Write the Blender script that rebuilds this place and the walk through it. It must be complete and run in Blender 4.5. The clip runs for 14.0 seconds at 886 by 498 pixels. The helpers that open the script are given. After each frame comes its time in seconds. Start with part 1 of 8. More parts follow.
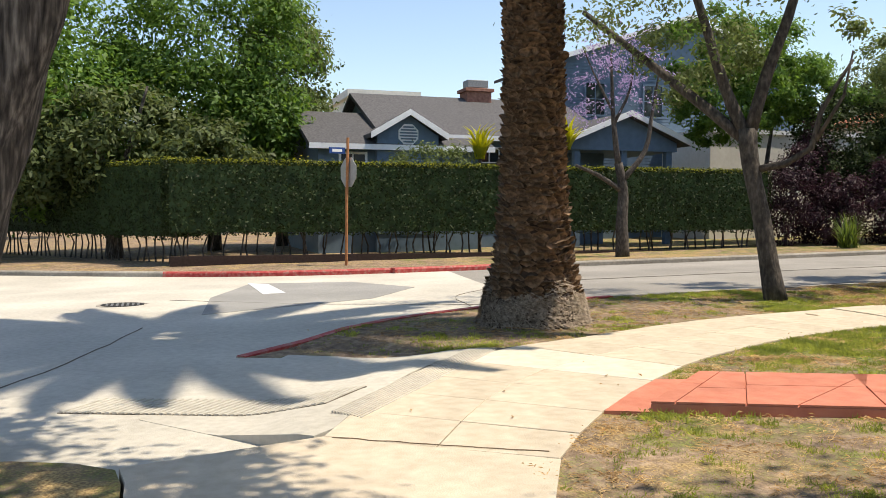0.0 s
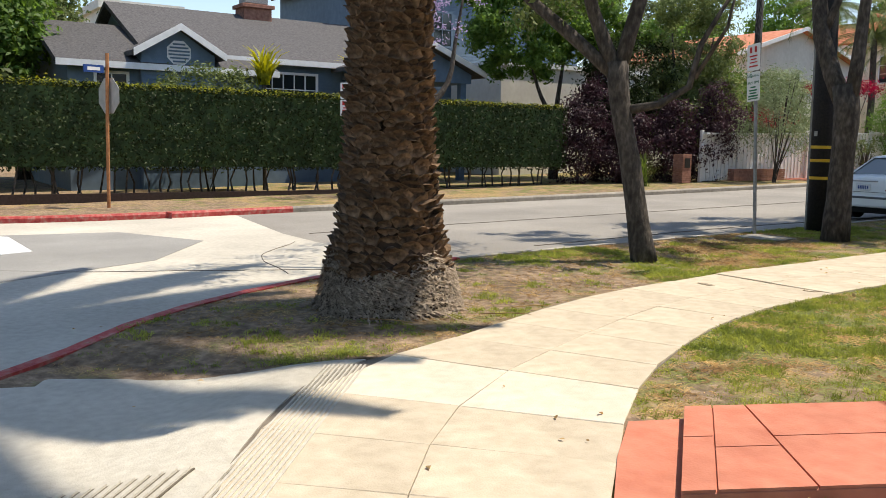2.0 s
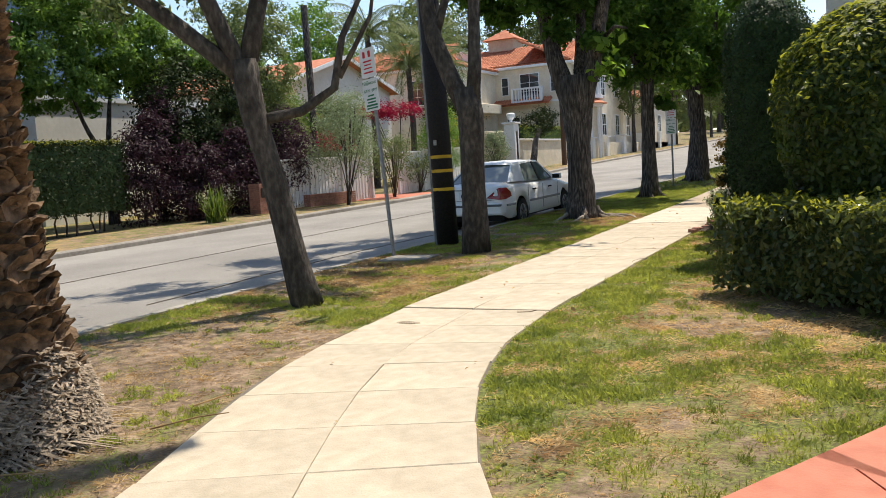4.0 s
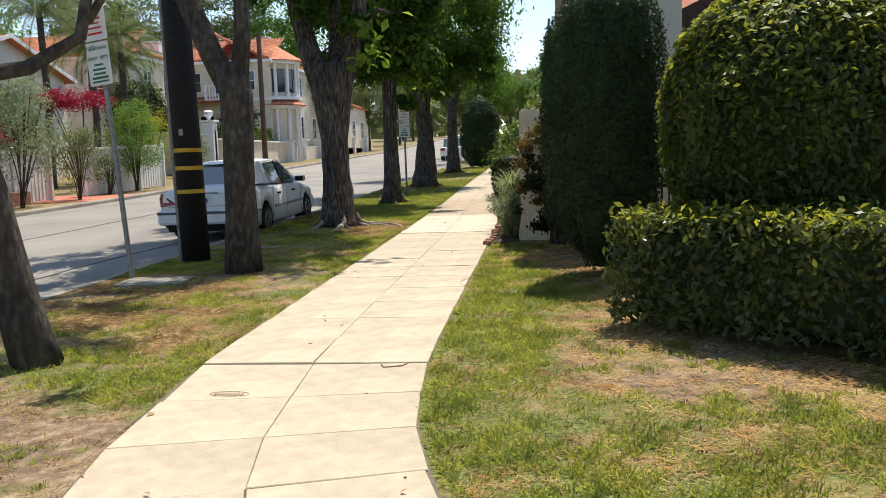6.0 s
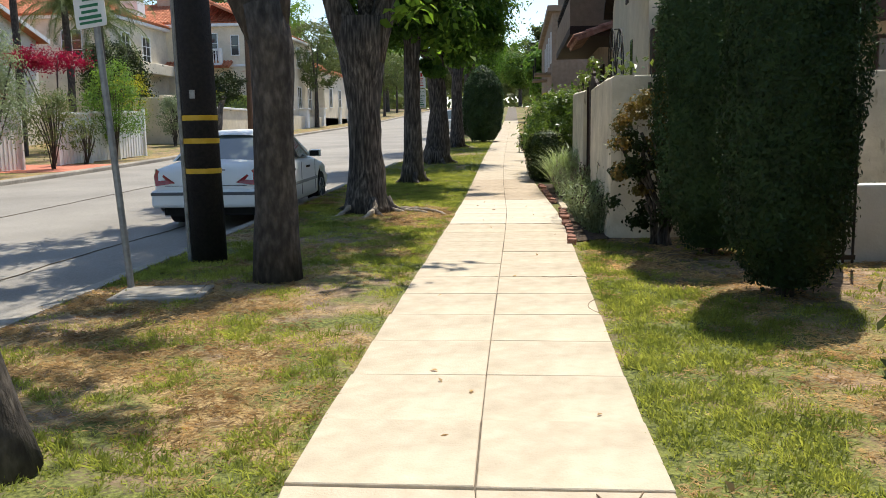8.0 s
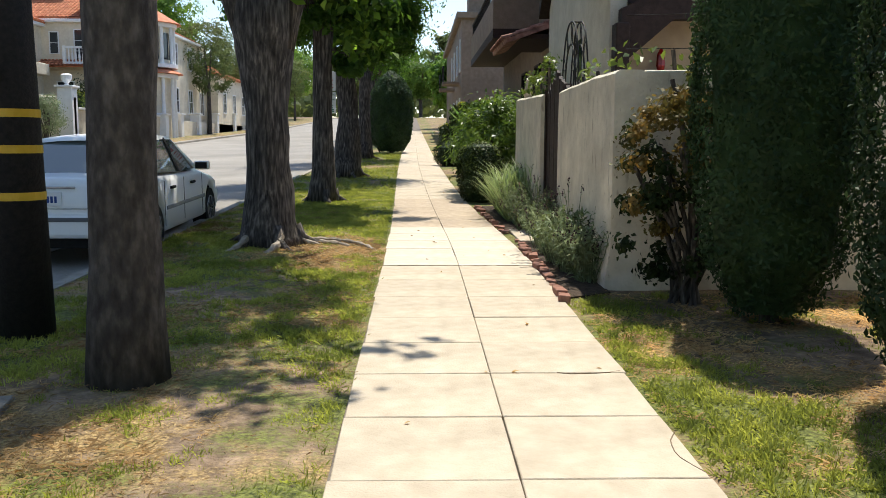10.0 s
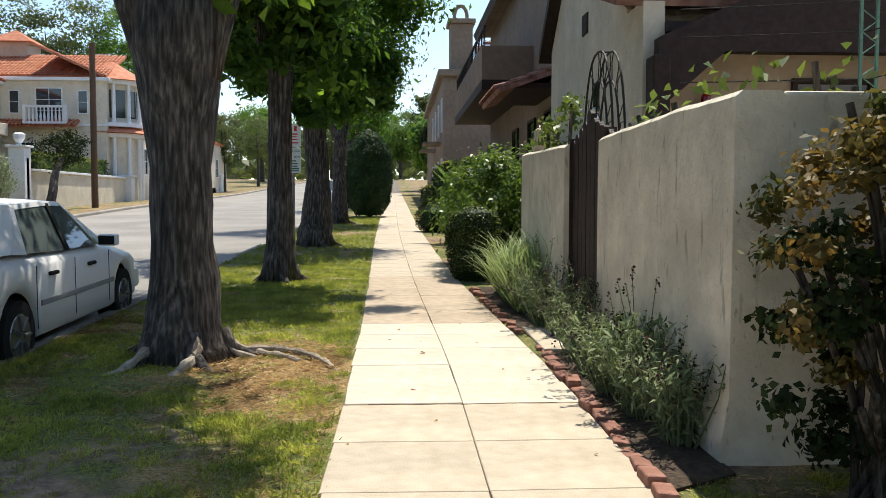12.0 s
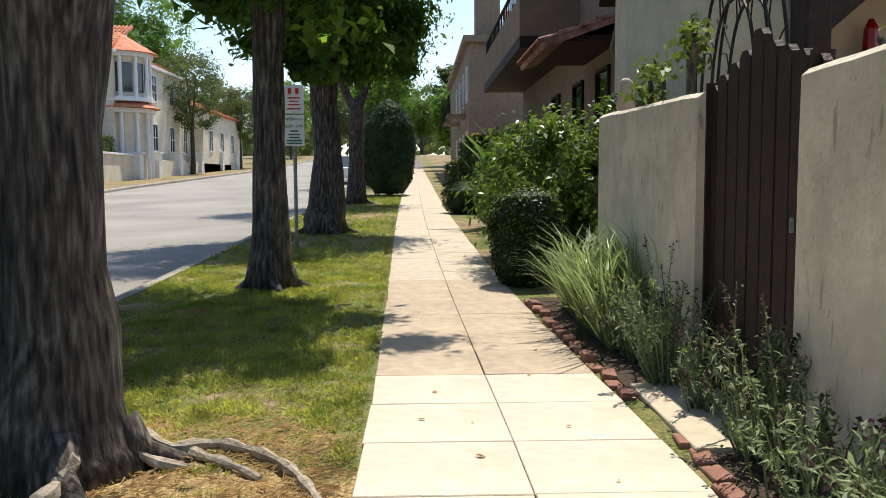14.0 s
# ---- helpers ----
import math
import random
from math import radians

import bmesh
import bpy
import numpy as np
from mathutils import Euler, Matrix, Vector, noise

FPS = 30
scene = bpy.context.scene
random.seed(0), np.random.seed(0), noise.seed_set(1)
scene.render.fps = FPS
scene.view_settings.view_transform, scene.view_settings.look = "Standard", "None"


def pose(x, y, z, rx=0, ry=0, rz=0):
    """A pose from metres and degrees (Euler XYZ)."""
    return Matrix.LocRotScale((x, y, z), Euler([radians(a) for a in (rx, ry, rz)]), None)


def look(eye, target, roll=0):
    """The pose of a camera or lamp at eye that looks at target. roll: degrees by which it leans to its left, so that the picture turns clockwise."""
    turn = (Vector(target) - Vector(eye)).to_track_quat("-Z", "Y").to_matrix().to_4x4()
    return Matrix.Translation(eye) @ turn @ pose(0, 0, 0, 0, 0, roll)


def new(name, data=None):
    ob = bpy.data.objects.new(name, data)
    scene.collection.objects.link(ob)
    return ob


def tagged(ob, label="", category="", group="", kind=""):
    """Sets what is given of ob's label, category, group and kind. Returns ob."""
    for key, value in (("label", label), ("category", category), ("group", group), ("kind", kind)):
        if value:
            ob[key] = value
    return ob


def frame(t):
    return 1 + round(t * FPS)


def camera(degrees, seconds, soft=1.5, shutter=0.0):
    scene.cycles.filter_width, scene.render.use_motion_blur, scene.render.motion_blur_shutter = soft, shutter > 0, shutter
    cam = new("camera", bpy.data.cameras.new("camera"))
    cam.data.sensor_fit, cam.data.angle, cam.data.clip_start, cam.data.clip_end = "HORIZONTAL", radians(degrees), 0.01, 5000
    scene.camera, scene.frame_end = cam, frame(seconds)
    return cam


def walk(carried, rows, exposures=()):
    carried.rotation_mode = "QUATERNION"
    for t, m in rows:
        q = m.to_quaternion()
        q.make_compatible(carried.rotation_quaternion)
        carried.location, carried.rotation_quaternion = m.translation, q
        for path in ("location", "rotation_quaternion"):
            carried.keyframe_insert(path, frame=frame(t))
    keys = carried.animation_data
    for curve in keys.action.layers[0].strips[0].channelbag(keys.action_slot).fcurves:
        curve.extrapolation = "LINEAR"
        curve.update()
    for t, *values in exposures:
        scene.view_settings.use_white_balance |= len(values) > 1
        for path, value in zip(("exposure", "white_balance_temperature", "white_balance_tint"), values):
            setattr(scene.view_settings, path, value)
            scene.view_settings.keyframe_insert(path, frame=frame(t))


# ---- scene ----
cam = camera(54.1, 14.0, 0.7)
METRES, EYE, TILT, LEAN, TURN = 19.4, 1.28, -1.17, -1.575, 71.9
ROWS = [
    (0.0, 0.0, 0.0, 0.0, -0.03, -1.31, 1.45),
    (0.5, -0.0076, 0.0344, 0.0024, -1.62, -4.98, 1.85),
    (1.0, -0.0137, 0.0711, 0.0074, -5.9, -3.79, 0.98),
    (1.5, -0.0221, 0.1068, 0.0108, -11.77, -4.97, 1.39),
    (2.0, -0.0271, 0.1376, 0.0128, -15.29, -6.32, 0.72),
    (2.5, -0.029, 0.167, 0.0108, -24.27, -8.31, 3.15),
    (3.0, -0.0316, 0.2011, 0.0098, -30.95, -5.28, 5.28),
    (3.5, -0.0255, 0.2356, 0.0086, -36.32, -6.27, 4.59),
    (4.0, -0.0161, 0.2694, 0.0073, -44.76, -5.57, 5.53),
    (6.5, 0.0587, 0.4203, 0.0074, -66.42, -7.7, 3.28),
    (7.0, 0.0794, 0.4474, 0.0086, -65.79, -9.25, 3.27),
    (9.5, 0.2174, 0.5454, 0.0088, -71.62, -8.03, 1.36),
    (10.0, 0.2534, 0.5633, 0.0077, -73.65, -8.36, 1.36),
    (10.5, 0.2899, 0.5757, 0.0085, -75.48, -6.66, 1.28),
    (11.0, 0.3262, 0.5895, 0.0077, -74.2, -5.63, 1.13),
    (11.5, 0.3644, 0.6018, 0.0072, -73.73, -3.17, 1.49),
    (12.0, 0.3994, 0.611, 0.0065, -74.99, -4.34, 1.46),
    (12.5, 0.4359, 0.6259, 0.007, -73.87, -3.84, 0.65),
    (13.0, 0.4725, 0.6387, 0.0059, -72.69, -4.02, 1.17),
    (13.5, 0.5102, 0.649, 0.0064, -73.32, -4.64, 2.03),
    (14.0, 0.5468, 0.6628, 0.0061, -73.61, -5.92, 1.85),
]
EXPOSURES = [(0.0, 0.48, 6900, 11), (2.5, 0.44, 6700, 11), (6.5, 0.46, 6550, 10), (10.0, 0.53, 6350, 9), (14.0, 0.48, 6400, 9.5)]
walk(cam, [(t, pose(0, 0, EYE, TILT, LEAN, TURN) @ pose(METRES * x, METRES * y, METRES * z, 90 + pitch, roll, yaw)) for t, x, y, z, yaw, pitch, roll in ROWS], EXPOSURES)
# sun and sky
SUN_AZ, SUN_EL = 70.0, 65.0
world = bpy.data.worlds.new("sky")
scene.world = world
world.use_nodes = True
wn = world.node_tree
sky = wn.nodes.new("ShaderNodeTexSky")
sky.sky_type = "NISHITA"
sky.sun_disc = False
sky.sun_elevation = radians(SUN_EL)
sky.sun_rotation = radians(90 - SUN_AZ)
sky.air_density, sky.dust_density = 1.0, 0.6
wn.nodes["Background"].inputs[1].default_value = 0.15
wn.links.new(sky.outputs[0], wn.nodes["Background"].inputs[0])
sun_dir = Vector((math.cos(radians(SUN_AZ)) * math.cos(radians(SUN_EL)), math.sin(radians(SUN_AZ)) * math.cos(radians(SUN_EL)), math.sin(radians(SUN_EL))))
sun = new("sun", bpy.data.lights.new("sun", "SUN"))
sun.data.energy, sun.data.angle, sun.data.color = 4.6, radians(0.55), (1.0, 0.93, 0.80)
sun.matrix_world = look(sun_dir * 60, (0, 0, 0))


# ---- materials ----
def mat(name, stops, rough=0.8, scale=6.0, detail=8.0, bump=0.3, bump_scale=60.0, metal=0.0, spec=0.3, rand=0.0, coords="Object", stain=0.0, stain_scale=0.7, stretch=None):
    """Noise-driven colours (stops), a larger stain noise, fine bump, and a change from piece to piece (rand)."""
    m = bpy.data.materials.new(name)
    m.use_nodes = True
    nt = m.node_tree
    b = nt.nodes["Principled BSDF"]
    tc = nt.nodes.new("ShaderNodeTexCoord")
    n1 = nt.nodes.new("ShaderNodeTexNoise")
    n1.inputs["Scale"].default_value, n1.inputs["Detail"].default_value = scale, detail
    vec = tc.outputs[coords]
    if stretch:
        mpg = nt.nodes.new("ShaderNodeMapping")
        mpg.inputs["Scale"].default_value = stretch
        nt.links.new(vec, mpg.inputs["Vector"])
        vec = mpg.outputs[0]
    nt.links.new(vec, n1.inputs["Vector"])
    ramp = nt.nodes.new("ShaderNodeValToRGB")
    els = ramp.color_ramp.elements
    for i, c in enumerate(stops):
        p = 0.3 + 0.4 * i / max(1, len(stops) - 1)
        e = els[i] if i < 2 else els.new(p)
        e.position, e.color = p, (*c, 1)
    if len(stops) == 1:
        els[1].color = (*stops[0], 1)
    nt.links.new(n1.outputs["Fac"], ramp.inputs["Fac"])
    out = ramp.outputs["Color"]
    if stain:
        n2 = nt.nodes.new("ShaderNodeTexNoise")
        n2.inputs["Scale"].default_value, n2.inputs["Detail"].default_value = stain_scale, 6
        nt.links.new(tc.outputs[coords], n2.inputs["Vector"])
        mp = nt.nodes.new("ShaderNodeMapRange")
        mp.inputs[1].default_value, mp.inputs[2].default_value = 0.35, 0.7
        mp.inputs[3].default_value, mp.inputs[4].default_value = 1 - stain, 1 + stain * 0.35
        nt.links.new(n2.outputs["Fac"], mp.inputs[0])
        mul = nt.nodes.new("ShaderNodeVectorMath")
        mul.operation = "SCALE"
        nt.links.new(out, mul.inputs[0])
        nt.links.new(mp.outputs[0], mul.inputs["Scale"])
        out = mul.outputs[0]
    if rand:
        oi = nt.nodes.new("ShaderNodeObjectInfo")
        gi = nt.nodes.new("ShaderNodeNewGeometry")
        add = nt.nodes.new("ShaderNodeMath")
        add.operation = "ADD"
        nt.links.new(oi.outputs["Random"], add.inputs[0])
        nt.links.new(gi.outputs["Random Per Island"], add.inputs[1])
        mp = nt.nodes.new("ShaderNodeMapRange")
        mp.inputs[2].default_value = 2.0
        mp.inputs[3].default_value, mp.inputs[4].default_value = 1 - rand, 1 + rand
        nt.links.new(add.outputs[0], mp.inputs[0])
        mul = nt.nodes.new("ShaderNodeVectorMath")
        mul.operation = "SCALE"
        nt.links.new(out, mul.inputs[0])
        nt.links.new(mp.outputs[0], mul.inputs["Scale"])
        out = mul.outputs[0]
    nt.links.new(out, b.inputs["Base Color"])
    b.inputs["Roughness"].default_value = rough
    b.inputs["Metallic"].default_value = metal
    b.inputs["Specular IOR Level"].default_value = spec
    if bump:
        n3 = nt.nodes.new("ShaderNodeTexNoise")
        n3.inputs["Scale"].default_value, n3.inputs["Detail"].default_value = bump_scale, 6
        nt.links.new(vec, n3.inputs["Vector"])
        bp = nt.nodes.new("ShaderNodeBump")
        bp.inputs["Strength"].default_value, bp.inputs["Distance"].default_value = bump, 0.02
        nt.links.new(n3.outputs["Fac"], bp.inputs["Height"])
        nt.links.new(bp.outputs[0], b.inputs["Normal"])
    return m


def leaf_mat(name, dark, light, rough=0.55, trans=0.35, spec=0.22):
    m = mat(name, [dark, light], rough=rough, scale=3.0, bump=0, spec=spec, rand=0.45)
    nt = m.node_tree
    b = nt.nodes["Principled BSDF"]
    tr = nt.nodes.new("ShaderNodeBsdfTranslucent")
    mix = nt.nodes.new("ShaderNodeMixShader")
    mix.inputs[0].default_value = trans
    src = b.inputs["Base Color"].links[0].from_socket
    hs = nt.nodes.new("ShaderNodeHueSaturation")
    hs.inputs["Hue"].default_value, hs.inputs["Saturation"].default_value, hs.inputs["Value"].default_value = 0.485, 1.1, 1.5
    nt.links.new(src, hs.inputs["Color"])
    nt.links.new(hs.outputs[0], tr.inputs["Color"])
    nt.links.new(b.outputs[0], mix.inputs[1])
    nt.links.new(tr.outputs[0], mix.inputs[2])
    nt.links.new(mix.outputs[0], nt.nodes["Material Output"].inputs["Surface"])
    return m


M = {}
M["concrete"] = mat("sidewalk concrete", [(0.455, 0.38, 0.282), (0.565, 0.482, 0.368)], 0.85, 9, bump=0.25, bump_scale=90, rand=0.07, stain=0.13, stain_scale=1.3)
M["concrete_tan"] = mat("old brown-stained concrete", [(0.40, 0.315, 0.225), (0.50, 0.405, 0.30)], 0.87, 9, bump=0.25, bump_scale=90, rand=0.07, stain=0.16, stain_scale=1.1)
M["concrete_new"] = mat("newer pale concrete", [(0.56, 0.485, 0.38), (0.65, 0.575, 0.465)], 0.85, 9, bump=0.2, bump_scale=90, stain=0.1, stain_scale=1.1)
M["road_concrete"] = mat("road concrete", [(0.47, 0.43, 0.36), (0.57, 0.53, 0.45)], 0.85, 14, bump=0.3, bump_scale=80, stain=0.2, stain_scale=0.5)
M["asphalt"] = mat("worn asphalt", [(0.25, 0.23, 0.20), (0.34, 0.315, 0.28)], 0.85, 40, bump=0.5, bump_scale=150, stain=0.22, stain_scale=0.4)
M["asphalt_patch"] = mat("asphalt patch", [(0.27, 0.26, 0.24), (0.33, 0.32, 0.30)], 0.85, 40, bump=0.5, bump_scale=150, stain=0.15)
M["tar"] = mat("dirty joint filler", [(0.12, 0.10, 0.08), (0.20, 0.17, 0.135)], 0.9)
M["kerb"] = mat("kerb concrete", [(0.27, 0.24, 0.20), (0.38, 0.345, 0.29)], 0.85, 12, stain=0.3)
M["kerb_red"] = mat("worn red kerb paint", [(0.30, 0.03, 0.03), (0.45, 0.07, 0.06), (0.42, 0.2, 0.16)], 0.6, 10, stain=0.2)
M["soil"] = mat("dry soil", [(0.20, 0.14, 0.09), (0.34, 0.25, 0.165)], 0.95, 14, bump=0.8, bump_scale=40, stain=0.25)
M["red_slab"] = mat("red stamped concrete", [(0.47, 0.15, 0.09), (0.57, 0.215, 0.135)], 0.7, 7, bump=0.15, stain=0.15, stain_scale=2)
M["stucco"] = mat("cream stucco", [(0.68, 0.60, 0.46), (0.76, 0.685, 0.55)], 0.9, 7, bump=0.5, bump_scale=30, stain=0.14, stain_scale=1.4)
M["stucco_white"] = mat("white stucco", [(0.70, 0.67, 0.60), (0.78, 0.75, 0.69)], 0.9, 5, bump=0.4, bump_scale=30, stain=0.1)
M["stucco_brown"] = mat("brown stucco", [(0.22, 0.165, 0.12), (0.29, 0.22, 0.165)], 0.9, 5, bump=0.4, bump_scale=30, stain=0.15)
M["groove_dirt"] = mat("dirt in the grooves", [(0.10, 0.085, 0.065), (0.17, 0.145, 0.11)], 0.95, 20, bump=0.2)
M["stucco_tan"] = mat("tan stucco", [(0.42, 0.34, 0.26), (0.5, 0.41, 0.32)], 0.9, 5, bump=0.4, bump_scale=30, stain=0.1)
M["wood_dark"] = mat("dark brown stained wood", [(0.020, 0.011, 0.009), (0.042, 0.024, 0.019)], 0.65, 14, bump=0.4, bump_scale=50, rand=0.12)
M["terracotta"] = mat("terracotta roof tile", [(0.42, 0.13, 0.06), (0.58, 0.24, 0.13)], 0.8, 3, rand=0.25, bump=0.2)
M["terracotta_old"] = mat("weathered brown-red roof tile", [(0.13, 0.065, 0.05), (0.27, 0.135, 0.095), (0.40, 0.24, 0.18)], 0.85, 5, rand=0.35, bump=0.3)
M["mulch"] = mat("dark bark mulch", [(0.03, 0.021, 0.015), (0.10, 0.07, 0.048)], 0.95, 22, bump=1.0, bump_scale=45)
M["siding_blue"] = mat("blue-grey painted siding", [(0.10, 0.15, 0.21), (0.13, 0.19, 0.255)], 0.6, 4, bump=0.1, stain=0.08)
M["shingle"] = mat("grey roof shingle", [(0.05, 0.048, 0.05), (0.11, 0.105, 0.105)], 0.9, 12, bump=0.4, rand=0.2)
M["white_trim"] = mat("white painted trim", [(0.72, 0.72, 0.71), (0.80, 0.80, 0.79)], 0.5, 5, bump=0.05)
M["brick"] = mat("red brick", [(0.19, 0.085, 0.06), (0.31, 0.16, 0.115)], 0.9, 8, rand=0.2, bump=0.4)
M["glass"] = mat("dark window glass", [(0.02, 0.025, 0.03)], 0.05, bump=0, spec=0.8)
M["bark"] = mat("rough grey-brown bark", [(0.022, 0.018, 0.015), (0.085, 0.071, 0.06), (0.22, 0.19, 0.16)], 0.95, 34, bump=1.0, bump_scale=30, stain=0.4, stain_scale=5, stretch=(1, 1, 0.13))
M["bark_smooth"] = mat("smooth grey bark", [(0.04, 0.033, 0.028), (0.075, 0.063, 0.053), (0.14, 0.12, 0.10)], 0.92, 20, bump=0.9, bump_scale=34, stain=0.35, stain_scale=3, stretch=(1, 1, 0.45))
M["pole_black"] = mat("creosoted black pole", [(0.008, 0.008, 0.010), (0.022, 0.02, 0.02)], 0.7, 30, bump=0.4)
M["pole_brown"] = mat("weathered brown pole", [(0.09, 0.05, 0.03), (0.15, 0.09, 0.055)], 0.85, 20)
M["yellow"] = mat("yellow reflective band", [(0.55, 0.33, 0.02), (0.68, 0.43, 0.04)], 0.4, 12, bump=0)
M["steel"] = mat("galvanised steel", [(0.20, 0.20, 0.20), (0.32, 0.32, 0.31)], 0.5, 20, metal=0.6, bump=0.1)
M["rust"] = mat("rusty sign post", [(0.28, 0.11, 0.04), (0.42, 0.2, 0.09)], 0.8, 9, bump=0.2)
M["sign_white"] = mat("white sign face", [(0.66, 0.67, 0.67), (0.74, 0.74, 0.73)], 0.45, 6, bump=0)
M["sign_grey"] = mat("bare aluminium sign back", [(0.36, 0.36, 0.35), (0.46, 0.46, 0.45)], 0.5, 6, metal=0.4, bump=0)
M["sign_ink"] = mat("green sign lettering", [(0.03, 0.16, 0.08)], 0.5, bump=0)
M["sign_red"] = mat("red sign lettering", [(0.5, 0.03, 0.03)], 0.5, bump=0)
M["sign_blue"] = mat("blue street sign", [(0.02, 0.06, 0.22)], 0.5, bump=0)
M["iron"] = mat("dark wrought iron", [(0.02, 0.018, 0.016), (0.045, 0.04, 0.035)], 0.6, 30, metal=0.4, bump=0.2)
M["patina"] = mat("green painted iron", [(0.10, 0.22, 0.17), (0.17, 0.3, 0.24)], 0.7, 20, bump=0.3)
M["leaf_hedge"] = leaf_mat("hedge leaves", (0.013, 0.022, 0.006), (0.035, 0.056, 0.013), rough=0.6, trans=0.12, spec=0.15)
M["leaf_privet"] = leaf_mat("glossy broad hedge leaves", (0.035, 0.052, 0.014), (0.11, 0.135, 0.035), rough=0.36, trans=0.4, spec=0.5)
M["leaf_box"] = leaf_mat("clipped shrub leaves", (0.036, 0.066, 0.016), (0.14, 0.195, 0.04), rough=0.42, trans=0.45, spec=0.4)
M["leaf_tree"] = leaf_mat("street tree leaves", (0.039, 0.088, 0.017), (0.094, 0.187, 0.033), trans=0.55)
M["leaf_lush"] = leaf_mat("glossy garden leaves", (0.04, 0.085, 0.018), (0.15, 0.23, 0.045), rough=0.4, trans=0.45, spec=0.4)
M["leaf_strap"] = leaf_mat("pale green strap leaves", (0.13, 0.19, 0.07), (0.30, 0.38, 0.16), rough=0.4, spec=0.4)
# Brighter copy of the tree green: light put into the leaf colour.
M["leaf_lit"] = leaf_mat("broad tree leaves coloured as lit", (0.07, 0.14, 0.02), (0.17, 0.28, 0.05), trans=0.6)
# Sunlight on clipped tops, put into a yellow-green leaf colour.
M["leaf_sunlit"] = leaf_mat("hedge-top leaves coloured yellow-green as sunlit", (0.13, 0.16, 0.022), (0.30, 0.31, 0.055), trans=0.5)
M["leaf_far"] = leaf_mat("broad tree leaves", (0.062, 0.131, 0.025), (0.163, 0.275, 0.056), trans=0.45)
M["leaf_dull"] = leaf_mat("dull olive leaves", (0.063, 0.092, 0.032), (0.161, 0.201, 0.069))
M["leaf_yellow"] = leaf_mat("yellow-green leaves", (0.25, 0.26, 0.02), (0.45, 0.44, 0.05))
# Also colours the solid hedge cores, standing for shade between leaves.
M["cypress_and_core"] = leaf_mat("dark cypress foliage and shaded hedge cores", (0.022, 0.043, 0.017), (0.055, 0.098, 0.037), trans=0.25)
M["leaf_purple"] = leaf_mat("dark purple leaves", (0.025, 0.012, 0.016), (0.07, 0.035, 0.045))
M["leaf_red"] = leaf_mat("red bougainvillea bracts", (0.20, 0.008, 0.018), (0.36, 0.016, 0.03))
M["leaf_orange"] = leaf_mat("orange-tipped succulent leaves", (0.05, 0.075, 0.022), (0.21, 0.14, 0.04))
M["leaf_silver"] = leaf_mat("grey-green herb leaves", (0.121, 0.160, 0.077), (0.275, 0.330, 0.187))
M["leaf_banana"] = leaf_mat("large glossy leaves", (0.06, 0.12, 0.03), (0.10, 0.19, 0.05), rough=0.35)
M["lilac"] = leaf_mat("lilac blossom", (0.30, 0.22, 0.36), (0.42, 0.32, 0.48))
M["grass"] = leaf_mat("green grass blades", (0.13, 0.175, 0.036), (0.39, 0.42, 0.10), trans=0.5)
M["straw"] = leaf_mat("dry straw blades", (0.20, 0.125, 0.058), (0.54, 0.40, 0.19), trans=0.4)
M["car_paint"] = mat("white car paint", [(0.80, 0.80, 0.78), (0.83, 0.83, 0.81)], 0.3, 3, bump=0, spec=0.4)
M["car_glass"] = mat("tinted car glass", [(0.11, 0.135, 0.13)], 0.03, bump=0, spec=1.0)
M["car_strip"] = mat("light grey rubbing strip", [(0.26, 0.265, 0.27), (0.32, 0.325, 0.33)], 0.45, bump=0)
M["car_trim"] = mat("grey plastic trim", [(0.10, 0.105, 0.11)], 0.5, bump=0)
M["rubber"] = mat("black rubber", [(0.012, 0.012, 0.012), (0.02, 0.02, 0.02)], 0.85, 20, bump=0.1)
M["rim"] = mat("dull alloy rim", [(0.25, 0.25, 0.26), (0.36, 0.36, 0.37)], 0.35, 20, metal=0.9, bump=0)
M["lamp_red"] = mat("red lamp lens", [(0.22, 0.004, 0.007), (0.3, 0.006, 0.009)], 0.15, bump=0, spec=0.6)
M["lamp_amber"] = mat("clear lamp lens", [(0.5, 0.5, 0.48)], 0.15, bump=0, spec=0.6)
M["boot"] = mat("dry palm boots", [(0.045, 0.027, 0.016), (0.25, 0.16, 0.095)], 0.95, 16, bump=0.9, bump_scale=45, rand=0.55, stain=0.3, stain_scale=5)
M["fibre"] = mat("palm root fibres", [(0.16, 0.118, 0.08), (0.50, 0.40, 0.30)], 0.95, 20, bump=0.6, rand=0.45)
M["root_pale"] = mat("bleached root wood", [(0.26, 0.21, 0.155), (0.45, 0.385, 0.30)], 0.9, 25, bump=0.5)
M["palm_core"] = mat("dark palm trunk core", [(0.035, 0.022, 0.014), (0.08, 0.05, 0.03)], 0.95, 12, bump=0.9, bump_scale=30)


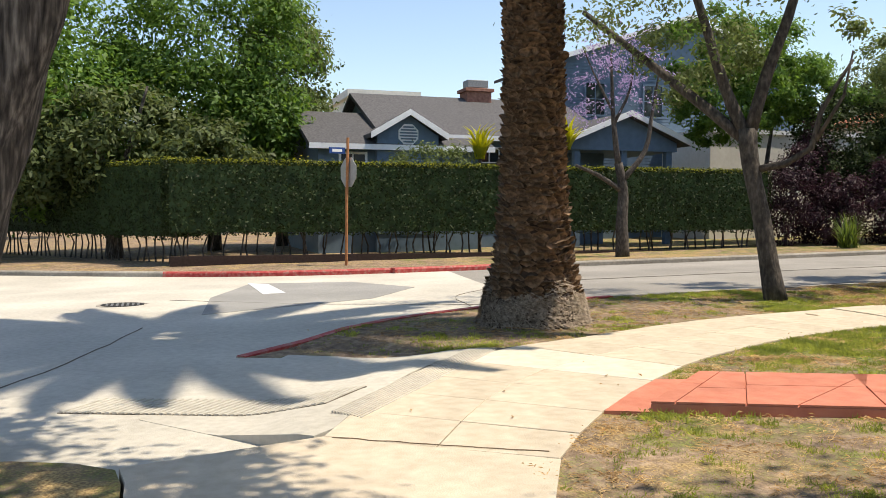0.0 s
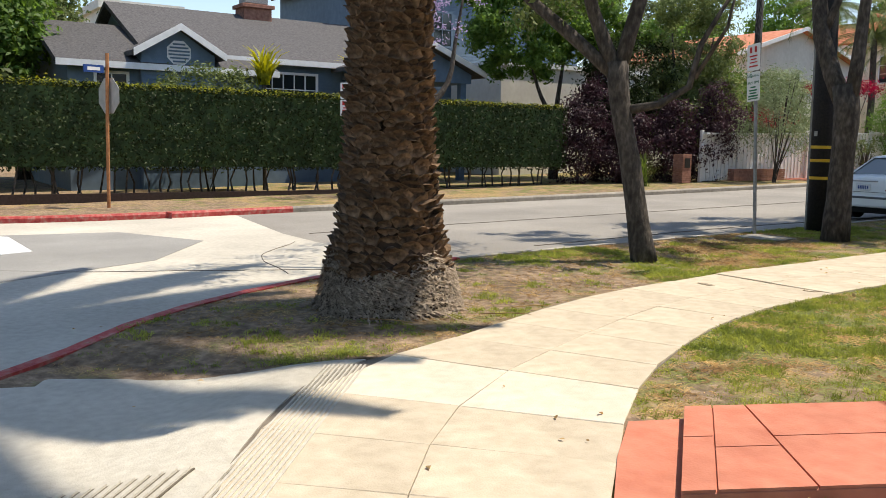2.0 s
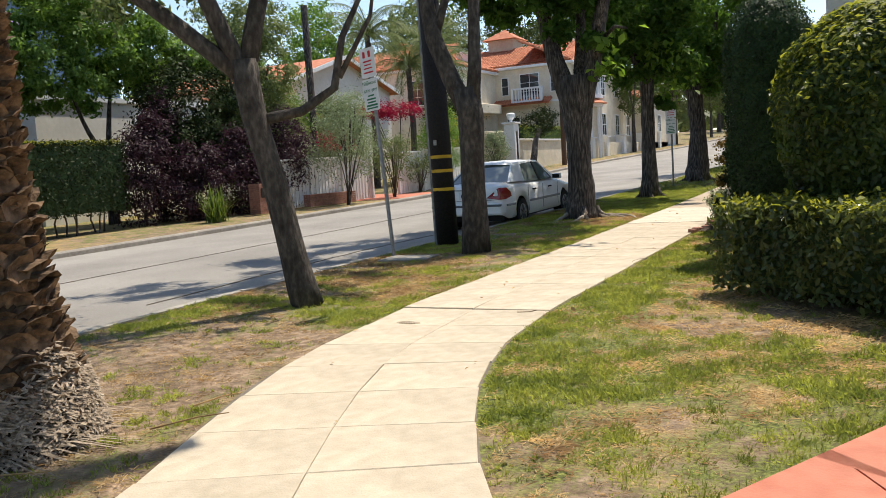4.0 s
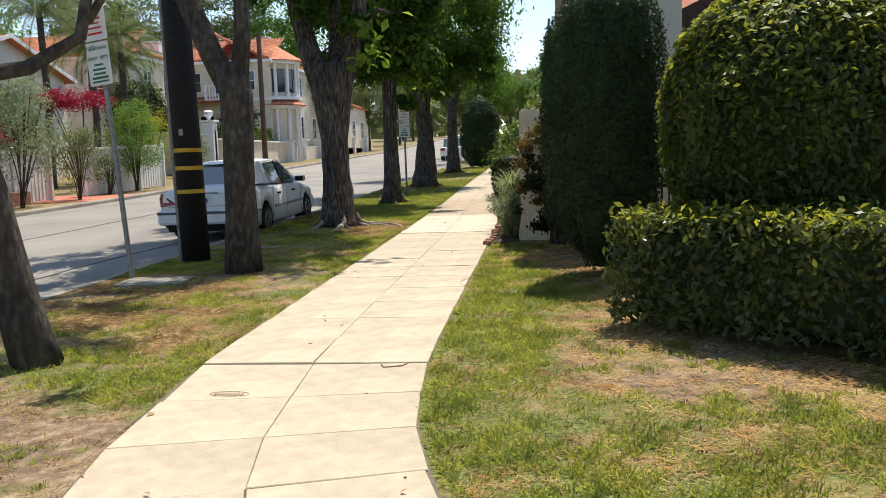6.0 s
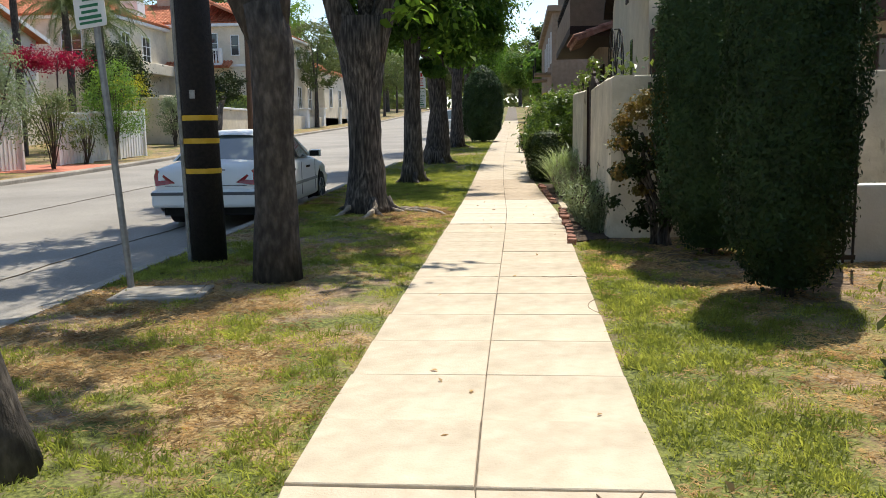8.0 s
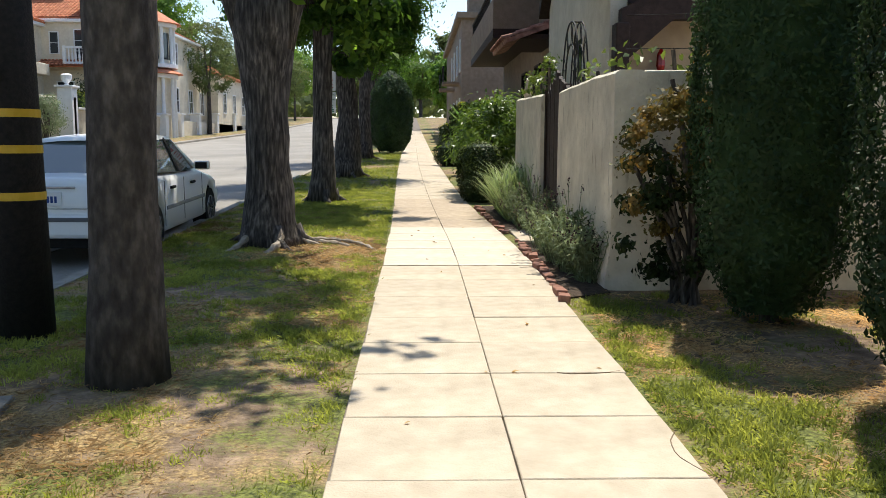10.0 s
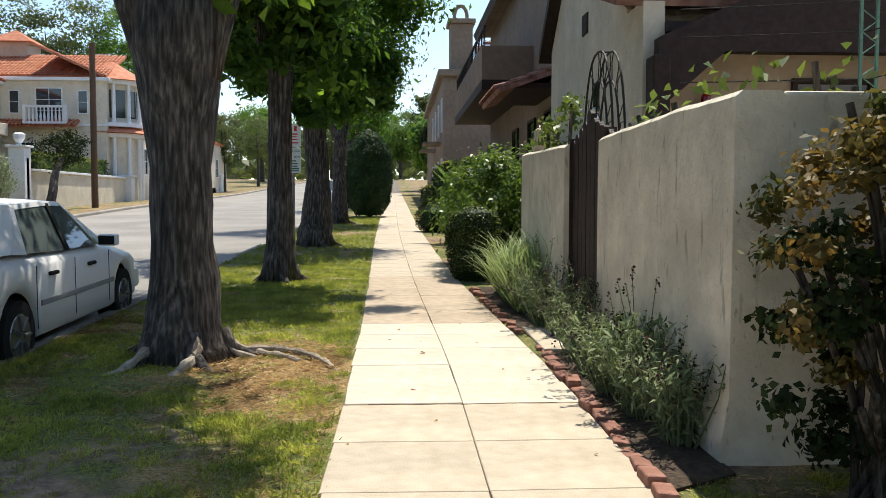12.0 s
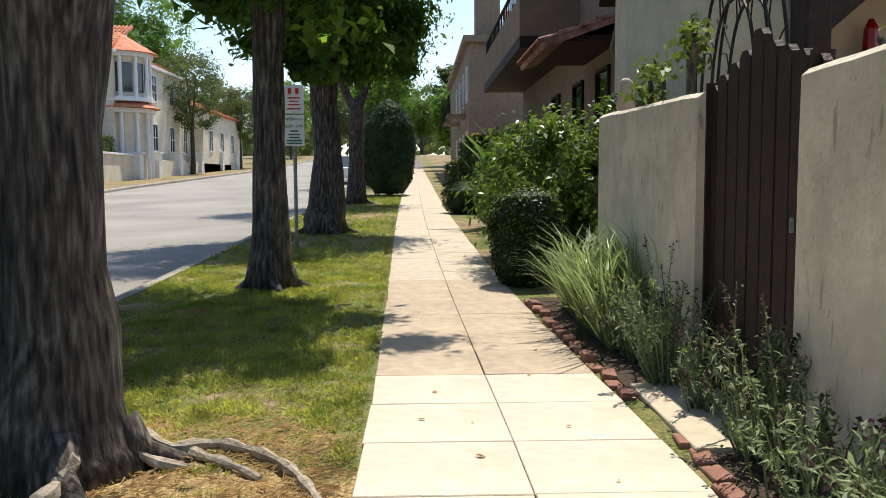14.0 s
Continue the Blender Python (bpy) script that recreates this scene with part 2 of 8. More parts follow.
def lawn_mat():
    """Soil, straw and turf, mixed by the lawn's own growth attributes."""
    m = mat("patchy lawn", [(0.14, 0.095, 0.06), (0.25, 0.175, 0.115), (0.41, 0.295, 0.195)], 0.95, 11, bump=1.0, bump_scale=38, stain=0.35, stain_scale=1.6)
    nt = m.node_tree
    b = nt.nodes["Principled BSDF"]
    soil = b.inputs["Base Color"].links[0].from_socket
    tc = nt.nodes.new("ShaderNodeTexCoord")

    def ramp(a, c, scale):
        n = nt.nodes.new("ShaderNodeTexNoise")
        n.inputs["Scale"].default_value, n.inputs["Detail"].default_value = scale, 8
        nt.links.new(tc.outputs["Object"], n.inputs["Vector"])
        r = nt.nodes.new("ShaderNodeValToRGB")
        r.color_ramp.elements[0].position, r.color_ramp.elements[1].position = 0.32, 0.68
        r.color_ramp.elements[0].color, r.color_ramp.elements[1].color = (*a, 1), (*c, 1)
        nt.links.new(n.outputs["Fac"], r.inputs["Fac"])
        return r.outputs["Color"], n.outputs["Fac"]

    straw, f1 = ramp((0.15, 0.095, 0.042), (0.48, 0.34, 0.15), 55)
    green, f2 = ramp((0.03, 0.04, 0.011), (0.22, 0.235, 0.06), 42)
    last = soil
    for attr, col, fac in (("straw", straw, f1), ("turf", green, f2)):
        at = nt.nodes.new("ShaderNodeAttribute")
        at.attribute_name = attr
        sub = nt.nodes.new("ShaderNodeMath")
        sub.operation = "MULTIPLY_ADD"
        nt.links.new(fac, sub.inputs[0])
        sub.inputs[1].default_value = 1.0
        sub.inputs[2].default_value = -0.5
        add = nt.nodes.new("ShaderNodeMath")
        add.operation = "ADD"
        nt.links.new(at.outputs["Fac"], add.inputs[0])
        nt.links.new(sub.outputs[0], add.inputs[1])
        # ragged patches a hand or two across
        big = nt.nodes.new("ShaderNodeTexNoise")
        big.inputs["Scale"].default_value, big.inputs["Detail"].default_value = (2.6 if attr == "turf" else 3.7), 7
        nt.links.new(tc.outputs["Object"], big.inputs["Vector"])
        more = nt.nodes.new("ShaderNodeMath")
        more.operation = "MULTIPLY_ADD"
        more.inputs[1].default_value = 3.2
        more.inputs[2].default_value = -1.6
        nt.links.new(big.outputs["Fac"], more.inputs[0])
        tot = nt.nodes.new("ShaderNodeMath")
        tot.operation = "ADD"
        nt.links.new(add.outputs[0], tot.inputs[0])
        nt.links.new(more.outputs[0], tot.inputs[1])
        add = nt.nodes.new("ShaderNodeMapRange")
        add.inputs[1].default_value, add.inputs[2].default_value = 0.2, 0.85
        nt.links.new(tot.outputs[0], add.inputs[0])
        mix = nt.nodes.new("ShaderNodeMix")
        mix.data_type = "RGBA"
        nt.links.new(add.outputs[0], mix.inputs["Factor"])
        nt.links.new(last, mix.inputs["A"])
        nt.links.new(col, mix.inputs["B"])
        last = mix.outputs["Result"]
    nt.links.new(last, b.inputs["Base Color"])
    return m




def weathered(name, base, marks):
    """Stucco with a rough float finish and short upright dark marks left by climbers."""
    m = mat(name, base, 0.92, 9, bump=0.9, bump_scale=22, stain=0.22, stain_scale=2.2)
    nt = m.node_tree
    b = nt.nodes["Principled BSDF"]
    src = b.inputs["Base Color"].links[0].from_socket
    tc = nt.nodes.new("ShaderNodeTexCoord")
    for scale, stretch, lo, hi in ((9.0, (1, 1.6, 0.35), 0.63, 0.70), (26.0, (1, 1, 0.5), 0.66, 0.74)):
        mp = nt.nodes.new("ShaderNodeMapping")
        mp.inputs["Scale"].default_value = stretch
        n = nt.nodes.new("ShaderNodeTexNoise")
        n.inputs["Scale"].default_value, n.inputs["Detail"].default_value = scale, 5
        r = nt.nodes.new("ShaderNodeMapRange")
        r.inputs[1].default_value, r.inputs[2].default_value, r.inputs[4].default_value = lo, hi, 0.55
        mix = nt.nodes.new("ShaderNodeMix")
        mix.data_type = "RGBA"
        mix.inputs["B"].default_value = (*marks, 1)
        nt.links.new(tc.outputs["Object"], mp.inputs["Vector"])
        nt.links.new(mp.outputs[0], n.inputs["Vector"])
        nt.links.new(n.outputs["Fac"], r.inputs[0])
        nt.links.new(r.outputs[0], mix.inputs["Factor"])
        nt.links.new(src, mix.inputs["A"])
        src = mix.outputs["Result"]
    nt.links.new(src, b.inputs["Base Color"])
    return m


M["stucco_wall"] = weathered("weathered cream garden wall", [(0.66, 0.59, 0.46), (0.76, 0.69, 0.56)], (0.22, 0.18, 0.13))
M["lawn"] = lawn_mat()


# ---- builders ----
def sm(a, b, x):
    u = min(1.0, max(0.0, (x - a) / (b - a)))
    return u * u * (3 - 2 * u)


PROFILE = [(-400, -4.0), (-60, -1.1), (0, -0.12), (20, 0.21), (40, 0.60), (60, 1.2), (90, 2.1), (110, 2.9), (200, 6.5), (600, 14.0), (2000, 20.0)]


def gz(x, y):
    """The lie of the land at pavement level."""
    z = np.interp(y, [p[0] for p in PROFILE], [p[1] for p in PROFILE])
    return float(z) - 0.021 * min(12, max(0, -12 - x)) * (1 - sm(30, 60, y))


def finish(name, bm, material, smooth=False):
    me = bpy.data.meshes.new(name)
    bm.normal_update()
    bm.to_mesh(me)
    bm.free()
    if material:
        me.materials.append(material)
    if smooth:
        me.polygons.foreach_set("use_smooth", [True] * len(me.polygons))
    return me


def thing(name, label, category, at=(0, 0, 0), rz=0, group="", kind=""):
    e = new(name)
    e.matrix_basis = pose(*at, 0, 0, rz)
    e.empty_display_size = 0.1
    return tagged(e, label, category, group, kind)


def part(name, bm, material, parent=None, label="", smooth=False, m=None):
    ob = new(name, bm if isinstance(bm, bpy.types.Mesh) else finish(name, bm, material, smooth))
    if parent:
        ob.parent = parent
    if m is not None:
        ob.matrix_basis = m
    if label:
        ob["label"] = label
    return ob


def solo(name, bm, material, label, category, smooth=False, group="", kind=""):
    return tagged(new(name, finish(name, bm, material, smooth)), label, category, group, kind)


def add_box(bm, x0, x1, y0, y1, z0, z1, bevel=0.0, m=None):
    vs = [bm.verts.new((x, y, z)) for z in (z0, z1) for y in (y0, y1) for x in (x0, x1)]
    fs = [bm.faces.new([vs[i] for i in q]) for q in ((0, 2, 3, 1), (4, 5, 7, 6), (0, 1, 5, 4), (2, 6, 7, 3), (0, 4, 6, 2), (1, 3, 7, 5))]
    if bevel:
        r = bmesh.ops.bevel(bm, geom=list({e for f in fs for e in f.edges}), offset=bevel, segments=2, affect="EDGES", profile=0.5)
        vs = list({v for f in r["faces"] for v in f.verts} | {v for v in vs if v.is_valid})
    if m is not None:
        bmesh.ops.transform(bm, matrix=m, verts=vs)
    return vs


def box(x0, x1, y0, y1, z0, z1, bevel=0.0, m=None):
    bm = bmesh.new()
    add_box(bm, x0, x1, y0, y1, z0, z1, bevel, m)
    return bm


def add_tube(bm, pts, radii, n=10, cap=True, wob=0.0):
    """A tapered tube through points."""
    pts = [Vector(p) for p in pts]
    rings = []
    for i, p in enumerate(pts):
        d = (pts[min(i + 1, len(pts) - 1)] - pts[max(i - 1, 0)]).normalized()
        u = d.orthogonal().normalized() if i == 0 else (rings_u - rings_u.dot(d) * d).normalized()
        rings_u = u
        v = d.cross(u)
        ring = []
        for k in range(n):
            a = 2 * math.pi * k / n
            r = radii[i] * (1 + (wob * noise.noise(p * 2.3 + Vector((math.cos(a) * 1.5, math.sin(a) * 1.5, 0))) if wob else 0))
            ring.append(bm.verts.new(p + (u * math.cos(a) + v * math.sin(a)) * r))
        rings.append(ring)
    for a, b in zip(rings, rings[1:]):
        for k in range(n):
            bm.faces.new((a[k], a[(k + 1) % n], b[(k + 1) % n], b[k]))
    if cap:
        bm.faces.new(list(reversed(rings[0])))
        bm.faces.new(rings[-1])


def tube(pts, radii, n=10, wob=0.0):
    bm = bmesh.new()
    add_tube(bm, pts, radii if isinstance(radii, (list, tuple)) else [radii] * len(pts), n, True, wob)
    return bm


def smooth_line(pts, step=0.25):
    """Points along a smooth curve through pts."""
    pts = [Vector(p) for p in pts]
    ext = [pts[0] * 2 - pts[1]] + pts + [pts[-1] * 2 - pts[-2]]
    out = []
    for i in range(1, len(ext) - 2):
        a, b, c, d = ext[i - 1:i + 3]
        n = max(1, int((c - b).length / step))
        for k in range(n):
            t = k / n
            out.append(0.5 * (2 * b + (c - a) * t + (2 * a - 5 * b + 4 * c - d) * t * t + (3 * b - a - 3 * c + d) * t ** 3))
    out.append(pts[-1])
    return out


def patch(name, outline, material, off=0.0, thick=0.3, step=1.0, label="", rough=0.0, growth=False):
    """A piece of ground: the outline filled, draped over the land, and given sides."""
    bm = bmesh.new()
    vs = [bm.verts.new((p[0], p[1], 0)) for p in outline]
    f = bm.faces.new(vs)
    if f.normal.z < 0 or sum(a[0] * b[1] - b[0] * a[1] for a, b in zip(outline, outline[1:] + outline[:1])) < 0:
        f.normal_flip()
    for ax in (0, 1):
        lo, hi = min(p[ax] for p in outline), max(p[ax] for p in outline)
        s = max(step, (hi - lo) / 260)
        c = math.floor(lo / s) * s + s
        while c < hi:
            no = Vector((0, 0, 0))
            no[ax] = 1
            bmesh.ops.bisect_plane(bm, geom=bm.verts[:] + bm.edges[:] + bm.faces[:], plane_co=no * c, plane_no=no)
            c += s
    rim = {v for e in bm.edges if e.is_boundary for v in e.verts}
    edges = [e for e in bm.edges if e.is_boundary]
    for v in bm.verts:
        z = gz(v.co.x, v.co.y) + (off(v.co.x, v.co.y) if callable(off) else off)
        if rough:
            k = 0.4 if v in rim else 1.0
            z += k * rough * (noise.noise(v.co * 0.9) + 0.5 * noise.noise(v.co * 3.1))
        v.co.z = z
    if thick:
        r = bmesh.ops.extrude_edge_only(bm, edges=edges)
        for v in r["geom"]:
            if isinstance(v, bmesh.types.BMVert):
                v.co.z -= thick
    me = finish(name, bm, material)
    if growth:
        turf, straw = me.attributes.new("turf", "FLOAT", "POINT"), me.attributes.new("straw", "FLOAT", "POINT")
        for i, v in enumerate(me.vertices):
            t, s = grow(v.co.x, v.co.y)
            turf.data[i].value, straw.data[i].value = t, s
    ob = new(name, me)
    return tagged(ob, label, "", "", "structure")


def grow(x, y):
    """How much turf and straw grows at a place: greener along the pavement, bare under the palm and in worn spots."""
    n = noise.noise(Vector((x * 0.55, y * 0.55, 3))) + 0.6 * noise.noise(Vector((x * 1.7, y * 1.7, 9)))
    t = 0.32 + 1.05 * n
    if x < -7.9 and y < 7.5:
        t -= 0.5 * sm(7.5, 5.5, y)
    elif x > -7.9:
        t += 0.12
    if x < -9.0:
        t += 0.65 * sm(13.5, 19, y) - 0.15 + 0.3 * sm(6.5, 8, y) * sm(15, 13, y)
        t -= 1.2 * sm(2.6, 0.8, math.hypot(x + 9.6, y - 4.3)) + 0.45 * sm(8.5, 5.0, y)
    else:
        t += 0.55 * sm(1.0, 0.1, abs(x + 7.2)) * sm(3.5, 6, y) * sm(14, 12, y) + 0.18
    worn = False
    if 0.467 * (y - 3.16) - 0.884 * (x + 5.1) < -0.06 and x > -6 and y > 1:
        t = t * 0.4 - 0.12
        worn = True
    if x < -20:
        t = t * 0.35 - 0.1 + 0.25 * sm(-23.5, -24.5, x)
    s = 0.45 + 1.4 * noise.noise(Vector((x * 0.8 + 40, y * 0.8, 5))) + 0.8 * noise.noise(Vector((x * 2.4, y * 2.4, 1)))
    if x < -9:
        s -= 0.45 * sm(9.0, 6.0, y)
    s += 0.9 * sm(1.2, 0.3, math.hypot(x + 9.75, (y - 17.2) * 0.7))
    t -= 0.5 * sm(1.3, 0.5, math.hypot(x + 9.75, (y - 17.2) * 0.7))
    if -13 < x < -7.9:
        s -= 1.2 * sm(8.0, 6.0, y)
        t += 0.15 * sm(8.5, 7.0, y)
        dry = sm(8.6, 9.6, y) * sm(12.4, 11.4, y) * sm(-9.3, -9.7, x)
        t -= 0.25 * dry
        s += 0.3 * dry
        t += 0.35 * sm(12.2, 13.2, y) * sm(17.0, 16.2, y)
        t += 0.35 * sm(0.35, 0.05, abs(x + 9.3)) * sm(8, 10, y)
    elif not worn and x > -7.9:
        bare = sm(-7.45, -6.9, x) * sm(9.2, 10.6, y)
        t -= 0.5 * bare
        s -= 0.15 * bare
    if worn:
        s = s * 0.55 - 0.12
    return max(0, min(1, t)), max(0, min(1, s))


# ---- ground, road, pavement ----
bm = bmesh.new()
xs = [-1500, -400, -150] + list(range(-70, 61, 5)) + [120, 400, 1500]
ys = [-1500, -400, -150] + list(range(-60, 131, 5)) + [160, 200, 300, 600, 1500]
grid = [[bm.verts.new((x, y, gz(x, y) - 0.42)) for x in xs] for y in ys]
for j in range(len(ys) - 1):
    for i in range(len(xs) - 1):
        bm.faces.new((grid[j][i], grid[j][i + 1], grid[j + 1][i + 1], grid[j + 1][i]))
solo("ground", bm, M["soil"], "dry brown earth reaching to the horizon", "ground", kind="structure")

KX = -11.95
near_kerb = [(-9.25, 0.75), (-9.75, 1.5), (-10.6, 2.65), (-11.4, 4.2), (-11.85, 6.0), (KX, 8.0), (KX, 12.0), (KX - 0.02, 40), (KX - 0.2, 80), (KX - 0.8, 160)]
far_kerb = [(-60, -20), (-34, -11.5), (-29.5, -7.0), (-27.0, -3.6), (-24.6, 0.1), (-23.0, 3.2), (-22.5, 6.0), (-22.5, 9.0), (-22.5, 40), (-22.7, 80), (-23.3, 160)]
NK = [tuple(p)[:2] for p in smooth_line([(*p, 0) for p in near_kerb], 0.6)]
FK = [tuple(p)[:2] for p in smooth_line([(*p, 0) for p in far_kerb], 0.8)]
road = patch("road", [(-12.0, 6.2), (-17.5, 6.6), (-22.9, 7.6), (-22.9, 40), (-23.1, 80), (-24, 170), (-12.4, 170), (-12.0, 80), (-11.9, 40), (-11.85, 12)], M["asphalt"], -0.14, 0.1, 2.0, "worn light grey asphalt road")
apron = patch("road_concrete", [(45, -16), (45, -1.2), (3, -1.0), (-4.6, -0.1), (-5.35, 1.05), (-9.3, 0.7), (-12.1, 5.2), (-12.0, 6.2), (-17.5, 6.6), (-22.9, 7.6), (-22.9, 4), (-25, -0.5), (-30.5, -8.5), (-62, -22), (-62, -34), (-5, -34)], M["road_concrete"], -0.136, 0.1, 1.0, "pale cracked concrete roadway of the crossing")


def dip(x, y):
    """The corner of the parkway falls to the ramp."""
    d = 0.11 * sm(2.4, 0.9, y) if -12.5 < x < -8 and y < 3 else 0.0
    if -11 < x < -7.5 and -1 < y < 4:
        u = max(0.0, min(1.0, (-(x + 7.98) * 1.37 - (y - 3.19) * 2.29) / 7.12))
        gap = math.hypot(x + 7.98 + 1.37 * u, y - 3.19 + 2.29 * u)
        d = max(d, 0.12 * sm(0.0, 1.0, math.hypot(x + 7.98, y - 3.19)) * sm(1.0, 0.15, gap))
    return d


def kerb(name, line, material, label, top=0.0, w=0.16, z_in=0.0):
    """A kerb with a rounded arris along a line, its wall on the line."""
    bm = bmesh.new()
    rows = []
    for i, p in enumerate(line):
        a, b = Vector(line[max(0, i - 1)]), Vector(line[min(len(line) - 1, i + 1)])
        d = (b - a).normalized()
        s = Vector((d.y, -d.x))
        z = gz(*p) - dip(*p)
        rows.append([bm.verts.new((p[0] + s.x * o, p[1] + s.y * o, z + h)) for o, h in ((-0.02, -0.3), (-0.01, -0.04 + top), (0.02, -0.005 + top), (0.05, 0.006 + top), (w, 0.004 + top), (w, -0.3))])
    for a, b in zip(rows, rows[1:]):
        for k in range(5):
            bm.faces.new((a[k], b[k], b[k + 1], a[k + 1]))
    bm.faces.new(rows[0])
    bm.faces.new(list(reversed(rows[-1])))
    return solo(name, bm, material, label, "kerb", kind="structure")


cut = next(i for i, p in enumerate(NK) if p[1] > 6.2)
kerb("kerb_1", NK[:cut + 1], M["kerb_red"], "kerb with worn red paint round the corner")
kerb("kerb_2", NK[cut:], M["kerb"], "plain concrete kerb along the parkway")
fcut0 = next(i for i, p in enumerate(FK) if p[1] > -0.1)
fcut1 = next(i for i, p in enumerate(FK) if p[1] > 8.4)
rev = lambda l: list(reversed(l))
kerb("kerb_3", rev(FK[:fcut0 + 1]), M["kerb"], "low concrete kerb before the driveway")
kerb("kerb_4", rev(FK[fcut0:fcut1 + 1]), M["kerb_red"], "red painted kerb at the far corner")
kerb("kerb_5", rev(FK[fcut1:]), M["kerb"], "plain concrete kerb across the road")

# pavement edges
left_edge = [(-5.25, 0.95), (-6.61, 1.71), (-7.59, 2.52), (-7.98, 3.19), (-8.12, 3.89), (-8.42, 4.64), (-8.87, 5.88), (-9.14, 7.6), (-9.2, 10.0), (-9.2, 20.0), (-9.45, 40), (-9.7, 92), (-10.2, 170)]
right_edge = [(-4.30, 2.10), (-4.99, 2.62), (-5.99, 3.71), (-6.42, 4.27), (-6.8, 4.91), (-7.32, 6.06), (-7.67, 7.54), (-7.73, 9.0), (-7.73, 12.0), (-7.74, 17.0), (-7.86, 20.0), (-8.0, 24.0), (-8.1, 32.0), (-8.2, 48), (-8.4, 92), (-8.8, 170)]
LE = [tuple(p)[:2] for p in smooth_line([(*p, 0) for p in left_edge], 0.2)]
RE = [tuple(p)[:2] for p in smooth_line([(*p, 0) for p in right_edge], 0.2)]

# lawns
lawn_l = [(a + 0.1, b) for a, b in NK] + [p for p in reversed(LE) if p[1] > 3.2]
patch("lawn_parkway", lawn_l, M["lawn"], lambda x, y: -0.015 - dip(x, y), 0.3, 0.35, "worn grass and bare earth between kerb and pavement", 0.03, True)
lawn_r = [p for p in RE if p[1] > 2.1] + [(-4, 170), (30, 170), (40, 40), (40, -2), (10, -1.3), (0, 0.68), (-3.7, 1.70), (-4.25, 2.02)]
patch("lawn_front", lawn_r, M["lawn"], -0.015, 0.3, 0.35, "patchy front lawn of green and dry grass", 0.03, True)
lawn_f = [(x - 0.1, y) for x, y in FK] + [(-60, 170), (-90, 0)]
patch("lawn_across", lawn_f, M["lawn"], -0.012, 0.3, 1.0, "dry grass verge across the road", 0.02, True)
patch("lawn_corner", [(-4.42, -0.2), (-4.72, -0.2), (-5.0, -0.24), (-5.22, -0.45), (-5.4, -0.9), (-5.2, -1.4), (8, -3.5), (45, -4), (45, -2.4), (8, -1.9)], M["lawn"], -0.01, 0.3, 0.4, "dirt and litter in the corner planting strip", 0.06, True)
patch("pavement_start", [(-4.4, -0.18), (-4.72, -0.18), (-5.0, -0.22), (-5.25, 0.95), (-4.3, 2.1), (-3.7, 1.78), (0, 0.75), (10, -1.2), (45, -2), (45, -3.9), (8, -1.95)], M["concrete"], 0.0, 0.3, 0.5, "sandy concrete pavement where the walk begins")


def edge_gap(x, y):
    return min(math.hypot(x - a, y - b) for a, b in LE[:30])


ramp = [p for p in LE if p[1] < 3.3 and p[0] > -8.1]
patch("pavement_ramp", [(-5.3, 0.9)] + ramp[1:] + [(-8.3, 2.75), (-9.35, 0.9), (-9.3, -0.3), (-6.7, -0.15)], M["road_concrete"], lambda x, y: -0.004 - 0.129 * sm(0.05, 1.0, edge_gap(x, y)), 0.2, 0.3, "smooth concrete ramp from pavement to roadway")
patch("asphalt_patch", [(-13.4, 0.6), (-16.6, 0.9), (-20.3, 2.0), (-19.6, 4.2), (-17.1, 5.0), (-14.9, 3.6)], M["asphalt_patch"], -0.130, 0.03, 1.0, "darker asphalt repair in the concrete crossing")
patch("road_marking", [(-16.9, 1.9), (-17.05, 2.35), (-19.8, 2.35), (-20.4, 1.95)], M["sign_white"], -0.124, 0.02, 1.0, "worn white painted bar on the road")
for i, line in enumerate((
        [(-7.6, -1.6), (-8.4, -1.3), (-9.5, -0.9), (-12, -0.2)],
        [(-12.3, 5.6), (-13.5, 3.8), (-14.5, 2.2), (-16.5, 0.2)],
        [(-16, 6.2), (-14.5, 5.0), (-12.6, 4.6)], [(-13.2, 9), (-13.4, 14), (-13.1, 19), (-13.3, 26)], [(-17.2, 7), (-17.3, 30)])):
    pts = smooth_line([(*p, 0) for p in line], 0.3)
    l, r = [], []
    for k, p in enumerate(pts):
        d = (pts[min(k + 1, len(pts) - 1)] - pts[max(0, k - 1)]).normalized()
        w = 0.003 + 0.007 * abs(noise.noise(p * 1.3))
        j = Vector((-d.y, d.x, 0)) * (0.05 * noise.noise(p * 2.0))
        l.append((p.x + j.x - d.y * w, p.y + j.y + d.x * w))
        r.append((p.x + j.x + d.y * w, p.y + j.y - d.x * w))
    patch("trim_crack", l + r[::-1], M["tar"], -0.128, 0.01, 1.0, "dark filled crack in the roadway")

# manhole cover
mh = thing("manhole_cover", "round iron manhole cover set in the concrete road", "manhole", (-15.9, -0.6, gz(-15.9, -0.6) - 0.134), kind="structure")
part("cover", tube([(0, 0, -0.02), (0, 0, 0.008)], 0.36, 32), M["iron"], mh)
part("ring", tube([(0, 0, -0.02), (0, 0, 0.004)], 0.43, 32), M["kerb"], mh)
for i in range(7):
    part("rib", box(-0.3 + abs(i - 3) * 0.05, 0.3 - abs(i - 3) * 0.05, (i - 3) * 0.085 - 0.02, (i - 3) * 0.085 + 0.02, 0.006, 0.014), M["steel"], mh)

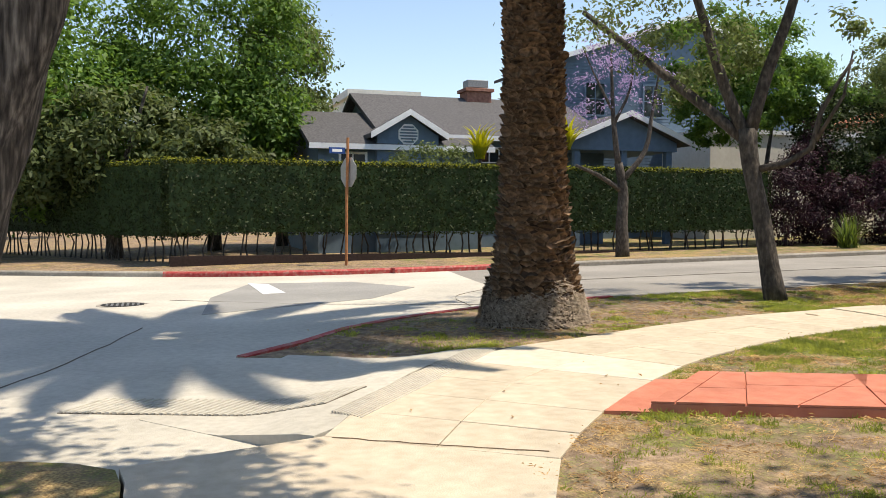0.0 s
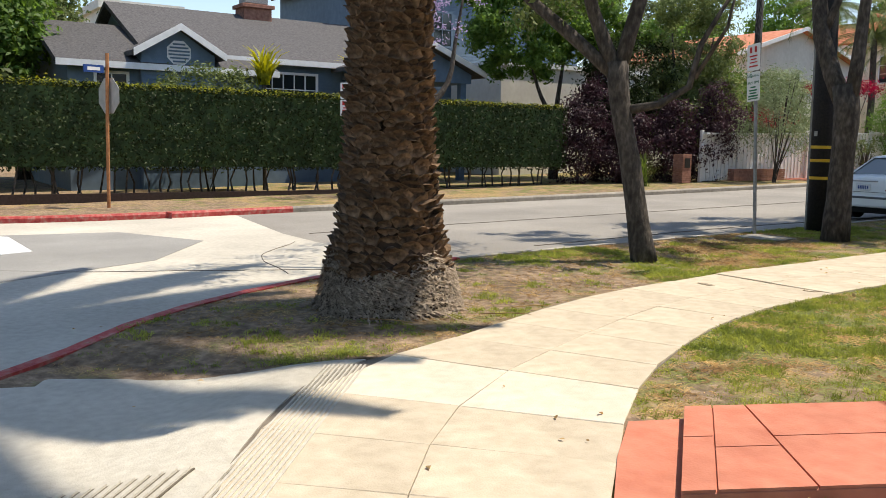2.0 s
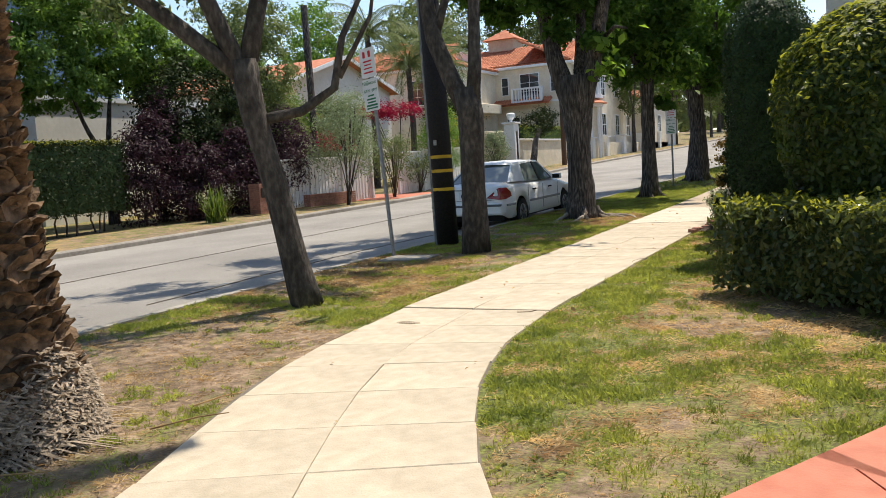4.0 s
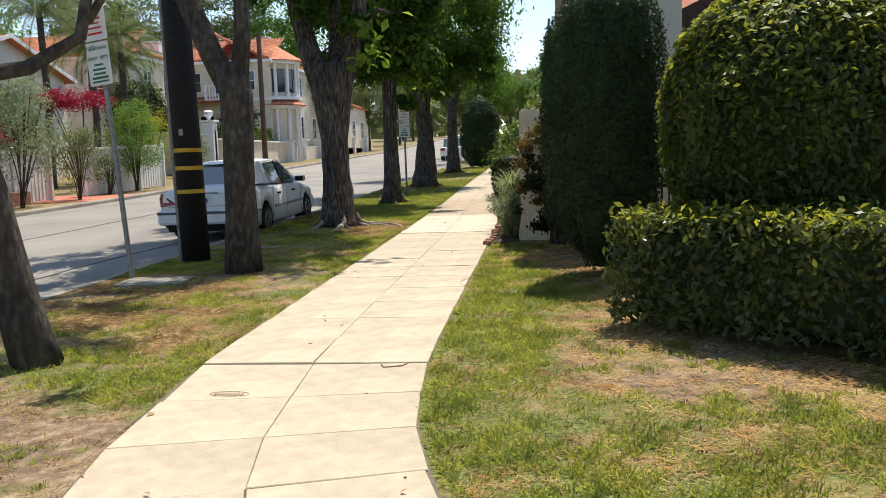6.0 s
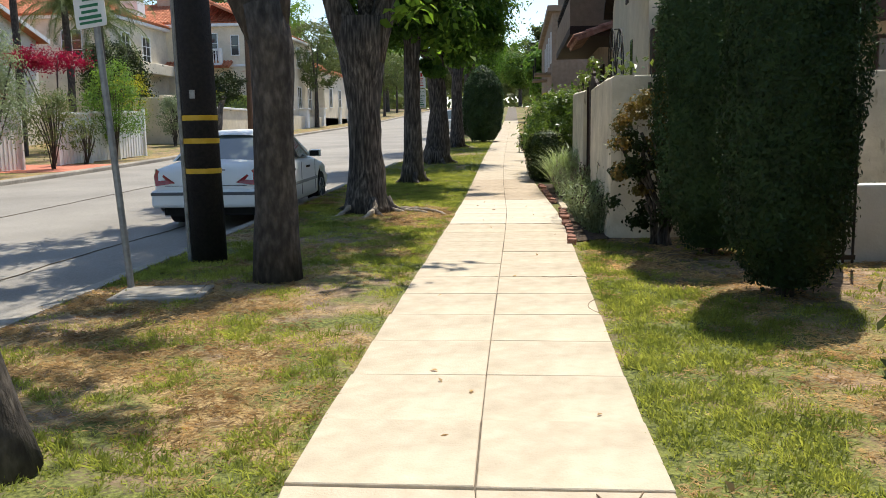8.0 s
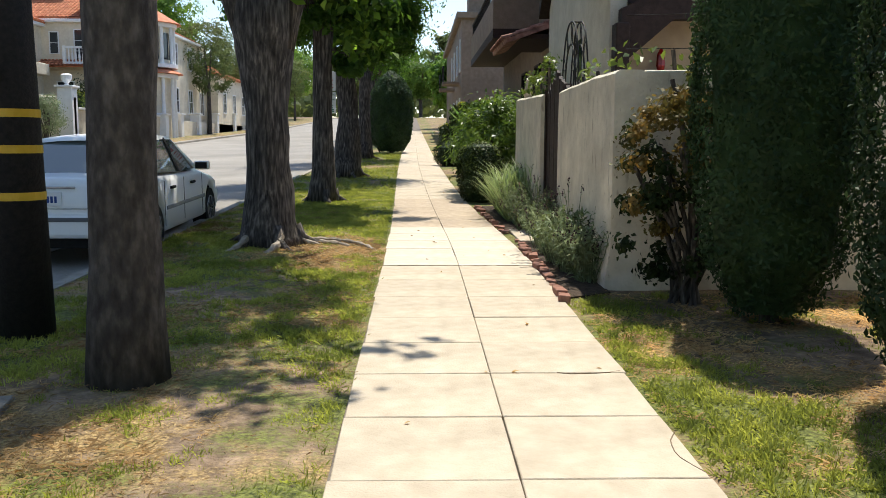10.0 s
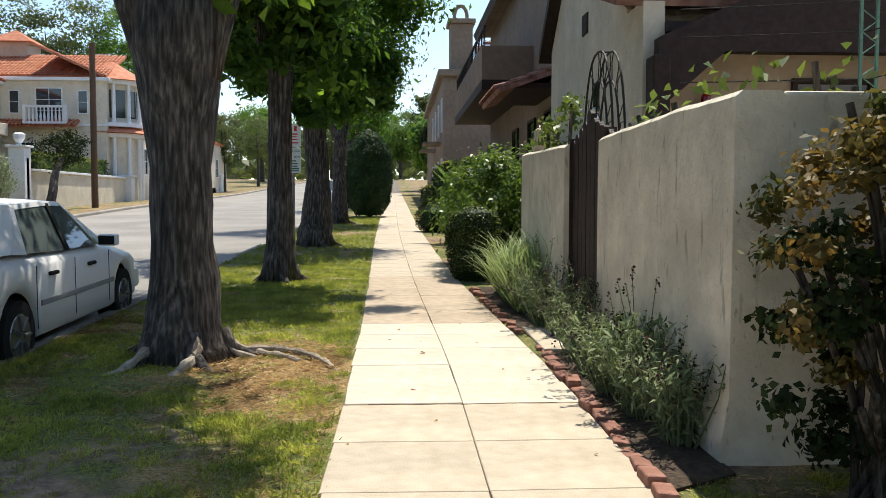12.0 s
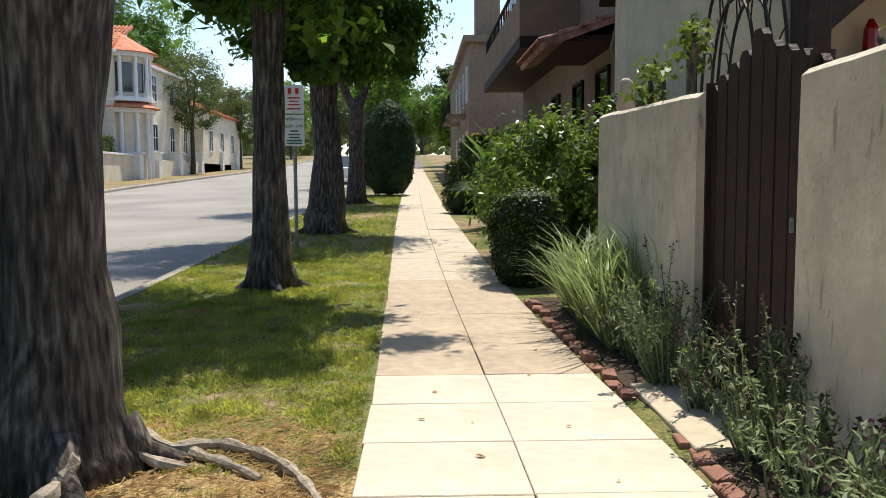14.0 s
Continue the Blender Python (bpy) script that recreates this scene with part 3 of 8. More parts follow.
# ribbed warning strips of the ramp
def ribs(name, a, b, c, d, n, w, label, offs):
    """n raised bars laid between the edges a-b and d-c."""
    a, b, c, d = (Vector((*p, 0)) for p in (a, b, c, d))
    t = thing(name, label, "ribbed strip", kind="structure")
    for i in range(n):
        u = (i + 0.5) / n
        p, q = a.lerp(b, u), d.lerp(c, u)
        e = (b - a).normalized() * w
        bm = bmesh.new()
        lo = [bm.verts.new((v.x, v.y, gz(v.x, v.y) + offs(v.x, v.y) - 0.004)) for v in (p - e, p + e, q + e, q - e)]
        hi = [bm.verts.new((v.x, v.y, gz(v.x, v.y) + offs(v.x, v.y) + 0.010)) for v in (p - e * 0.8, p + e * 0.8, q + e * 0.8, q - e * 0.8)]
        bm.faces.new(hi)
        for k in range(4):
            bm.faces.new((lo[k], lo[(k + 1) % 4], hi[(k + 1) % 4], hi[k]))
        part("rib", bm, M["road_concrete"], t)
    return t


ribs("ramp_strip", (-5.9, 1.12), (-5.62, 1.28), (-7.83, 3.12), (-7.98, 2.86), 10, 0.009, "strip of fine ribs along the ramp", lambda x, y: -0.002 - 0.129 * sm(0.05, 1.0, edge_gap(x, y)))
patch("trim_groove", [(-7.55, -0.45), (-6.65, 1.55), (-6.25, 1.15), (-7.15, -0.75)], M["groove_dirt"], lambda x, y: 0.0 - 0.129 * sm(0.05, 1.0, edge_gap(x, y)), 0.01, 0.2, "dirt-filled bed of the slanting grooves")
ribs("groove_field", (-7.55, -0.45), (-6.65, 1.55), (-6.25, 1.15), (-7.15, -0.75), 34, 0.020, "field of dark slanting grooves cast in concrete", lambda x, y: 0.001 - 0.129 * sm(0.05, 1.0, edge_gap(x, y)))

# red walkway up to the house
wd, ws = Vector((0.467, 0.884, 0)), Vector((-0.65, 0.76, 0))
p0 = Vector((-5.1, 3.16, 0))
wk = thing("red_walkway", "raised red stamped concrete walkway with grooved joints", "walkway", kind="structure")
z_up = 0.065
def walk_quad(a0, a1, b0, b1, z, parent, t=0.14):
    bm = bmesh.new()
    q = [p0 + wd * a + ws * b for a, b in ((a0, b0), (a1, b0), (a1, b1), (a0, b1))]
    hi = [bm.verts.new((v.x, v.y, gz(v.x, v.y) + z)) for v in q]
    lo = [bm.verts.new((v.x, v.y, gz(v.x, v.y) + z - t)) for v in q]
    f = bm.faces.new(hi)
    for k in range(4):
        bm.faces.new((lo[k], lo[(k + 1) % 4], hi[(k + 1) % 4], hi[k]))
    bmesh.ops.recalc_face_normals(bm, faces=bm.faces[:])
    bmesh.ops.bevel(bm, geom=[e for e in bm.edges if all(v.co.z > gz(v.co.x, v.co.y) + z - 0.01 for v in e.verts)], offset=0.008, segments=1, affect="EDGES")
    return part("panel", bm, M["red_slab"], parent)


walk_quad(0, 9.0, 0, 1.22, z_up - 0.012, wk).name = "bed_slab"
# panels cut by slanting joints
cuts = [(0.0, 0.0), (0.16, 0.16), (0.62, 0.35), (0.95, 1.25), (1.5, 1.15), (1.95, 2.2), (2.6, 2.4), (3.2, 3.3), (4.2, 4.0), (5.2, 5.3), (6.5, 6.4), (9.0, 9.0)]
for (a0, c0), (a1, c1) in zip(cuts, cuts[1:]):
    mid0, mid1 = 0.55 * a0 + 0.45 * c0, 0.55 * a1 + 0.45 * c1
    for b0, b1, q in ((0.0, 0.6 + 0.1 * math.sin(a1 * 9), 0), (0.6 + 0.1 * math.sin(a1 * 9), 1.22, 1)):
        bm = bmesh.new()
        f0 = lambda b: a0 + (c0 - a0) * b / 1.22 + (0.006 if a0 else 0)
        f1 = lambda b: a1 + (c1 - a1) * b / 1.22 - 0.006
        sh = 0.0 if a1 < 0.3 else 0.25 * (q - 0.5) * (1 if a1 < 8 else 0)
        g = 0.006 if q else 0.0
        qd = [p0 + wd * a + ws * b for a, b in ((f0(b0), b0 + g), (f1(b0), b0 + g), (f1(b1), b1 - (0.006 if not q else 0)), (f0(b1), b1 - (0.006 if not q else 0)))]
        hi = [bm.verts.new((v.x, v.y, gz(v.x, v.y) + z_up)) for v in qd]
        lo = [bm.verts.new((v.x, v.y, gz(v.x, v.y) + z_up - 0.013)) for v in qd]
        bm.faces.new(hi)
        for k in range(4):
            bm.faces.new((lo[k], lo[(k + 1) % 4], hi[(k + 1) % 4], hi[k]))
        bmesh.ops.recalc_face_normals(bm, faces=bm.faces[:])
        part("panel", bm, M["red_slab"], wk)
patch("pavement_red", [(-5.20, 2.86), (-5.06, 3.12), (-5.86, 4.06), (-6.0, 3.76), (-5.65, 3.33)], M["red_slab"], 0.006, 0.1, 0.4, "low red concrete piece between pavement and walkway")


# ---- foliage ----
def leaf_mesh(name, pts, nrm, size, material, spread=0.6, slim=0.45, curl=0.25, seed=0):
    """Many small bent leaves, one rhombus each, at pts and roughly facing nrm."""
    rng = np.random.default_rng(seed)
    n = len(pts)
    nrm = nrm + rng.normal(0, spread, (n, 3))
    nrm /= np.linalg.norm(nrm, axis=1, keepdims=True) + 1e-9
    t = rng.normal(0, 1, (n, 3))
    t -= (t * nrm).sum(1, keepdims=True) * nrm
    t /= np.linalg.norm(t, axis=1, keepdims=True) + 1e-9
    s = np.cross(nrm, t)
    L = size * rng.uniform(0.65, 1.35, (n, 1))
    v = np.empty((n, 4, 3))
    v[:, 0] = pts - t * L * 0.5
    v[:, 1] = pts + s * L * slim * 0.5 + nrm * L * curl * 0.3
    v[:, 2] = pts + t * L * 0.5 - nrm * L * curl * 0.4
    v[:, 3] = pts - s * L * slim * 0.5 + nrm * L * curl * 0.3
    me = bpy.data.meshes.new(name)
    me.vertices.add(n * 4)
    me.vertices.foreach_set("co", v.reshape(-1))
    me.loops.add(n * 4)
    me.loops.foreach_set("vertex_index", np.arange(n * 4, dtype=np.int32))
    me.polygons.add(n)
    me.polygons.foreach_set("loop_start", np.arange(0, n * 4, 4, dtype=np.int32))
    me.materials.append(material)
    me.update(calc_edges=True)
    return me


def crown_points(blobs, n, clumps=60, tight=0.22, hollow=0.55, seed=0, flat=0.0):
    """Points in clumps over the outer part of ellipsoids (centre, radii), with gaps."""
    rng = np.random.default_rng(seed)
    area = np.array([(r[0] * r[1] + r[1] * r[2] + r[0] * r[2]) for _, r in blobs])
    which = rng.choice(len(blobs), clumps, p=area / area.sum())
    d = rng.normal(0, 1, (clumps, 3))
    d /= np.linalg.norm(d, axis=1, keepdims=True)
    C = np.array([b[0] for b in blobs])[which]
    Rr = np.array([b[1] for b in blobs], float)[which]
    rad = rng.uniform(hollow, 1.0, (clumps, 1)) ** 0.6
    cen = C + d * Rr * rad
    k = rng.integers(0, clumps, n)
    spread = Rr[k].mean(1, keepdims=True) * tight * rng.uniform(0.6, 1.3, (n, 1))
    off = rng.normal(0, 1, (n, 3)) * spread * np.array([1, 1, 0.75])
    return cen[k] + off, d[k] * 0.5 + off / (np.linalg.norm(off, axis=1, keepdims=True) + 1e-6) * 0.6 + np.array([0, 0, 0.45])


def slab_points(x0, x1, y0, y1, z0, z1, n, seed=0, wave=0.05, faces="xXyYZ"):
    """Points on the faces of a clipped block, a little uneven."""
    rng = np.random.default_rng(seed)
    dx, dy, dz = x1 - x0, y1 - y0, z1 - z0
    areas = {"x": dy * dz, "X": dy * dz, "y": dx * dz, "Y": dx * dz, "Z": dx * dy * 1.6}
    P, N = [], []
    tot = sum(areas[f] for f in faces)
    for f in faces:
        k = int(n * areas[f] / tot)
        u, v, w = rng.random(k), rng.random(k), rng.normal(0, wave, k) - wave * 0.4
        if f in "xX":
            p = np.stack([np.full(k, x0 if f == "x" else x1) + w, y0 + u * dy, z0 + v * dz], 1)
            nn = (-1 if f == "x" else 1, 0, 0.2)
        elif f in "yY":
            p = np.stack([x0 + u * dx, np.full(k, y0 if f == "y" else y1) + w, z0 + v * dz], 1)
            nn = (0, -1 if f == "y" else 1, 0.2)
        else:
            p = np.stack([x0 + u * dx, y0 + v * dy, np.full(k, z1) + w * 0.8], 1)
            nn = (0, 0, 1)
        P.append(p)
        N.append(np.tile(nn, (k, 1)))
    return np.concatenate(P), np.concatenate(N).astype(float)


def hedge(name, label, x0, x1, y0, y1, z0, z1, n, size, material, seed, wave=0.05, stems=0, twig_z=None):
    t = thing(name, label, "hedge", ((x0 + x1) / 2, (y0 + y1) / 2, gz((x0 + x1) / 2, (y0 + y1) / 2)))
    inv = Matrix.Translation(t.location).inverted()
    # Solid block whose dark green paints the shade behind the leaves.
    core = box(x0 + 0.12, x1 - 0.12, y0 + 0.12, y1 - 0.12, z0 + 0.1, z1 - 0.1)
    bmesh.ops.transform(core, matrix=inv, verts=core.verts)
    part("branch_core", core, M["cypress_and_core"], t, "solid core coloured dark for the shaded inside")
    p, nn = slab_points(x0, x1, y0, y1, z0, z1, n, seed, wave)
    part("foliage", leaf_mesh("foliage", p - np.array(t.location), nn, size, material, seed=seed), None, t)
    # Extra yellow-green top layer paints the sun on the hedge.
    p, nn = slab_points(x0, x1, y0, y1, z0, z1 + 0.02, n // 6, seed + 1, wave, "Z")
    part("top_growth", leaf_mesh("top_growth", p - np.array(t.location), nn, size, M["leaf_sunlit"], seed=seed + 1), None, t, "yellow-green top leaves coloured as sunlit")
    rng = random.Random(seed)
    for i in range(stems):
        y = y0 + 0.3 + (y1 - y0 - 0.6) * (i + rng.uniform(0.2, 0.8)) / stems
        x = rng.uniform(x0 + 0.25, x1 - 0.3)
        zb = gz(x, y) - 0.08
        b = tube([(x, y, zb), (x + rng.uniform(-.08, .08), y + rng.uniform(-.15, .15), zb + 0.5), (x + rng.uniform(-.15, .15), y + rng.uniform(-.25, .25), z0 + 0.35)], [0.035, 0.028, 0.02], 5)
        bmesh.ops.transform(b, matrix=inv, verts=b.verts)
        part("stem", b, M["bark"], t)
    return t


def tree(name, label, base, trunk, radii, limbs, blobs, leaves, size, material, seed, bark="bark", clumps=70, n=14, roots=0, tight=0.22, wob=0.12, hollow=0.55, category="tree"):
    """trunk and limbs: points relative to the base; limbs: (points, radii). blobs: crown ellipsoids."""
    z = gz(*base) - 0.03
    t = thing(name, label, category, (*base, z))
    tp = smooth_line(trunk, 0.25)
    k = len(tp)
    rr = [float(np.interp(i / max(1, k - 1), np.linspace(0, 1, len(radii)), radii)) for i in range(k)]
    part("trunk", tube(tp, rr, n, wob), M[bark], t, smooth=True)
    rng = random.Random(seed)
    for pts, r in limbs:
        lp = smooth_line(pts, 0.35)
        part("limb", tube(lp, [r[0] + (r[1] - r[0]) * i / (len(lp) - 1) for i in range(len(lp))], 8, wob), M[bark], t, smooth=True)
    for i in range(roots):
        a = 2 * math.pi * (i + rng.uniform(-0.2, 0.2)) / roots
        L = rng.uniform(0.15, 0.45)
        R0 = radii[0]
        part("root", tube([(math.cos(a) * R0 * 0.7, math.sin(a) * R0 * 0.7, 0.22), (math.cos(a) * R0 * 0.95, math.sin(a) * R0 * 0.95, 0.08), (math.cos(a + .1) * (R0 + L * 0.4), math.sin(a + .1) * (R0 + L * 0.4), 0.01), (math.cos(a + .2) * (R0 + L * 0.8), math.sin(a + .2) * (R0 + L * 0.8), -0.05)], [0.085, 0.06, 0.045, 0.02], 8), M[bark], t, smooth=True)
    if leaves:
        p, nn = crown_points(blobs, leaves, clumps, tight, hollow, seed)
        part("crown", leaf_mesh("crown", p, nn, size, material, seed=seed), None, t)
    return t


def shrub(name, label, base, blobs, leaves, size, material, seed, stems=5, bark="bark", clumps=40, tight=0.25, hollow=0.4, category="shrub", slim=0.45, spread=0.6):
    z = gz(*base) - 0.03
    t = thing(name, label, category, (*base, z))
    rng = random.Random(seed)
    for i in range(stems):
        c, r = blobs[i % len(blobs)]
        e = (c[0] + rng.uniform(-.6, .6) * r[0], c[1] + rng.uniform(-.6, .6) * r[1], c[2] + rng.uniform(-.2, .5) * r[2])
        a = rng.uniform(0, 6.3)
        part("stem", tube(smooth_line([(0.06 * math.cos(a), 0.06 * math.sin(a), 0), (e[0] * 0.4 + .05, e[1] * 0.4, e[2] * 0.5), e], 0.3), 0.018, 6), M[bark], t)
    p, nn = crown_points(blobs, leaves, clumps, tight, hollow, seed)
    p[:, 2] = np.abs(p[:, 2] - 0.02) + 0.02
    part("foliage", leaf_mesh("foliage", p, nn, size, material, slim=slim, spread=spread, seed=seed), None, t)
    return t


def topiary(name, label, base, profile, leaves, size, material, seed, top=None):
    """A clipped solid of revolution (height, radius) covered in small foliage."""
    z = gz(*base) - 0.03
    t = thing(name, label, "shrub", (*base, z))
    hs, rs = [p[0] for p in profile], [p[1] for p in profile]
    # Dark solid inside: painted shade between the outer leaves.
    part("branch_core", tube([(0, 0, h) for h in np.linspace(hs[0], hs[-1] - 0.03, 24)], [max(0.02, float(np.interp(h, hs, rs)) * 0.9 - 0.03) for h in np.linspace(hs[0], hs[-1] - 0.03, 24)], 20, 0.1), M["cypress_and_core"], t, "solid core coloured dark for the shaded inside")
    rng = np.random.default_rng(seed)
    hh = rng.choice(np.linspace(hs[0], hs[-1], 400), leaves * 2)
    keep = rng.random(leaves * 2) < np.interp(hh, hs, rs) / max(rs) + 0.05
    hh = hh[keep][:leaves] + rng.normal(0, 0.02, min(leaves, keep.sum()))
    a = rng.uniform(0, 2 * math.pi, len(hh))
    lump = 1 + 0.05 * np.sin(a * 3 + hh * 2.1 + seed) + 0.03 * np.sin(a * 7 - hh * 5)
    r = np.interp(hh, hs, rs) * lump + rng.normal(-0.01, 0.025, len(hh))
    slope = np.gradient(np.interp(np.linspace(hs[0], hs[-1], 200), hs, rs), (hs[-1] - hs[0]) / 199)
    sl = np.interp(hh, np.linspace(hs[0], hs[-1], 200), slope)
    P = np.stack([r * np.cos(a), r * np.sin(a), hh], 1)
    N = np.stack([np.cos(a), np.sin(a), np.clip(-sl, -1, 4) + 0.15], 1)
    part("foliage", leaf_mesh("foliage", P, N, size, material, seed=seed), None, t)
    # Brighter leaves towards the top paint the sunlit cap.
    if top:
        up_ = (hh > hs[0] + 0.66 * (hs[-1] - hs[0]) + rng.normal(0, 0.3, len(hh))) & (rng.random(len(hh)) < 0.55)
        part("top_growth", leaf_mesh("top_growth", P[up_] + N[up_] / np.linalg.norm(N[up_], axis=1, keepdims=True) * 0.02, N[up_] + np.array([0, 0, 0.5]), size, top, seed=seed + 1), None, t, "brighter top leaves coloured as sunlit")
    part("trunk", tube([(0, 0, -0.05), (0, 0, max(0.3, hs[0] + 0.2))], 0.07, 8), M["bark"], t)
    return t


# hedge across the road, and its return along the side street
zh = gz(-27.5, 11)
hedge("boxed_hedge", "long clipped dark green hedge with bare lower stems", -28.3, -27.0, 0.2, 21.8, zh + 0.72, zh + 2.98, 42000, 0.10, M["leaf_hedge"], 3, 0.06, 64)
t2 = thing("boxed_hedge", "clipped dark green hedge return along the side street", "hedge", (-28.0, 0.4, gz(-28, 0)), rz=-58)
# Plain box, coloured dark for the shaded inside of the return.
core = box(-0.9, 0, -14, 0.1, 0.85, 3.1)
part("branch_core", core, M["cypress_and_core"], t2, "solid core coloured dark for the shaded inside")
p, nn = slab_points(-1.0, 0.1, -14, 0.2, 0.75, 3.22, 22000, 4, 0.06)
part("foliage", leaf_mesh("foliage", p, nn, 0.10, M["leaf_hedge"], seed=4), None, t2)
# Top leaves coloured as if the sun caught them.
p, nn = slab_points(-1.0, 0.1, -14, 0.2, 0.75, 3.24, 3500, 6, 0.06, "Z")
part("top_growth", leaf_mesh("top_growth", p, nn, 0.10, M["leaf_sunlit"], seed=6), None, t2, "yellow-green top leaves coloured as sunlit")
rs = random.Random(5)
for i in range(36):
    y = -0.2 - 13.6 * i / 36
    part("stem", tube([(-0.5, y, -0.1), (-0.5 + rs.uniform(-.1, .1), y + rs.uniform(-.15, .15), 0.5), (-0.5, y + rs.uniform(-.3, .3), 1.1)], [0.035, 0.028, 0.02], 5), M["bark"], t2)
kb = thing("garden_edging", "low dark timber edging under the hedge", "edging", kind="structure")
part("board", box(-26.95, -26.85, 0.3, 21.5, zh - 0.35, zh + 0.12), M["wood_dark"], kb)

# palm at the corner
def palm():
    x, y = -9.6, 4.3
    z = gz(x, y) - 0.05
    t = thing("date_palm", "stout date palm with cut leaf bases and fibrous foot", "palm tree", (x, y, z))
    hs = [0, 0.12, 0.45, 0.75, 1.1, 1.6, 2.5, 4.0, 6.0, 8.4]
    rs = [0.72, 0.68, 0.60, 0.505, 0.45, 0.41, 0.378, 0.36, 0.355, 0.38]
    R = lambda h: float(np.interp(h, hs, rs))
    hh = np.linspace(0, 8.4, 60)
    part("trunk", tube([(-0.012 * h, 0.0, h) for h in hh], [R(h) - 0.07 for h in hh], 24, 0.1), M["palm_core"], t)
    rng = random.Random(11)
    # leaf bases in rising spirals
    meshes = []
    for v in range(6):
        bm = bmesh.new()
        w, hgt, th = 0.098 * rng.uniform(0.8, 1.3), 0.060 * rng.uniform(0.8, 1.3), 0.008
        ring = []
        for (u, q, o) in ((-1, 0.1, 0.005), (-0.8, 0.75, 0.03), (0.05, 1.0, 0.05), (0.7, 0.7, 0.035), (1, 0.0, 0.005), (0, -1.3, -0.03)):
            ring.append((u * w * rng.uniform(0.85, 1.1), o * rng.uniform(0.6, 1.3), q * hgt))
        front = [bm.verts.new((a, -th - b, c)) for a, b, c in ring]
        back = [bm.verts.new((a * 0.9, 0.05, c * 0.85 - 0.02)) for a, b, c in ring]
        mid = bm.verts.new((0.01, 0.012, 0.025))
        for k in range(6):
            bm.faces.new((front[k], front[(k + 1) % 6], mid))
            bm.faces.new((back[k], back[(k + 1) % 6], front[(k + 1) % 6], front[k]))
        bmesh.ops.recalc_face_normals(bm, faces=bm.faces[:])
        meshes.append(finish("leaf_base", bm, M["boot"]))
    far = bmesh.new()
    count = 0
    h, row = 0.40, 0
    while h < 8.3:
        r = R(h) - 0.035
        per = 17 if h > 0.9 else 20
        for k in range(per):
            a = 2 * math.pi * (k + 0.5 * (row % 2)) / per + rng.uniform(-0.03, 0.03) + row * 0.11
            hk = h + rng.uniform(-0.02, 0.02)
            s = rng.uniform(0.75, 1.3) * (1.0 if h > 1.0 else 0.9) * (1.0 if h < 4.5 else 0.9)
            m = Matrix.Translation((-0.012 * hk + r * math.cos(a), r * math.sin(a), hk)) @ Matrix.Rotation(a + math.pi / 2, 4, "Z") @ Matrix.Rotation(radians(rng.uniform(-20, 16) + 6), 4, "X") @ Matrix.Rotation(radians(rng.uniform(-20, 20)), 4, "Y") @ Matrix.Scale(s, 4)
            faces_walk = math.cos(a - radians(-40)) > -0.05
            if count < 300 and h < 3.6 and faces_walk:
                part("leaf_base", meshes[rng.randrange(6)], None, t, m=m)
                count += 1
            else:
                me = meshes[rng.randrange(6)]
                vs = [far.verts.new(m @ v.co) for v in me.vertices]
                for p in me.polygons:
                    far.faces.new([vs[i] for i in p.vertices])
        h += 0.076
        row += 1
    o = part("leaf_base_mass", far, M["boot"], t)
    o["kind"] = "stuff"
    # root fibres at the foot
    pts, dirs = [], []
    rg = np.random.default_rng(4)
    bm = bmesh.new()
    for i in range(11000):
        a, q = rg.uniform(0, 6.283), rg.uniform(0, 1) ** 0.8
        h0 = (0.40 + 0.08 * math.sin(a * 3 + 1) + 0.06 * math.sin(a * 7) + rg.uniform(-0.05, 0.08)) * q + 0.02
        r0 = R(h0) - 0.03 + rg.uniform(-0.03, 0.03)
        L, dr = rg.uniform(0.008, 0.028), rg.uniform(0.008, 0.03)
        da = rg.uniform(-0.12, 0.12)
        p1 = Vector((r0 * math.cos(a), r0 * math.sin(a), h0))
        h1 = max(0.0, h0 - L)
        r1 = max(r0, R(h1) - 0.02) + dr
        p2 = Vector((r1 * math.cos(a + da), r1 * math.sin(a + da), h1))
        w = Vector((-math.sin(a), math.cos(a), 0.2)) * rg.uniform(0.008, 0.022)
        v = [bm.verts.new(p) for p in (p1 - w * 0.6, p1 + w * 0.6, p2 + w * 0.35, p2 - w * 0.35)]
        bm.faces.new(v)
    for i in range(110):
        a = rg.uniform(0, 6.283)
        r0, r1 = R(0) - 0.05, R(0) + rg.uniform(0.03, 0.3)
        w = Vector((-math.sin(a), math.cos(a), 0)) * 0.007
        p1, p2 = Vector((r0 * math.cos(a), r0 * math.sin(a), 0.10)), Vector((r1 * math.cos(a + .1), r1 * math.sin(a + .1), 0.045))
        bm.faces.new([bm.verts.new(p) for p in (p1 - w, p1 + w, p2 + w * .4, p2 - w * .4)])
    o = part("root_fibre", bm, M["fibre"], t, "pale dry root fibres round the foot")
    o["kind"] = "stuff"
    # crown of arching fronds
    rg = random.Random(21)
    for f in range(52):
        a = f * 2.39996
        up = radians(-25 + 100 * (f / 51) ** 0.9)
        L = rg.uniform(4.0, 5.0)
        pos, line = Vector((-0.1 + 0.25 * math.cos(a), 0.25 * math.sin(a), 8.5)), []
        for s in range(9):
            line.append(pos.copy())
            e = up + radians(8) - (s / 8) ** 1.3 * radians(62)
            pos = pos + Vector((math.cos(a) * math.cos(e), math.sin(a) * math.cos(e), math.sin(e))) * L / 8
        bm = bmesh.new()
        add_tube(bm, line, [0.03 - 0.003 * s for s in range(9)], 4, False)
        side = Vector((-math.sin(a), math.cos(a), 0))
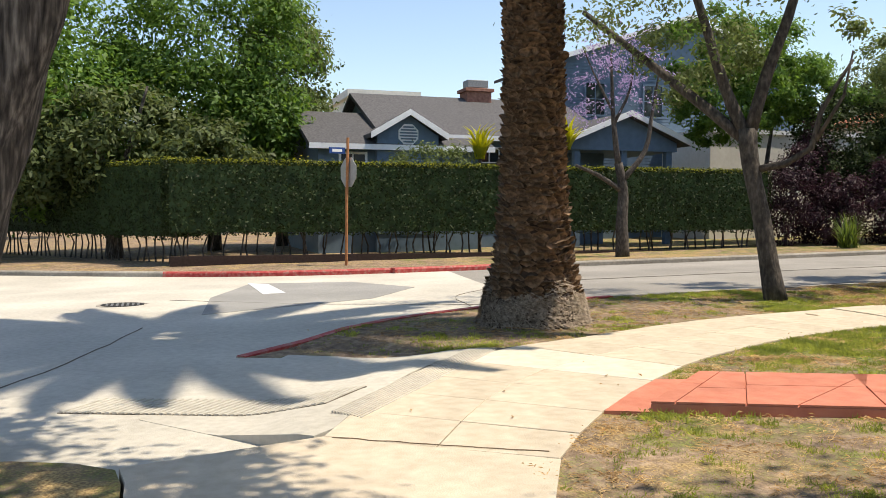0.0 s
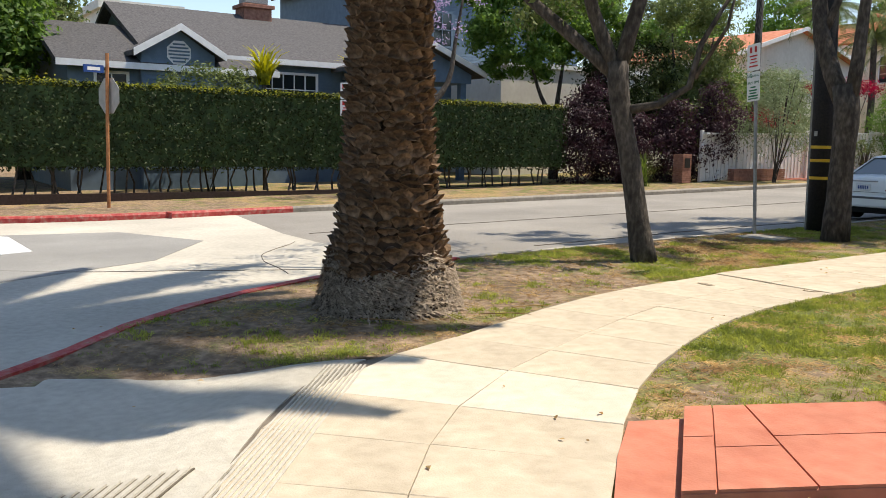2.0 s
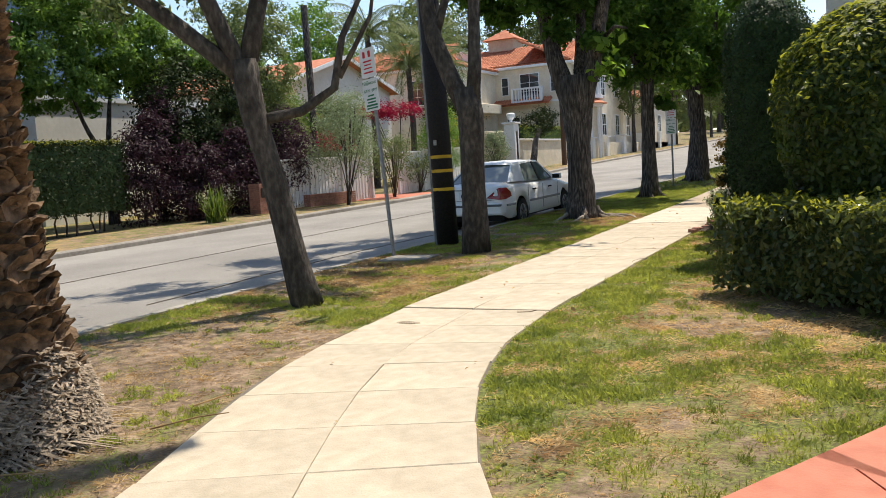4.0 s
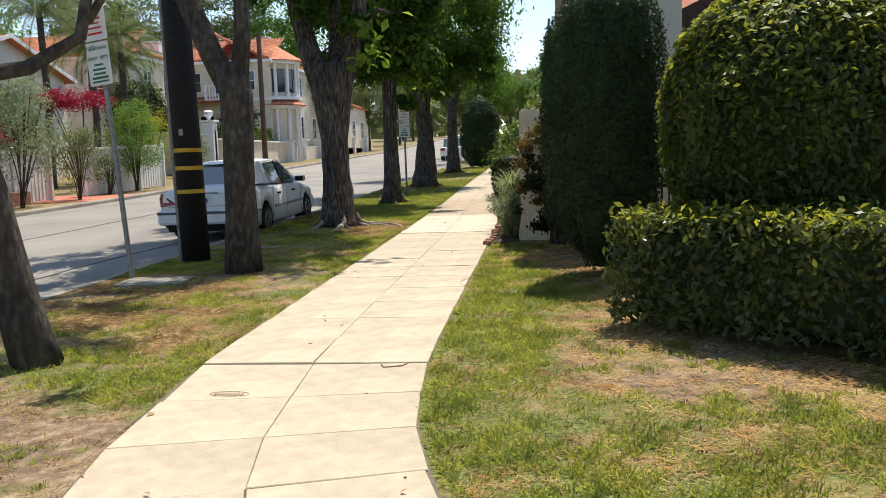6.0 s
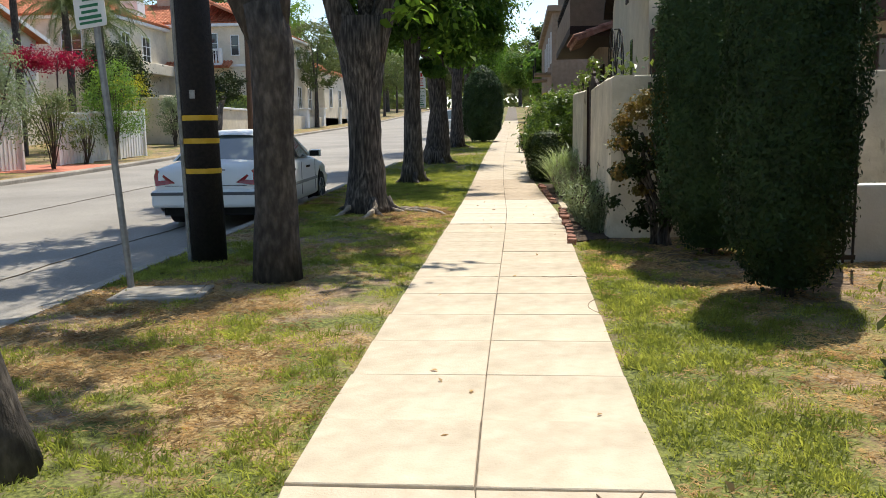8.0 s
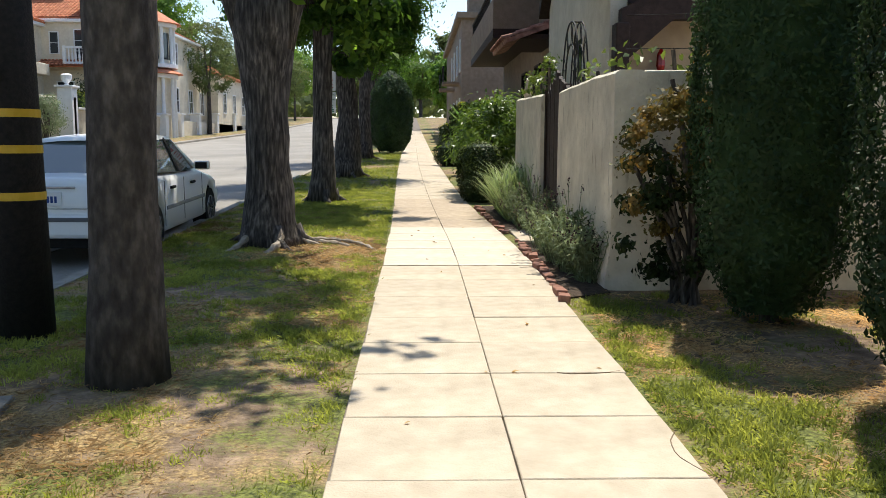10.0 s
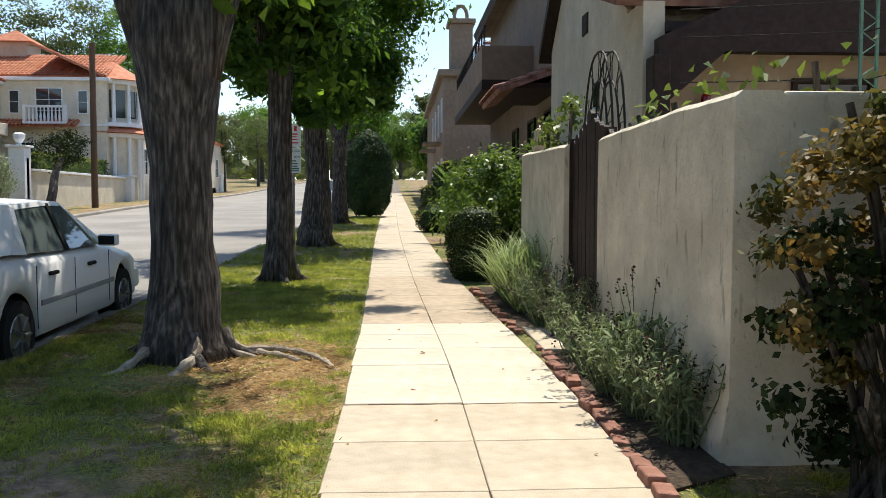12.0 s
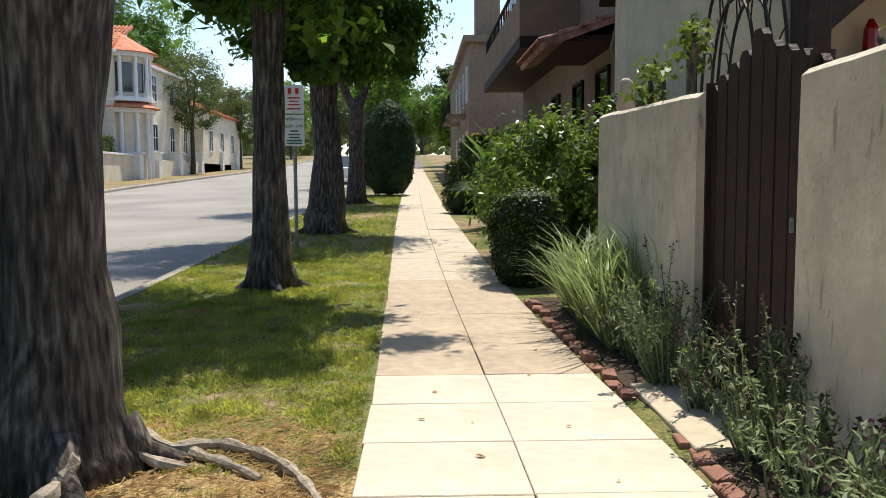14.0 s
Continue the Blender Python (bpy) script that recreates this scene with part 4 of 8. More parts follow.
        for s in range(64):
            u = 0.1 + 0.9 * s / 64
            i = min(7, int(u * 8))
            p = line[i].lerp(line[i + 1], u * 8 - i)
            d = (line[i + 1] - line[i]).normalized()
            l = 0.5 * math.sin(math.pi * min(1, u * 0.85 + 0.12)) + 0.08
            for sg in (-1, 1):
                tip = p + (side * sg * 0.85 + d * 0.55 + Vector((0, 0, -0.12))).normalized() * l
                bm.faces.new([bm.verts.new(q) for q in (p - d * 0.058, p + d * 0.058, tip)])
        part("frond", bm, M["leaf_tree"], t)
    return t


palm()


# ---- street trees ----
tree("street_tree", "slim leaning street tree with grey bark and sparse leaves", (-10.42, 8.45), [(0.05, 0.03, 0), (-0.04, -0.03, 0.5), (-0.13, -0.11, 1.2), (-0.26, -0.23, 2.0), (-0.3, -0.26, 2.5)], [0.17, 0.135, 0.125, 0.12, 0.14],
     [([(-0.28, -0.25, 2.3), (-0.75, -0.66, 2.85), (-1.35, -1.15, 3.5), (-2.3, -1.9, 4.5)], (0.09, 0.04)), ([(-0.3, -0.26, 2.35), (-0.5, -0.5, 3.1), (-0.6, -0.9, 4.3), (-0.9, -1.2, 5.6)], (0.10, 0.04)),
      ([(-0.28, -0.24, 2.4), (-0.15, -0.05, 3.3), (0.05, 0.25, 4.4), (0.1, 0.5, 5.8)], (0.10, 0.04)), ([(-0.24, -0.2, 1.9), (0.1, 0.1, 1.98), (0.36, 0.32, 2.2), (0.44, 0.4, 2.7), (0.7, 0.7, 3.4)], (0.06, 0.02)), ([(0.4, 0.36, 2.3), (0.7, 0.55, 2.9), (0.8, 0.6, 3.5)], (0.03, 0.012))],
     [((-1.9, -1.6, 5.0), (1.6, 1.5, 1.1)), ((-0.2, 0.4, 5.8), (1.6, 1.6, 1.2)), ((-0.9, -0.8, 3.6), (1.0, 1.0, 0.7)), ((0.7, 0.7, 3.6), (0.6, 0.6, 0.5)), ((-2.8, 0.8, 5.6), (1.7, 1.5, 0.9))], 9000, 0.09, M["leaf_dull"], 31, "bark_smooth", 90, 12, tight=0.16)
tree("street_tree", "forked grey street tree with sawn knots beside the pole", (-10.38, 12.6), [(0, 0, 0), (0.0, 0, 0.4), (0.01, 0, 1.2), (0.02, 0, 2.0), (-0.03, 0, 2.35)], [0.22, 0.185, 0.17, 0.18, 0.19],
     [([(0.0, 0, 2.0), (-0.25, 0.02, 2.5), (-0.5, 0.05, 3.1), (-0.75, 0.2, 4.2), (-1.1, 0.4, 5.6)], (0.15, 0.06)), ([(0.05, 0, 2.0), (0.13, 0.0, 2.6), (0.12, 0.1, 3.4), (0.2, 0.2, 5.2)], (0.11, 0.05)), ([(-0.5, 0.05, 3.1), (-0.3, 0.3, 4.0), (-0.2, 0.8, 5.2)], (0.07, 0.03))],
     [((-2.1, 0.7, 6.3), (1.5, 1.3, 1.0)), ((-3.0, 0.2, 6.0), (1.0, 1.0, 0.6)), ((-1.8, 1.4, 5.2), (1.0, 1.0, 0.8)), ((0.1, 2.6, 6.6), (1.2, 1.2, 0.8)), ((0.3, -0.2, 6.3), (1.3, 1.2, 0.8))], 11500, 0.11, M["leaf_tree"], 32, "bark_smooth", 70, 16, tight=0.15)
tree("street_tree", "thick street tree with furrowed bark and surface roots", (-10.5, 17.85), [(0, 0, 0), (0, 0, 0.12), (0, 0, 0.3), (-0.01, 0.0, 0.65), (-0.01, 0, 1.2), (-0.02, 0, 1.8), (-0.03, 0, 2.4), (-0.02, 0, 2.8)], [0.38, 0.32, 0.265, 0.23, 0.232, 0.265, 0.34, 0.32],
     # Last limb here is added out of view, carrying the pavement-shading leaves.
     [([(-0.1, 0, 2.2), (-0.3, 0, 2.8), (-0.55, 0.1, 3.6), (-0.9, 0.3, 5.0)], (0.22, 0.09)), ([(0.12, 0, 2.2), (0.3, 0.05, 2.9), (0.5, 0.1, 3.8), (0.8, 0.2, 5.2)], (0.20, 0.08)), ([(0.05, 0, 2.5), (0.0, 0.4, 3.5), (-0.1, 0.9, 5.0)], (0.15, 0.06)), ([(0.45, 0.1, 3.4), (0.9, -0.3, 3.6), (1.2, -0.6, 3.5)], (0.05, 0.02)), ([(0.3, 0.05, 2.9), (1.1, -0.8, 4.9), (2.3, -1.9, 6.5)], (0.08, 0.03))],
     [((-0.9, 0.6, 6.0), (2.0, 2.2, 1.6)), ((0.1, 0.4, 5.8), (1.3, 1.8, 1.5)), ((0.62, -0.25, 2.75), (0.34, 0.4, 0.42)), ((0.55, 0.1, 3.5), (0.5, 0.6, 0.5)), ((-1.2, -0.4, 4.6), (1.1, 1.1, 0.8)), ((0.1, 0.5, 4.0), (0.8, 0.9, 0.6)), ((-0.5, -1.2, 5.7), (1.6, 1.4, 0.9)), ((0.3, -0.7, 6.6), (1.5, 1.5, 0.9)), ((0.2, -2.0, 6.8), (1.4, 1.3, 0.8)), ((0.9, -0.6, 6.3), (1.3, 1.5, 0.8)), ((-2.2, -1.5, 6.2), (1.5, 1.5, 0.8)), ((-2.3, 0.8, 6.2), (1.6, 1.6, 0.9))], 68000, 0.15, M["leaf_tree"], 33, "bark", 150, 20, roots=5, tight=0.15, wob=0.2)
tree("street_tree", "straight street tree with furrowed bark on mown grass", (-10.48, 23.3), [(0, 0, 0), (0, 0, 0.3), (0, 0, 1.6), (0.03, 0, 3.0), (0.03, 0, 3.4)], [0.25, 0.19, 0.165, 0.165, 0.19],
     [([(0, 0, 3.0), (-0.4, 0, 3.8), (-0.8, 0.2, 5.2)], (0.12, 0.05)), ([(0.05, 0, 3.0), (0.35, 0.2, 3.8), (0.7, 0.4, 5.2)], (0.11, 0.05))],
     [((-0.4, 0.2, 5.6), (2.0, 2.1, 1.7)), ((0.6, 0.1, 3.3), (0.6, 0.8, 0.7)), ((0.3, -0.4, 5.4), (1.4, 1.6, 1.4)), ((0.55, -0.1, 2.5), (0.3, 0.4, 0.35)), ((-0.9, 0.2, 3.9), (0.8, 0.9, 0.6)), ((-0.7, -0.2, 3.3), (0.9, 0.9, 0.5)), ((0.2, -0.3, 3.5), (0.9, 0.9, 0.5)), ((1.5, -0.4, 5.6), (1.0, 1.2, 0.6)), ((0.2, -1.8, 5.6), (1.3, 1.2, 0.7)), ((-2.0, -0.6, 5.8), (1.4, 1.6, 0.9))], 46000, 0.15, M["leaf_tree"], 34, "bark", 120, 16, roots=4, tight=0.16, wob=0.16)
tree("street_tree", "old street tree with gnarled foot on mown grass", (-10.62, 30.2), [(0, 0, 0), (0, 0, 0.3), (0.05, 0, 1.5), (0.0, 0, 2.6), (0, 0, 3.1)], [0.42, 0.32, 0.25, 0.25, 0.28],
     [([(0, 0, 2.6), (-0.5, 0, 3.6), (-0.9, 0.2, 5.4)], (0.17, 0.06)), ([(0.05, 0, 2.6), (0.45, 0.2, 3.8), (0.7, 0.4, 5.4)], (0.15, 0.05))],
     [((0, 0.2, 5.9), (2.3, 2.3, 1.9)), ((0.7, 0.1, 3.6), (0.8, 1.0, 0.8)), ((-1.2, -0.4, 4.6), (1.2, 1.2, 0.9)), ((0, 0, 3.9), (1.6, 1.6, 0.8))], 34000, 0.16, M["leaf_tree"], 35, "bark", 120, 16, roots=6, tight=0.16, wob=0.2)
tree("street_tree", "street tree with grey bark near the clipped cypress", (-10.8, 41.0), [(0, 0, 0), (0, 0, 0.4), (0.0, 0, 2.0), (0.05, 0, 3.2)], [0.33, 0.24, 0.21, 0.22],
     [([(0, 0, 2.8), (-0.6, 0, 4.2), (-0.9, 0.2, 6)], (0.14, 0.06)), ([(0.05, 0, 2.8), (0.5, 0.2, 4.2), (0.9, 0.4, 6)], (0.13, 0.05))],
     [((0, 0, 6.3), (2.4, 2.4, 2.0)), ((0.9, 0.3, 4.6), (1.2, 1.2, 0.8))], 18000, 0.17, M["leaf_tree"], 36, "bark", 100, 14, roots=4, tight=0.17)
# broad leaves hanging low on two of the trees, coloured as if lit
# Two clusters above 6 m are added out of view to dapple the pavement.
for x, y, blobs, n, sd in ((-10.5, 17.85, [((0.75, -0.2, 2.75), (0.35, 0.4, 0.3)), ((-0.55, -0.5, 2.95), (0.25, 0.3, 0.2)), ((0.6, 0.1, 3.3), (0.4, 0.5, 0.3)), ((2.3, -1.9, 6.5), (0.7, 0.7, 0.25)), ((1.9, -2.6, 6.3), (0.6, 0.5, 0.2))], 210, 5), (-10.48, 23.3, [((0.6, -0.1, 2.7), (0.4, 0.5, 0.4)), ((0.5, -0.5, 3.4), (0.6, 0.6, 0.5))], 150, 6)):
    host = next(o for o in bpy.data.objects if o.type == "EMPTY" and abs(o.location.x - x) < 0.01 and abs(o.location.y - y) < 0.01)
    p, nn = crown_points(blobs, n, 26, 0.34, 0.3, sd)
    part("hanging_leaves", leaf_mesh("hanging_leaves", p, nn, 0.19, M["leaf_lit"], 0.9, 0.6, 0.3, sd), None, host, "broad leaves coloured as lit, on low twigs and an unseen high limb")
# the trees behind the walker, whose shade falls on the first slabs
tree("street_tree", "dark rough trunk at the road corner in shade", (-5.72, -1.40), [(0, 0, 0), (0.04, 0.12, 0.6), (0.1, 0.36, 1.6), (0.14, 0.62, 2.6), (0.12, 0.8, 3.6)], [0.34, 0.27, 0.25, 0.26, 0.24],
     [([(0.1, 0.45, 3.3), (0.6, 0.7, 4.4), (1.2, 1.1, 5.8)], (0.16, 0.06)), ([(0.1, 0.45, 3.3), (-0.5, 0.7, 4.4), (-1.0, 1.1, 5.8)], (0.15, 0.06))],
     [((1.25, 3.1, 7.2), (1.7, 0.8, 0.8)), ((-0.75, 2.4, 7.6), (1.6, 0.8, 0.8)), ((0.5, 1.3, 5.0), (1.0, 0.8, 0.6)), ((0.8, 2.0, 6.2), (1.2, 0.7, 0.6))], 15000, 0.15, M["leaf_tree"], 37, "bark", 90, 18, tight=0.2, wob=0.22)
tree("garden_tree", "broad garden tree shading the start of the pavement", (-0.9, 5.2), [(0, 0, 0), (0, 0, 1.2), (-0.1, 0, 2.6)], [0.25, 0.2, 0.2],
     [([(-0.1, 0, 2.4), (-0.9, -0.4, 3.8), (-1.8, -1.0, 5.4)], (0.14, 0.05)), ([(-0.1, 0, 2.4), (0.6, 0.3, 3.8), (1.2, 0.6, 5.2)], (0.12, 0.05))],
     [((-2.2, -2.45, 6.2), (1.4, 0.65, 0.7)), ((0.4, 0.2, 6.0), (1.8, 1.6, 1.0))], 16000, 0.15, M["leaf_tree"], 38, "bark", 80, 12, tight=0.2)


# ---- pole and signs ----
def utility_pole():
    x, y = -11.35, 13.6
    t = thing("utility_pole", "black creosoted utility pole with three yellow bands", "utility pole", (x, y, gz(x, y) - 0.05))
    part("shaft", tube([(0, 0, 0), (-0.05, 0, 2.5), (-0.2, 0.0, 9.0)], [0.17, 0.165, 0.13], 20), M["pole_black"], t, smooth=True)
    for h in (0.93, 1.22, 1.44):
        part("band", tube([(-0.02 * h, 0, h - 0.025), (-0.02 * h, 0, h + 0.025)], 0.172, 24), M["yellow"], t)
    part("conduit", tube([(-0.185, -0.05, 0.02), (-0.22, -0.05, 2.5), (-0.28, -0.05, 6)], 0.025, 8), M["steel"], t, "grey steel conduit strapped to the pole")
    part("tag", box(-0.04, 0.01, -0.215, -0.2, 1.62, 1.7), M["steel"], t)
    return t


utility_pole()


def plate(w, h, d=0.004, r=0.02):
    bm = bmesh.new()
    vs = []
    for cx, cz, a0 in ((w / 2 - r, h / 2 - r, 0), (-w / 2 + r, h / 2 - r, 90), (-w / 2 + r, -h / 2 + r, 180), (w / 2 - r, -h / 2 + r, 270)):
        for k in range(4):
            a = radians(a0 + 30 * k)
            vs.append((cx + r * math.cos(a), cz + r * math.sin(a)))
    f = [bm.verts.new((a, -d, b)) for a, b in vs]
    g = [bm.verts.new((a, d, b)) for a, b in vs]
    bm.faces.new(f)
    bm.faces.new(g[::-1])
    for k in range(len(vs)):
        bm.faces.new((g[k], g[(k + 1) % len(vs)], f[(k + 1) % len(vs)], f[k]))
    bmesh.ops.recalc_face_normals(bm, faces=bm.faces[:])
    return bm


def text(parent, body, size, at, material, name="lettering"):
    """Words on a sign's face, turned to the sign's front (-y)."""
    c = bpy.data.curves.new(name, "FONT")
    c.body, c.size, c.extrude, c.align_x, c.align_y = body, size, 0.001, "CENTER", "CENTER"
    ob = new(name, c)
    me = bpy.data.meshes.new_from_object(ob.evaluated_get(bpy.context.evaluated_depsgraph_get()))
    bpy.data.objects.remove(ob)
    bpy.data.curves.remove(c)
    me.materials.append(material)
    o = new(name, me)
    o.parent = parent
    o.matrix_basis = pose(*at, 90, 0, 0)
    return o


def bars(parent, rows, material, at):
    """Writing too small to read: plain bars (x, z, width)."""
    for x, z, w, h in rows:
        part("lettering", box(at[0] + x - w / 2, at[0] + x + w / 2, at[1] - 0.002, at[1], at[2] + z - h / 2, at[2] + z + h / 2), material, parent)


def parking_sign(x, y, lean, h, rz, label, big=True):
    t = thing("parking_sign", label, "street sign", (x, y, gz(x, y) - 0.05), rz)
    part("post", tube([(0, 0, 0), (lean[0] * 0.5, lean[1] * 0.5, h * 0.5), (lean[0], lean[1], h)], 0.028, 8), M["steel"], t)
    lx, ly = lean
    if big:
        a = part("sign_plate", plate(0.30, 0.46), M["sign_white"], t, "white parking sign with green lettering", m=pose(lx * 0.87, ly * 0.87 - 0.035, h - 0.62, 0, lx / h * 57, 0))
        text(a, "NO", 0.085, (-0.085, -0.006, 0.17), M["sign_ink"])
        text(a, "PARKING", 0.05, (0.03, -0.006, 0.165), M["sign_ink"])
        text(a, "8AM  8PM", 0.062, (0, -0.006, 0.06), M["sign_ink"])
        bars(a, [(0, -0.01, 0.12, 0.022), (0, -0.06, 0.18, 0.022), (0, -0.105, 0.16, 0.022), (0, -0.15, 0.22, 0.026), (0, -0.19, 0.22, 0.02)], M["sign_ink"], (0, -0.005, 0))
        b = part("sign_plate", plate(0.30, 0.42), M["sign_white"], t, "white sign with red lettering", m=pose(lx * 1.0, ly - 0.035, h - 0.16, 0, lx / h * 57, 0))
        bars(b, [(-0.06, 0.12, 0.05, 0.09), (0.05, 0.12, 0.05, 0.09), (0, 0.02, 0.18, 0.022), (0, -0.03, 0.14, 0.018), (0, -0.08, 0.18, 0.018), (0, -0.14, 0.2, 0.022)], M["sign_red"], (0, -0.005, 0))
    else:
        for k in range(2):
            b = part("sign_plate", plate(0.30, 0.42), M["sign_white"], t, "white sign with red lettering", m=pose(lx, ly - 0.035, h - 0.24 - 0.44 * k))
            bars(b, [(-0.05, 0.12, 0.1, 0.1), (0.02, 0.0, 0.2, 0.03), (0, -0.06, 0.2, 0.03), (0, -0.14, 0.22, 0.05)], M["sign_red"], (0, -0.005, 0))
    return t


parking_sign(-11.5, 12.15, (-0.24, 0.0), 3.02, -14, "leaning grey post with white parking signs")
parking_sign(-23.3, 10.85, (0, 0), 3.2, 62, "grey post with two white red-lettered signs", False)
parking_sign(-10.75, 27.2, (0, 0), 2.45, 0, "thin grey post with white parking sign on grass")


def stop_sign():
    x, y = -24.9, 5.2
    t = thing("stop_sign", "rusty leaning post with the bare back of an octagonal sign", "stop sign", (x, y, gz(x, y) - 0.05), 100)
    part("post", tube([(0, 0, 0), (0.02, 0, 2.0), (0.06, 0, 3.75)], 0.045, 8), M["rust"], t)
    bm = bmesh.new()
    o = [(0.46 * math.cos(radians(22.5 + 45 * k)), 0.46 * math.sin(radians(22.5 + 45 * k))) for k in range(8)]
    f, g = [bm.verts.new((a, -0.004, b)) for a, b in o], [bm.verts.new((a, 0.004, b)) for a, b in o]
    bm.faces.new(f)
    bm.faces.new(g[::-1])
    for k in range(8):
        bm.faces.new((g[k], g[(k + 1) % 8], f[(k + 1) % 8], f[k]))
    bmesh.ops.recalc_face_normals(bm, faces=bm.faces[:])
    part("sign_plate", bm, M["sign_grey"], t, "grey aluminium back of the octagon", m=pose(0.10, 0.06, 2.75, 0, 0, -80))
    part("street_name", box(-0.52, -0.04, -0.02, 0.02, 3.28, 3.46), M["sign_blue"], t, "blue street name plate")
    bars(bpy.data.objects[t.name], [(-0.28, 0, 0.3, 0.08)], M["sign_white"], (0, -0.022, 3.37))
    return t


stop_sign()


# ---- parked car ----
def car():
    L0, L1 = -2.26, 2.24
    x0, y0 = -12.63, 19.25
    t = thing("parked_car", "white four-door saloon parked at the kerb", "car", (x0, y0, gz(x0, y0) - 0.14), 0.3)
    t.rotation_euler.x = radians(1.1)
    t.scale = (0.97, 0.985, 0.95)
    wy = (-1.30, 1.39)
    def bottom(y):
        b = 0.24 + 0.10 * sm(1.9, 2.25, abs(y))
        for w in wy:
            d = abs(y - w)
            if d < 0.36:
                b = max(b, 0.31 + math.sqrt(0.36 ** 2 - d * d))
        return b
    belt = lambda y: float(np.interp(y, [-2.26, -1.5, 0, 1.1, 2.24], [0.90, 0.92, 0.90, 0.86, 0.70]))
    deck = lambda y: float(np.interp(y, [-2.26, -2.15, -1.5, -1.2, 0.9, 1.2, 2.05, 2.24], [0.88, 0.97, 1.0, 1.0, 0.97, 0.95, 0.80, 0.66]))
    half = lambda y: float(np.interp(y, [-2.26, -2.2, -1.9, -1.2, 1.2, 1.9, 2.15, 2.24], [0.70, 0.78, 0.835, 0.86, 0.86, 0.82, 0.74, 0.62]))
    ys = sorted(set([round(v, 3) for v in np.linspace(L0, L1, 46)] + [w + s * d for w in wy for s in (-1, 1) for d in (0.36, 0.355, 0.33, 0.28, 0.2, 0.1)] + list(wy)))
    bm = bmesh.new()
    rings = []
    for y in ys:
        b, w, be, de = bottom(y), half(y), belt(y), deck(y)
        b = min(b, be - 0.1)
        mid = b + (be - b) * 0.5
        pr = [(w - 0.05, b), (w - 0.005, b + 0.04), (w, mid), (w - 0.012, be - 0.06), (w - 0.06, be), (w * 0.72, de - 0.012), (w * 0.35, de + 0.008), (0, de + 0.012)]
        rings.append([bm.verts.new((a, y, c)) for a, c in pr] + [bm.verts.new((-a, y, c)) for a, c in pr[-2::-1]])
    for a, b in zip(rings, rings[1:]):
        for k in range(len(a) - 1):
            bm.faces.new((a[k], a[k + 1], b[k + 1], b[k]))
    bm.faces.new(rings[0][::-1])
    bm.faces.new(rings[-1])
    bmesh.ops.recalc_face_normals(bm, faces=bm.faces[:])
    part("body", bm, M["car_paint"], t, "white painted body shell", True)
    part("underbody", box(-0.72, 0.72, -2.05, 2.0, 0.20, 0.62), M["rubber"], t, "black underside")
    # greenhouse: (y, z, half width)
    base = [(-1.62, 0.99, 0.70), (-1.28, 0.985, 0.775), (-0.2, 0.94, 0.795), (0.75, 0.935, 0.78), (1.08, 0.955, 0.66)]
    top = [(-1.0, 1.36, 0.54), (-0.85, 1.375, 0.575), (-0.2, 1.40, 0.60), (0.2, 1.385, 0.585), (0.34, 1.365, 0.55)]
    bm = bmesh.new()
    B = [[bm.verts.new((s * w, y, z)) for y, z, w in base] for s in (1, -1)]
    Tt = [[bm.verts.new((s * w, y, z)) for y, z, w in top] for s in (1, -1)]
    for q in (0, 1):
        for k in range(4):
            bm.faces.new((B[q][k], B[q][k + 1], Tt[q][k + 1], Tt[q][k]))
    bm.faces.new((B[0][0], B[1][0], Tt[1][0], Tt[0][0]))
    bm.faces.new((B[0][4], B[1][4], Tt[1][4], Tt[0][4]))
    bmesh.ops.recalc_face_normals(bm, faces=bm.faces[:])
    part("window_glass", bm, M["car_glass"], t, "tinted window glass")
    bm = bmesh.new()
    rows = []
    for y, z, w in [(-1.06, 1.325, 0.52)] + top + [(0.40, 1.335, 0.53)]:
        rows.append([bm.verts.new((a, y, c)) for a, c in ((w + 0.03, z - 0.035), (w + 0.012, z + 0.008), (w * 0.6, z + 0.03), (0, z + 0.038), (-w * 0.6, z + 0.03), (-w - 0.012, z + 0.008), (-w - 0.03, z - 0.035))])
    for a, b in zip(rows, rows[1:]):
        for k in range(6):
            bm.faces.new((a[k], a[k + 1], b[k + 1], b[k]))
    bmesh.ops.recalc_face_normals(bm, faces=bm.faces[:])
    part("roof", bm, M["car_paint"], t, smooth=True)
    for s in (1, -1):
        def strip(pts, n="pillar", mt="car_paint"):
            bm = bmesh.new()
            vs = [bm.verts.new((s * (x + 0.014), y, z)) for x, y, z in pts]
            bm.faces.new(vs)
            r = bmesh.ops.extrude_face_region(bm, geom=bm.faces[:])
            for v in r["geom"]:
                if isinstance(v, bmesh.types.BMVert):
                    v.co.x -= s * 0.04
            bmesh.ops.recalc_face_normals(bm, faces=bm.faces[:])
            part(n, bm, M[mt], t)
        strip([(0.70, -1.66, 0.985), (0.775, -1.28, 0.985), (0.79, -1.02, 0.965), (0.60, -0.80, 1.35), (0.575, -0.86, 1.38), (0.53, -1.05, 1.36)])
        strip([(0.795, -0.16, 0.94), (0.795, -0.07, 0.94), (0.61, -0.10, 1.385), (0.61, -0.16, 1.385)], "pillar", "rubber")
        strip([(0.785, 0.72, 0.935), (0.74, 1.02, 0.95), (0.66, 1.10, 0.955), (0.55, 0.38, 1.36), (0.585, 0.22, 1.38)])
        part("side_moulding", box(s * 0.86 - 0.012, s * 0.86 + 0.012, -0.9, 1.0, 0.51, 0.56, 0.008), M["car_strip"], t, "grey rubbing strip")
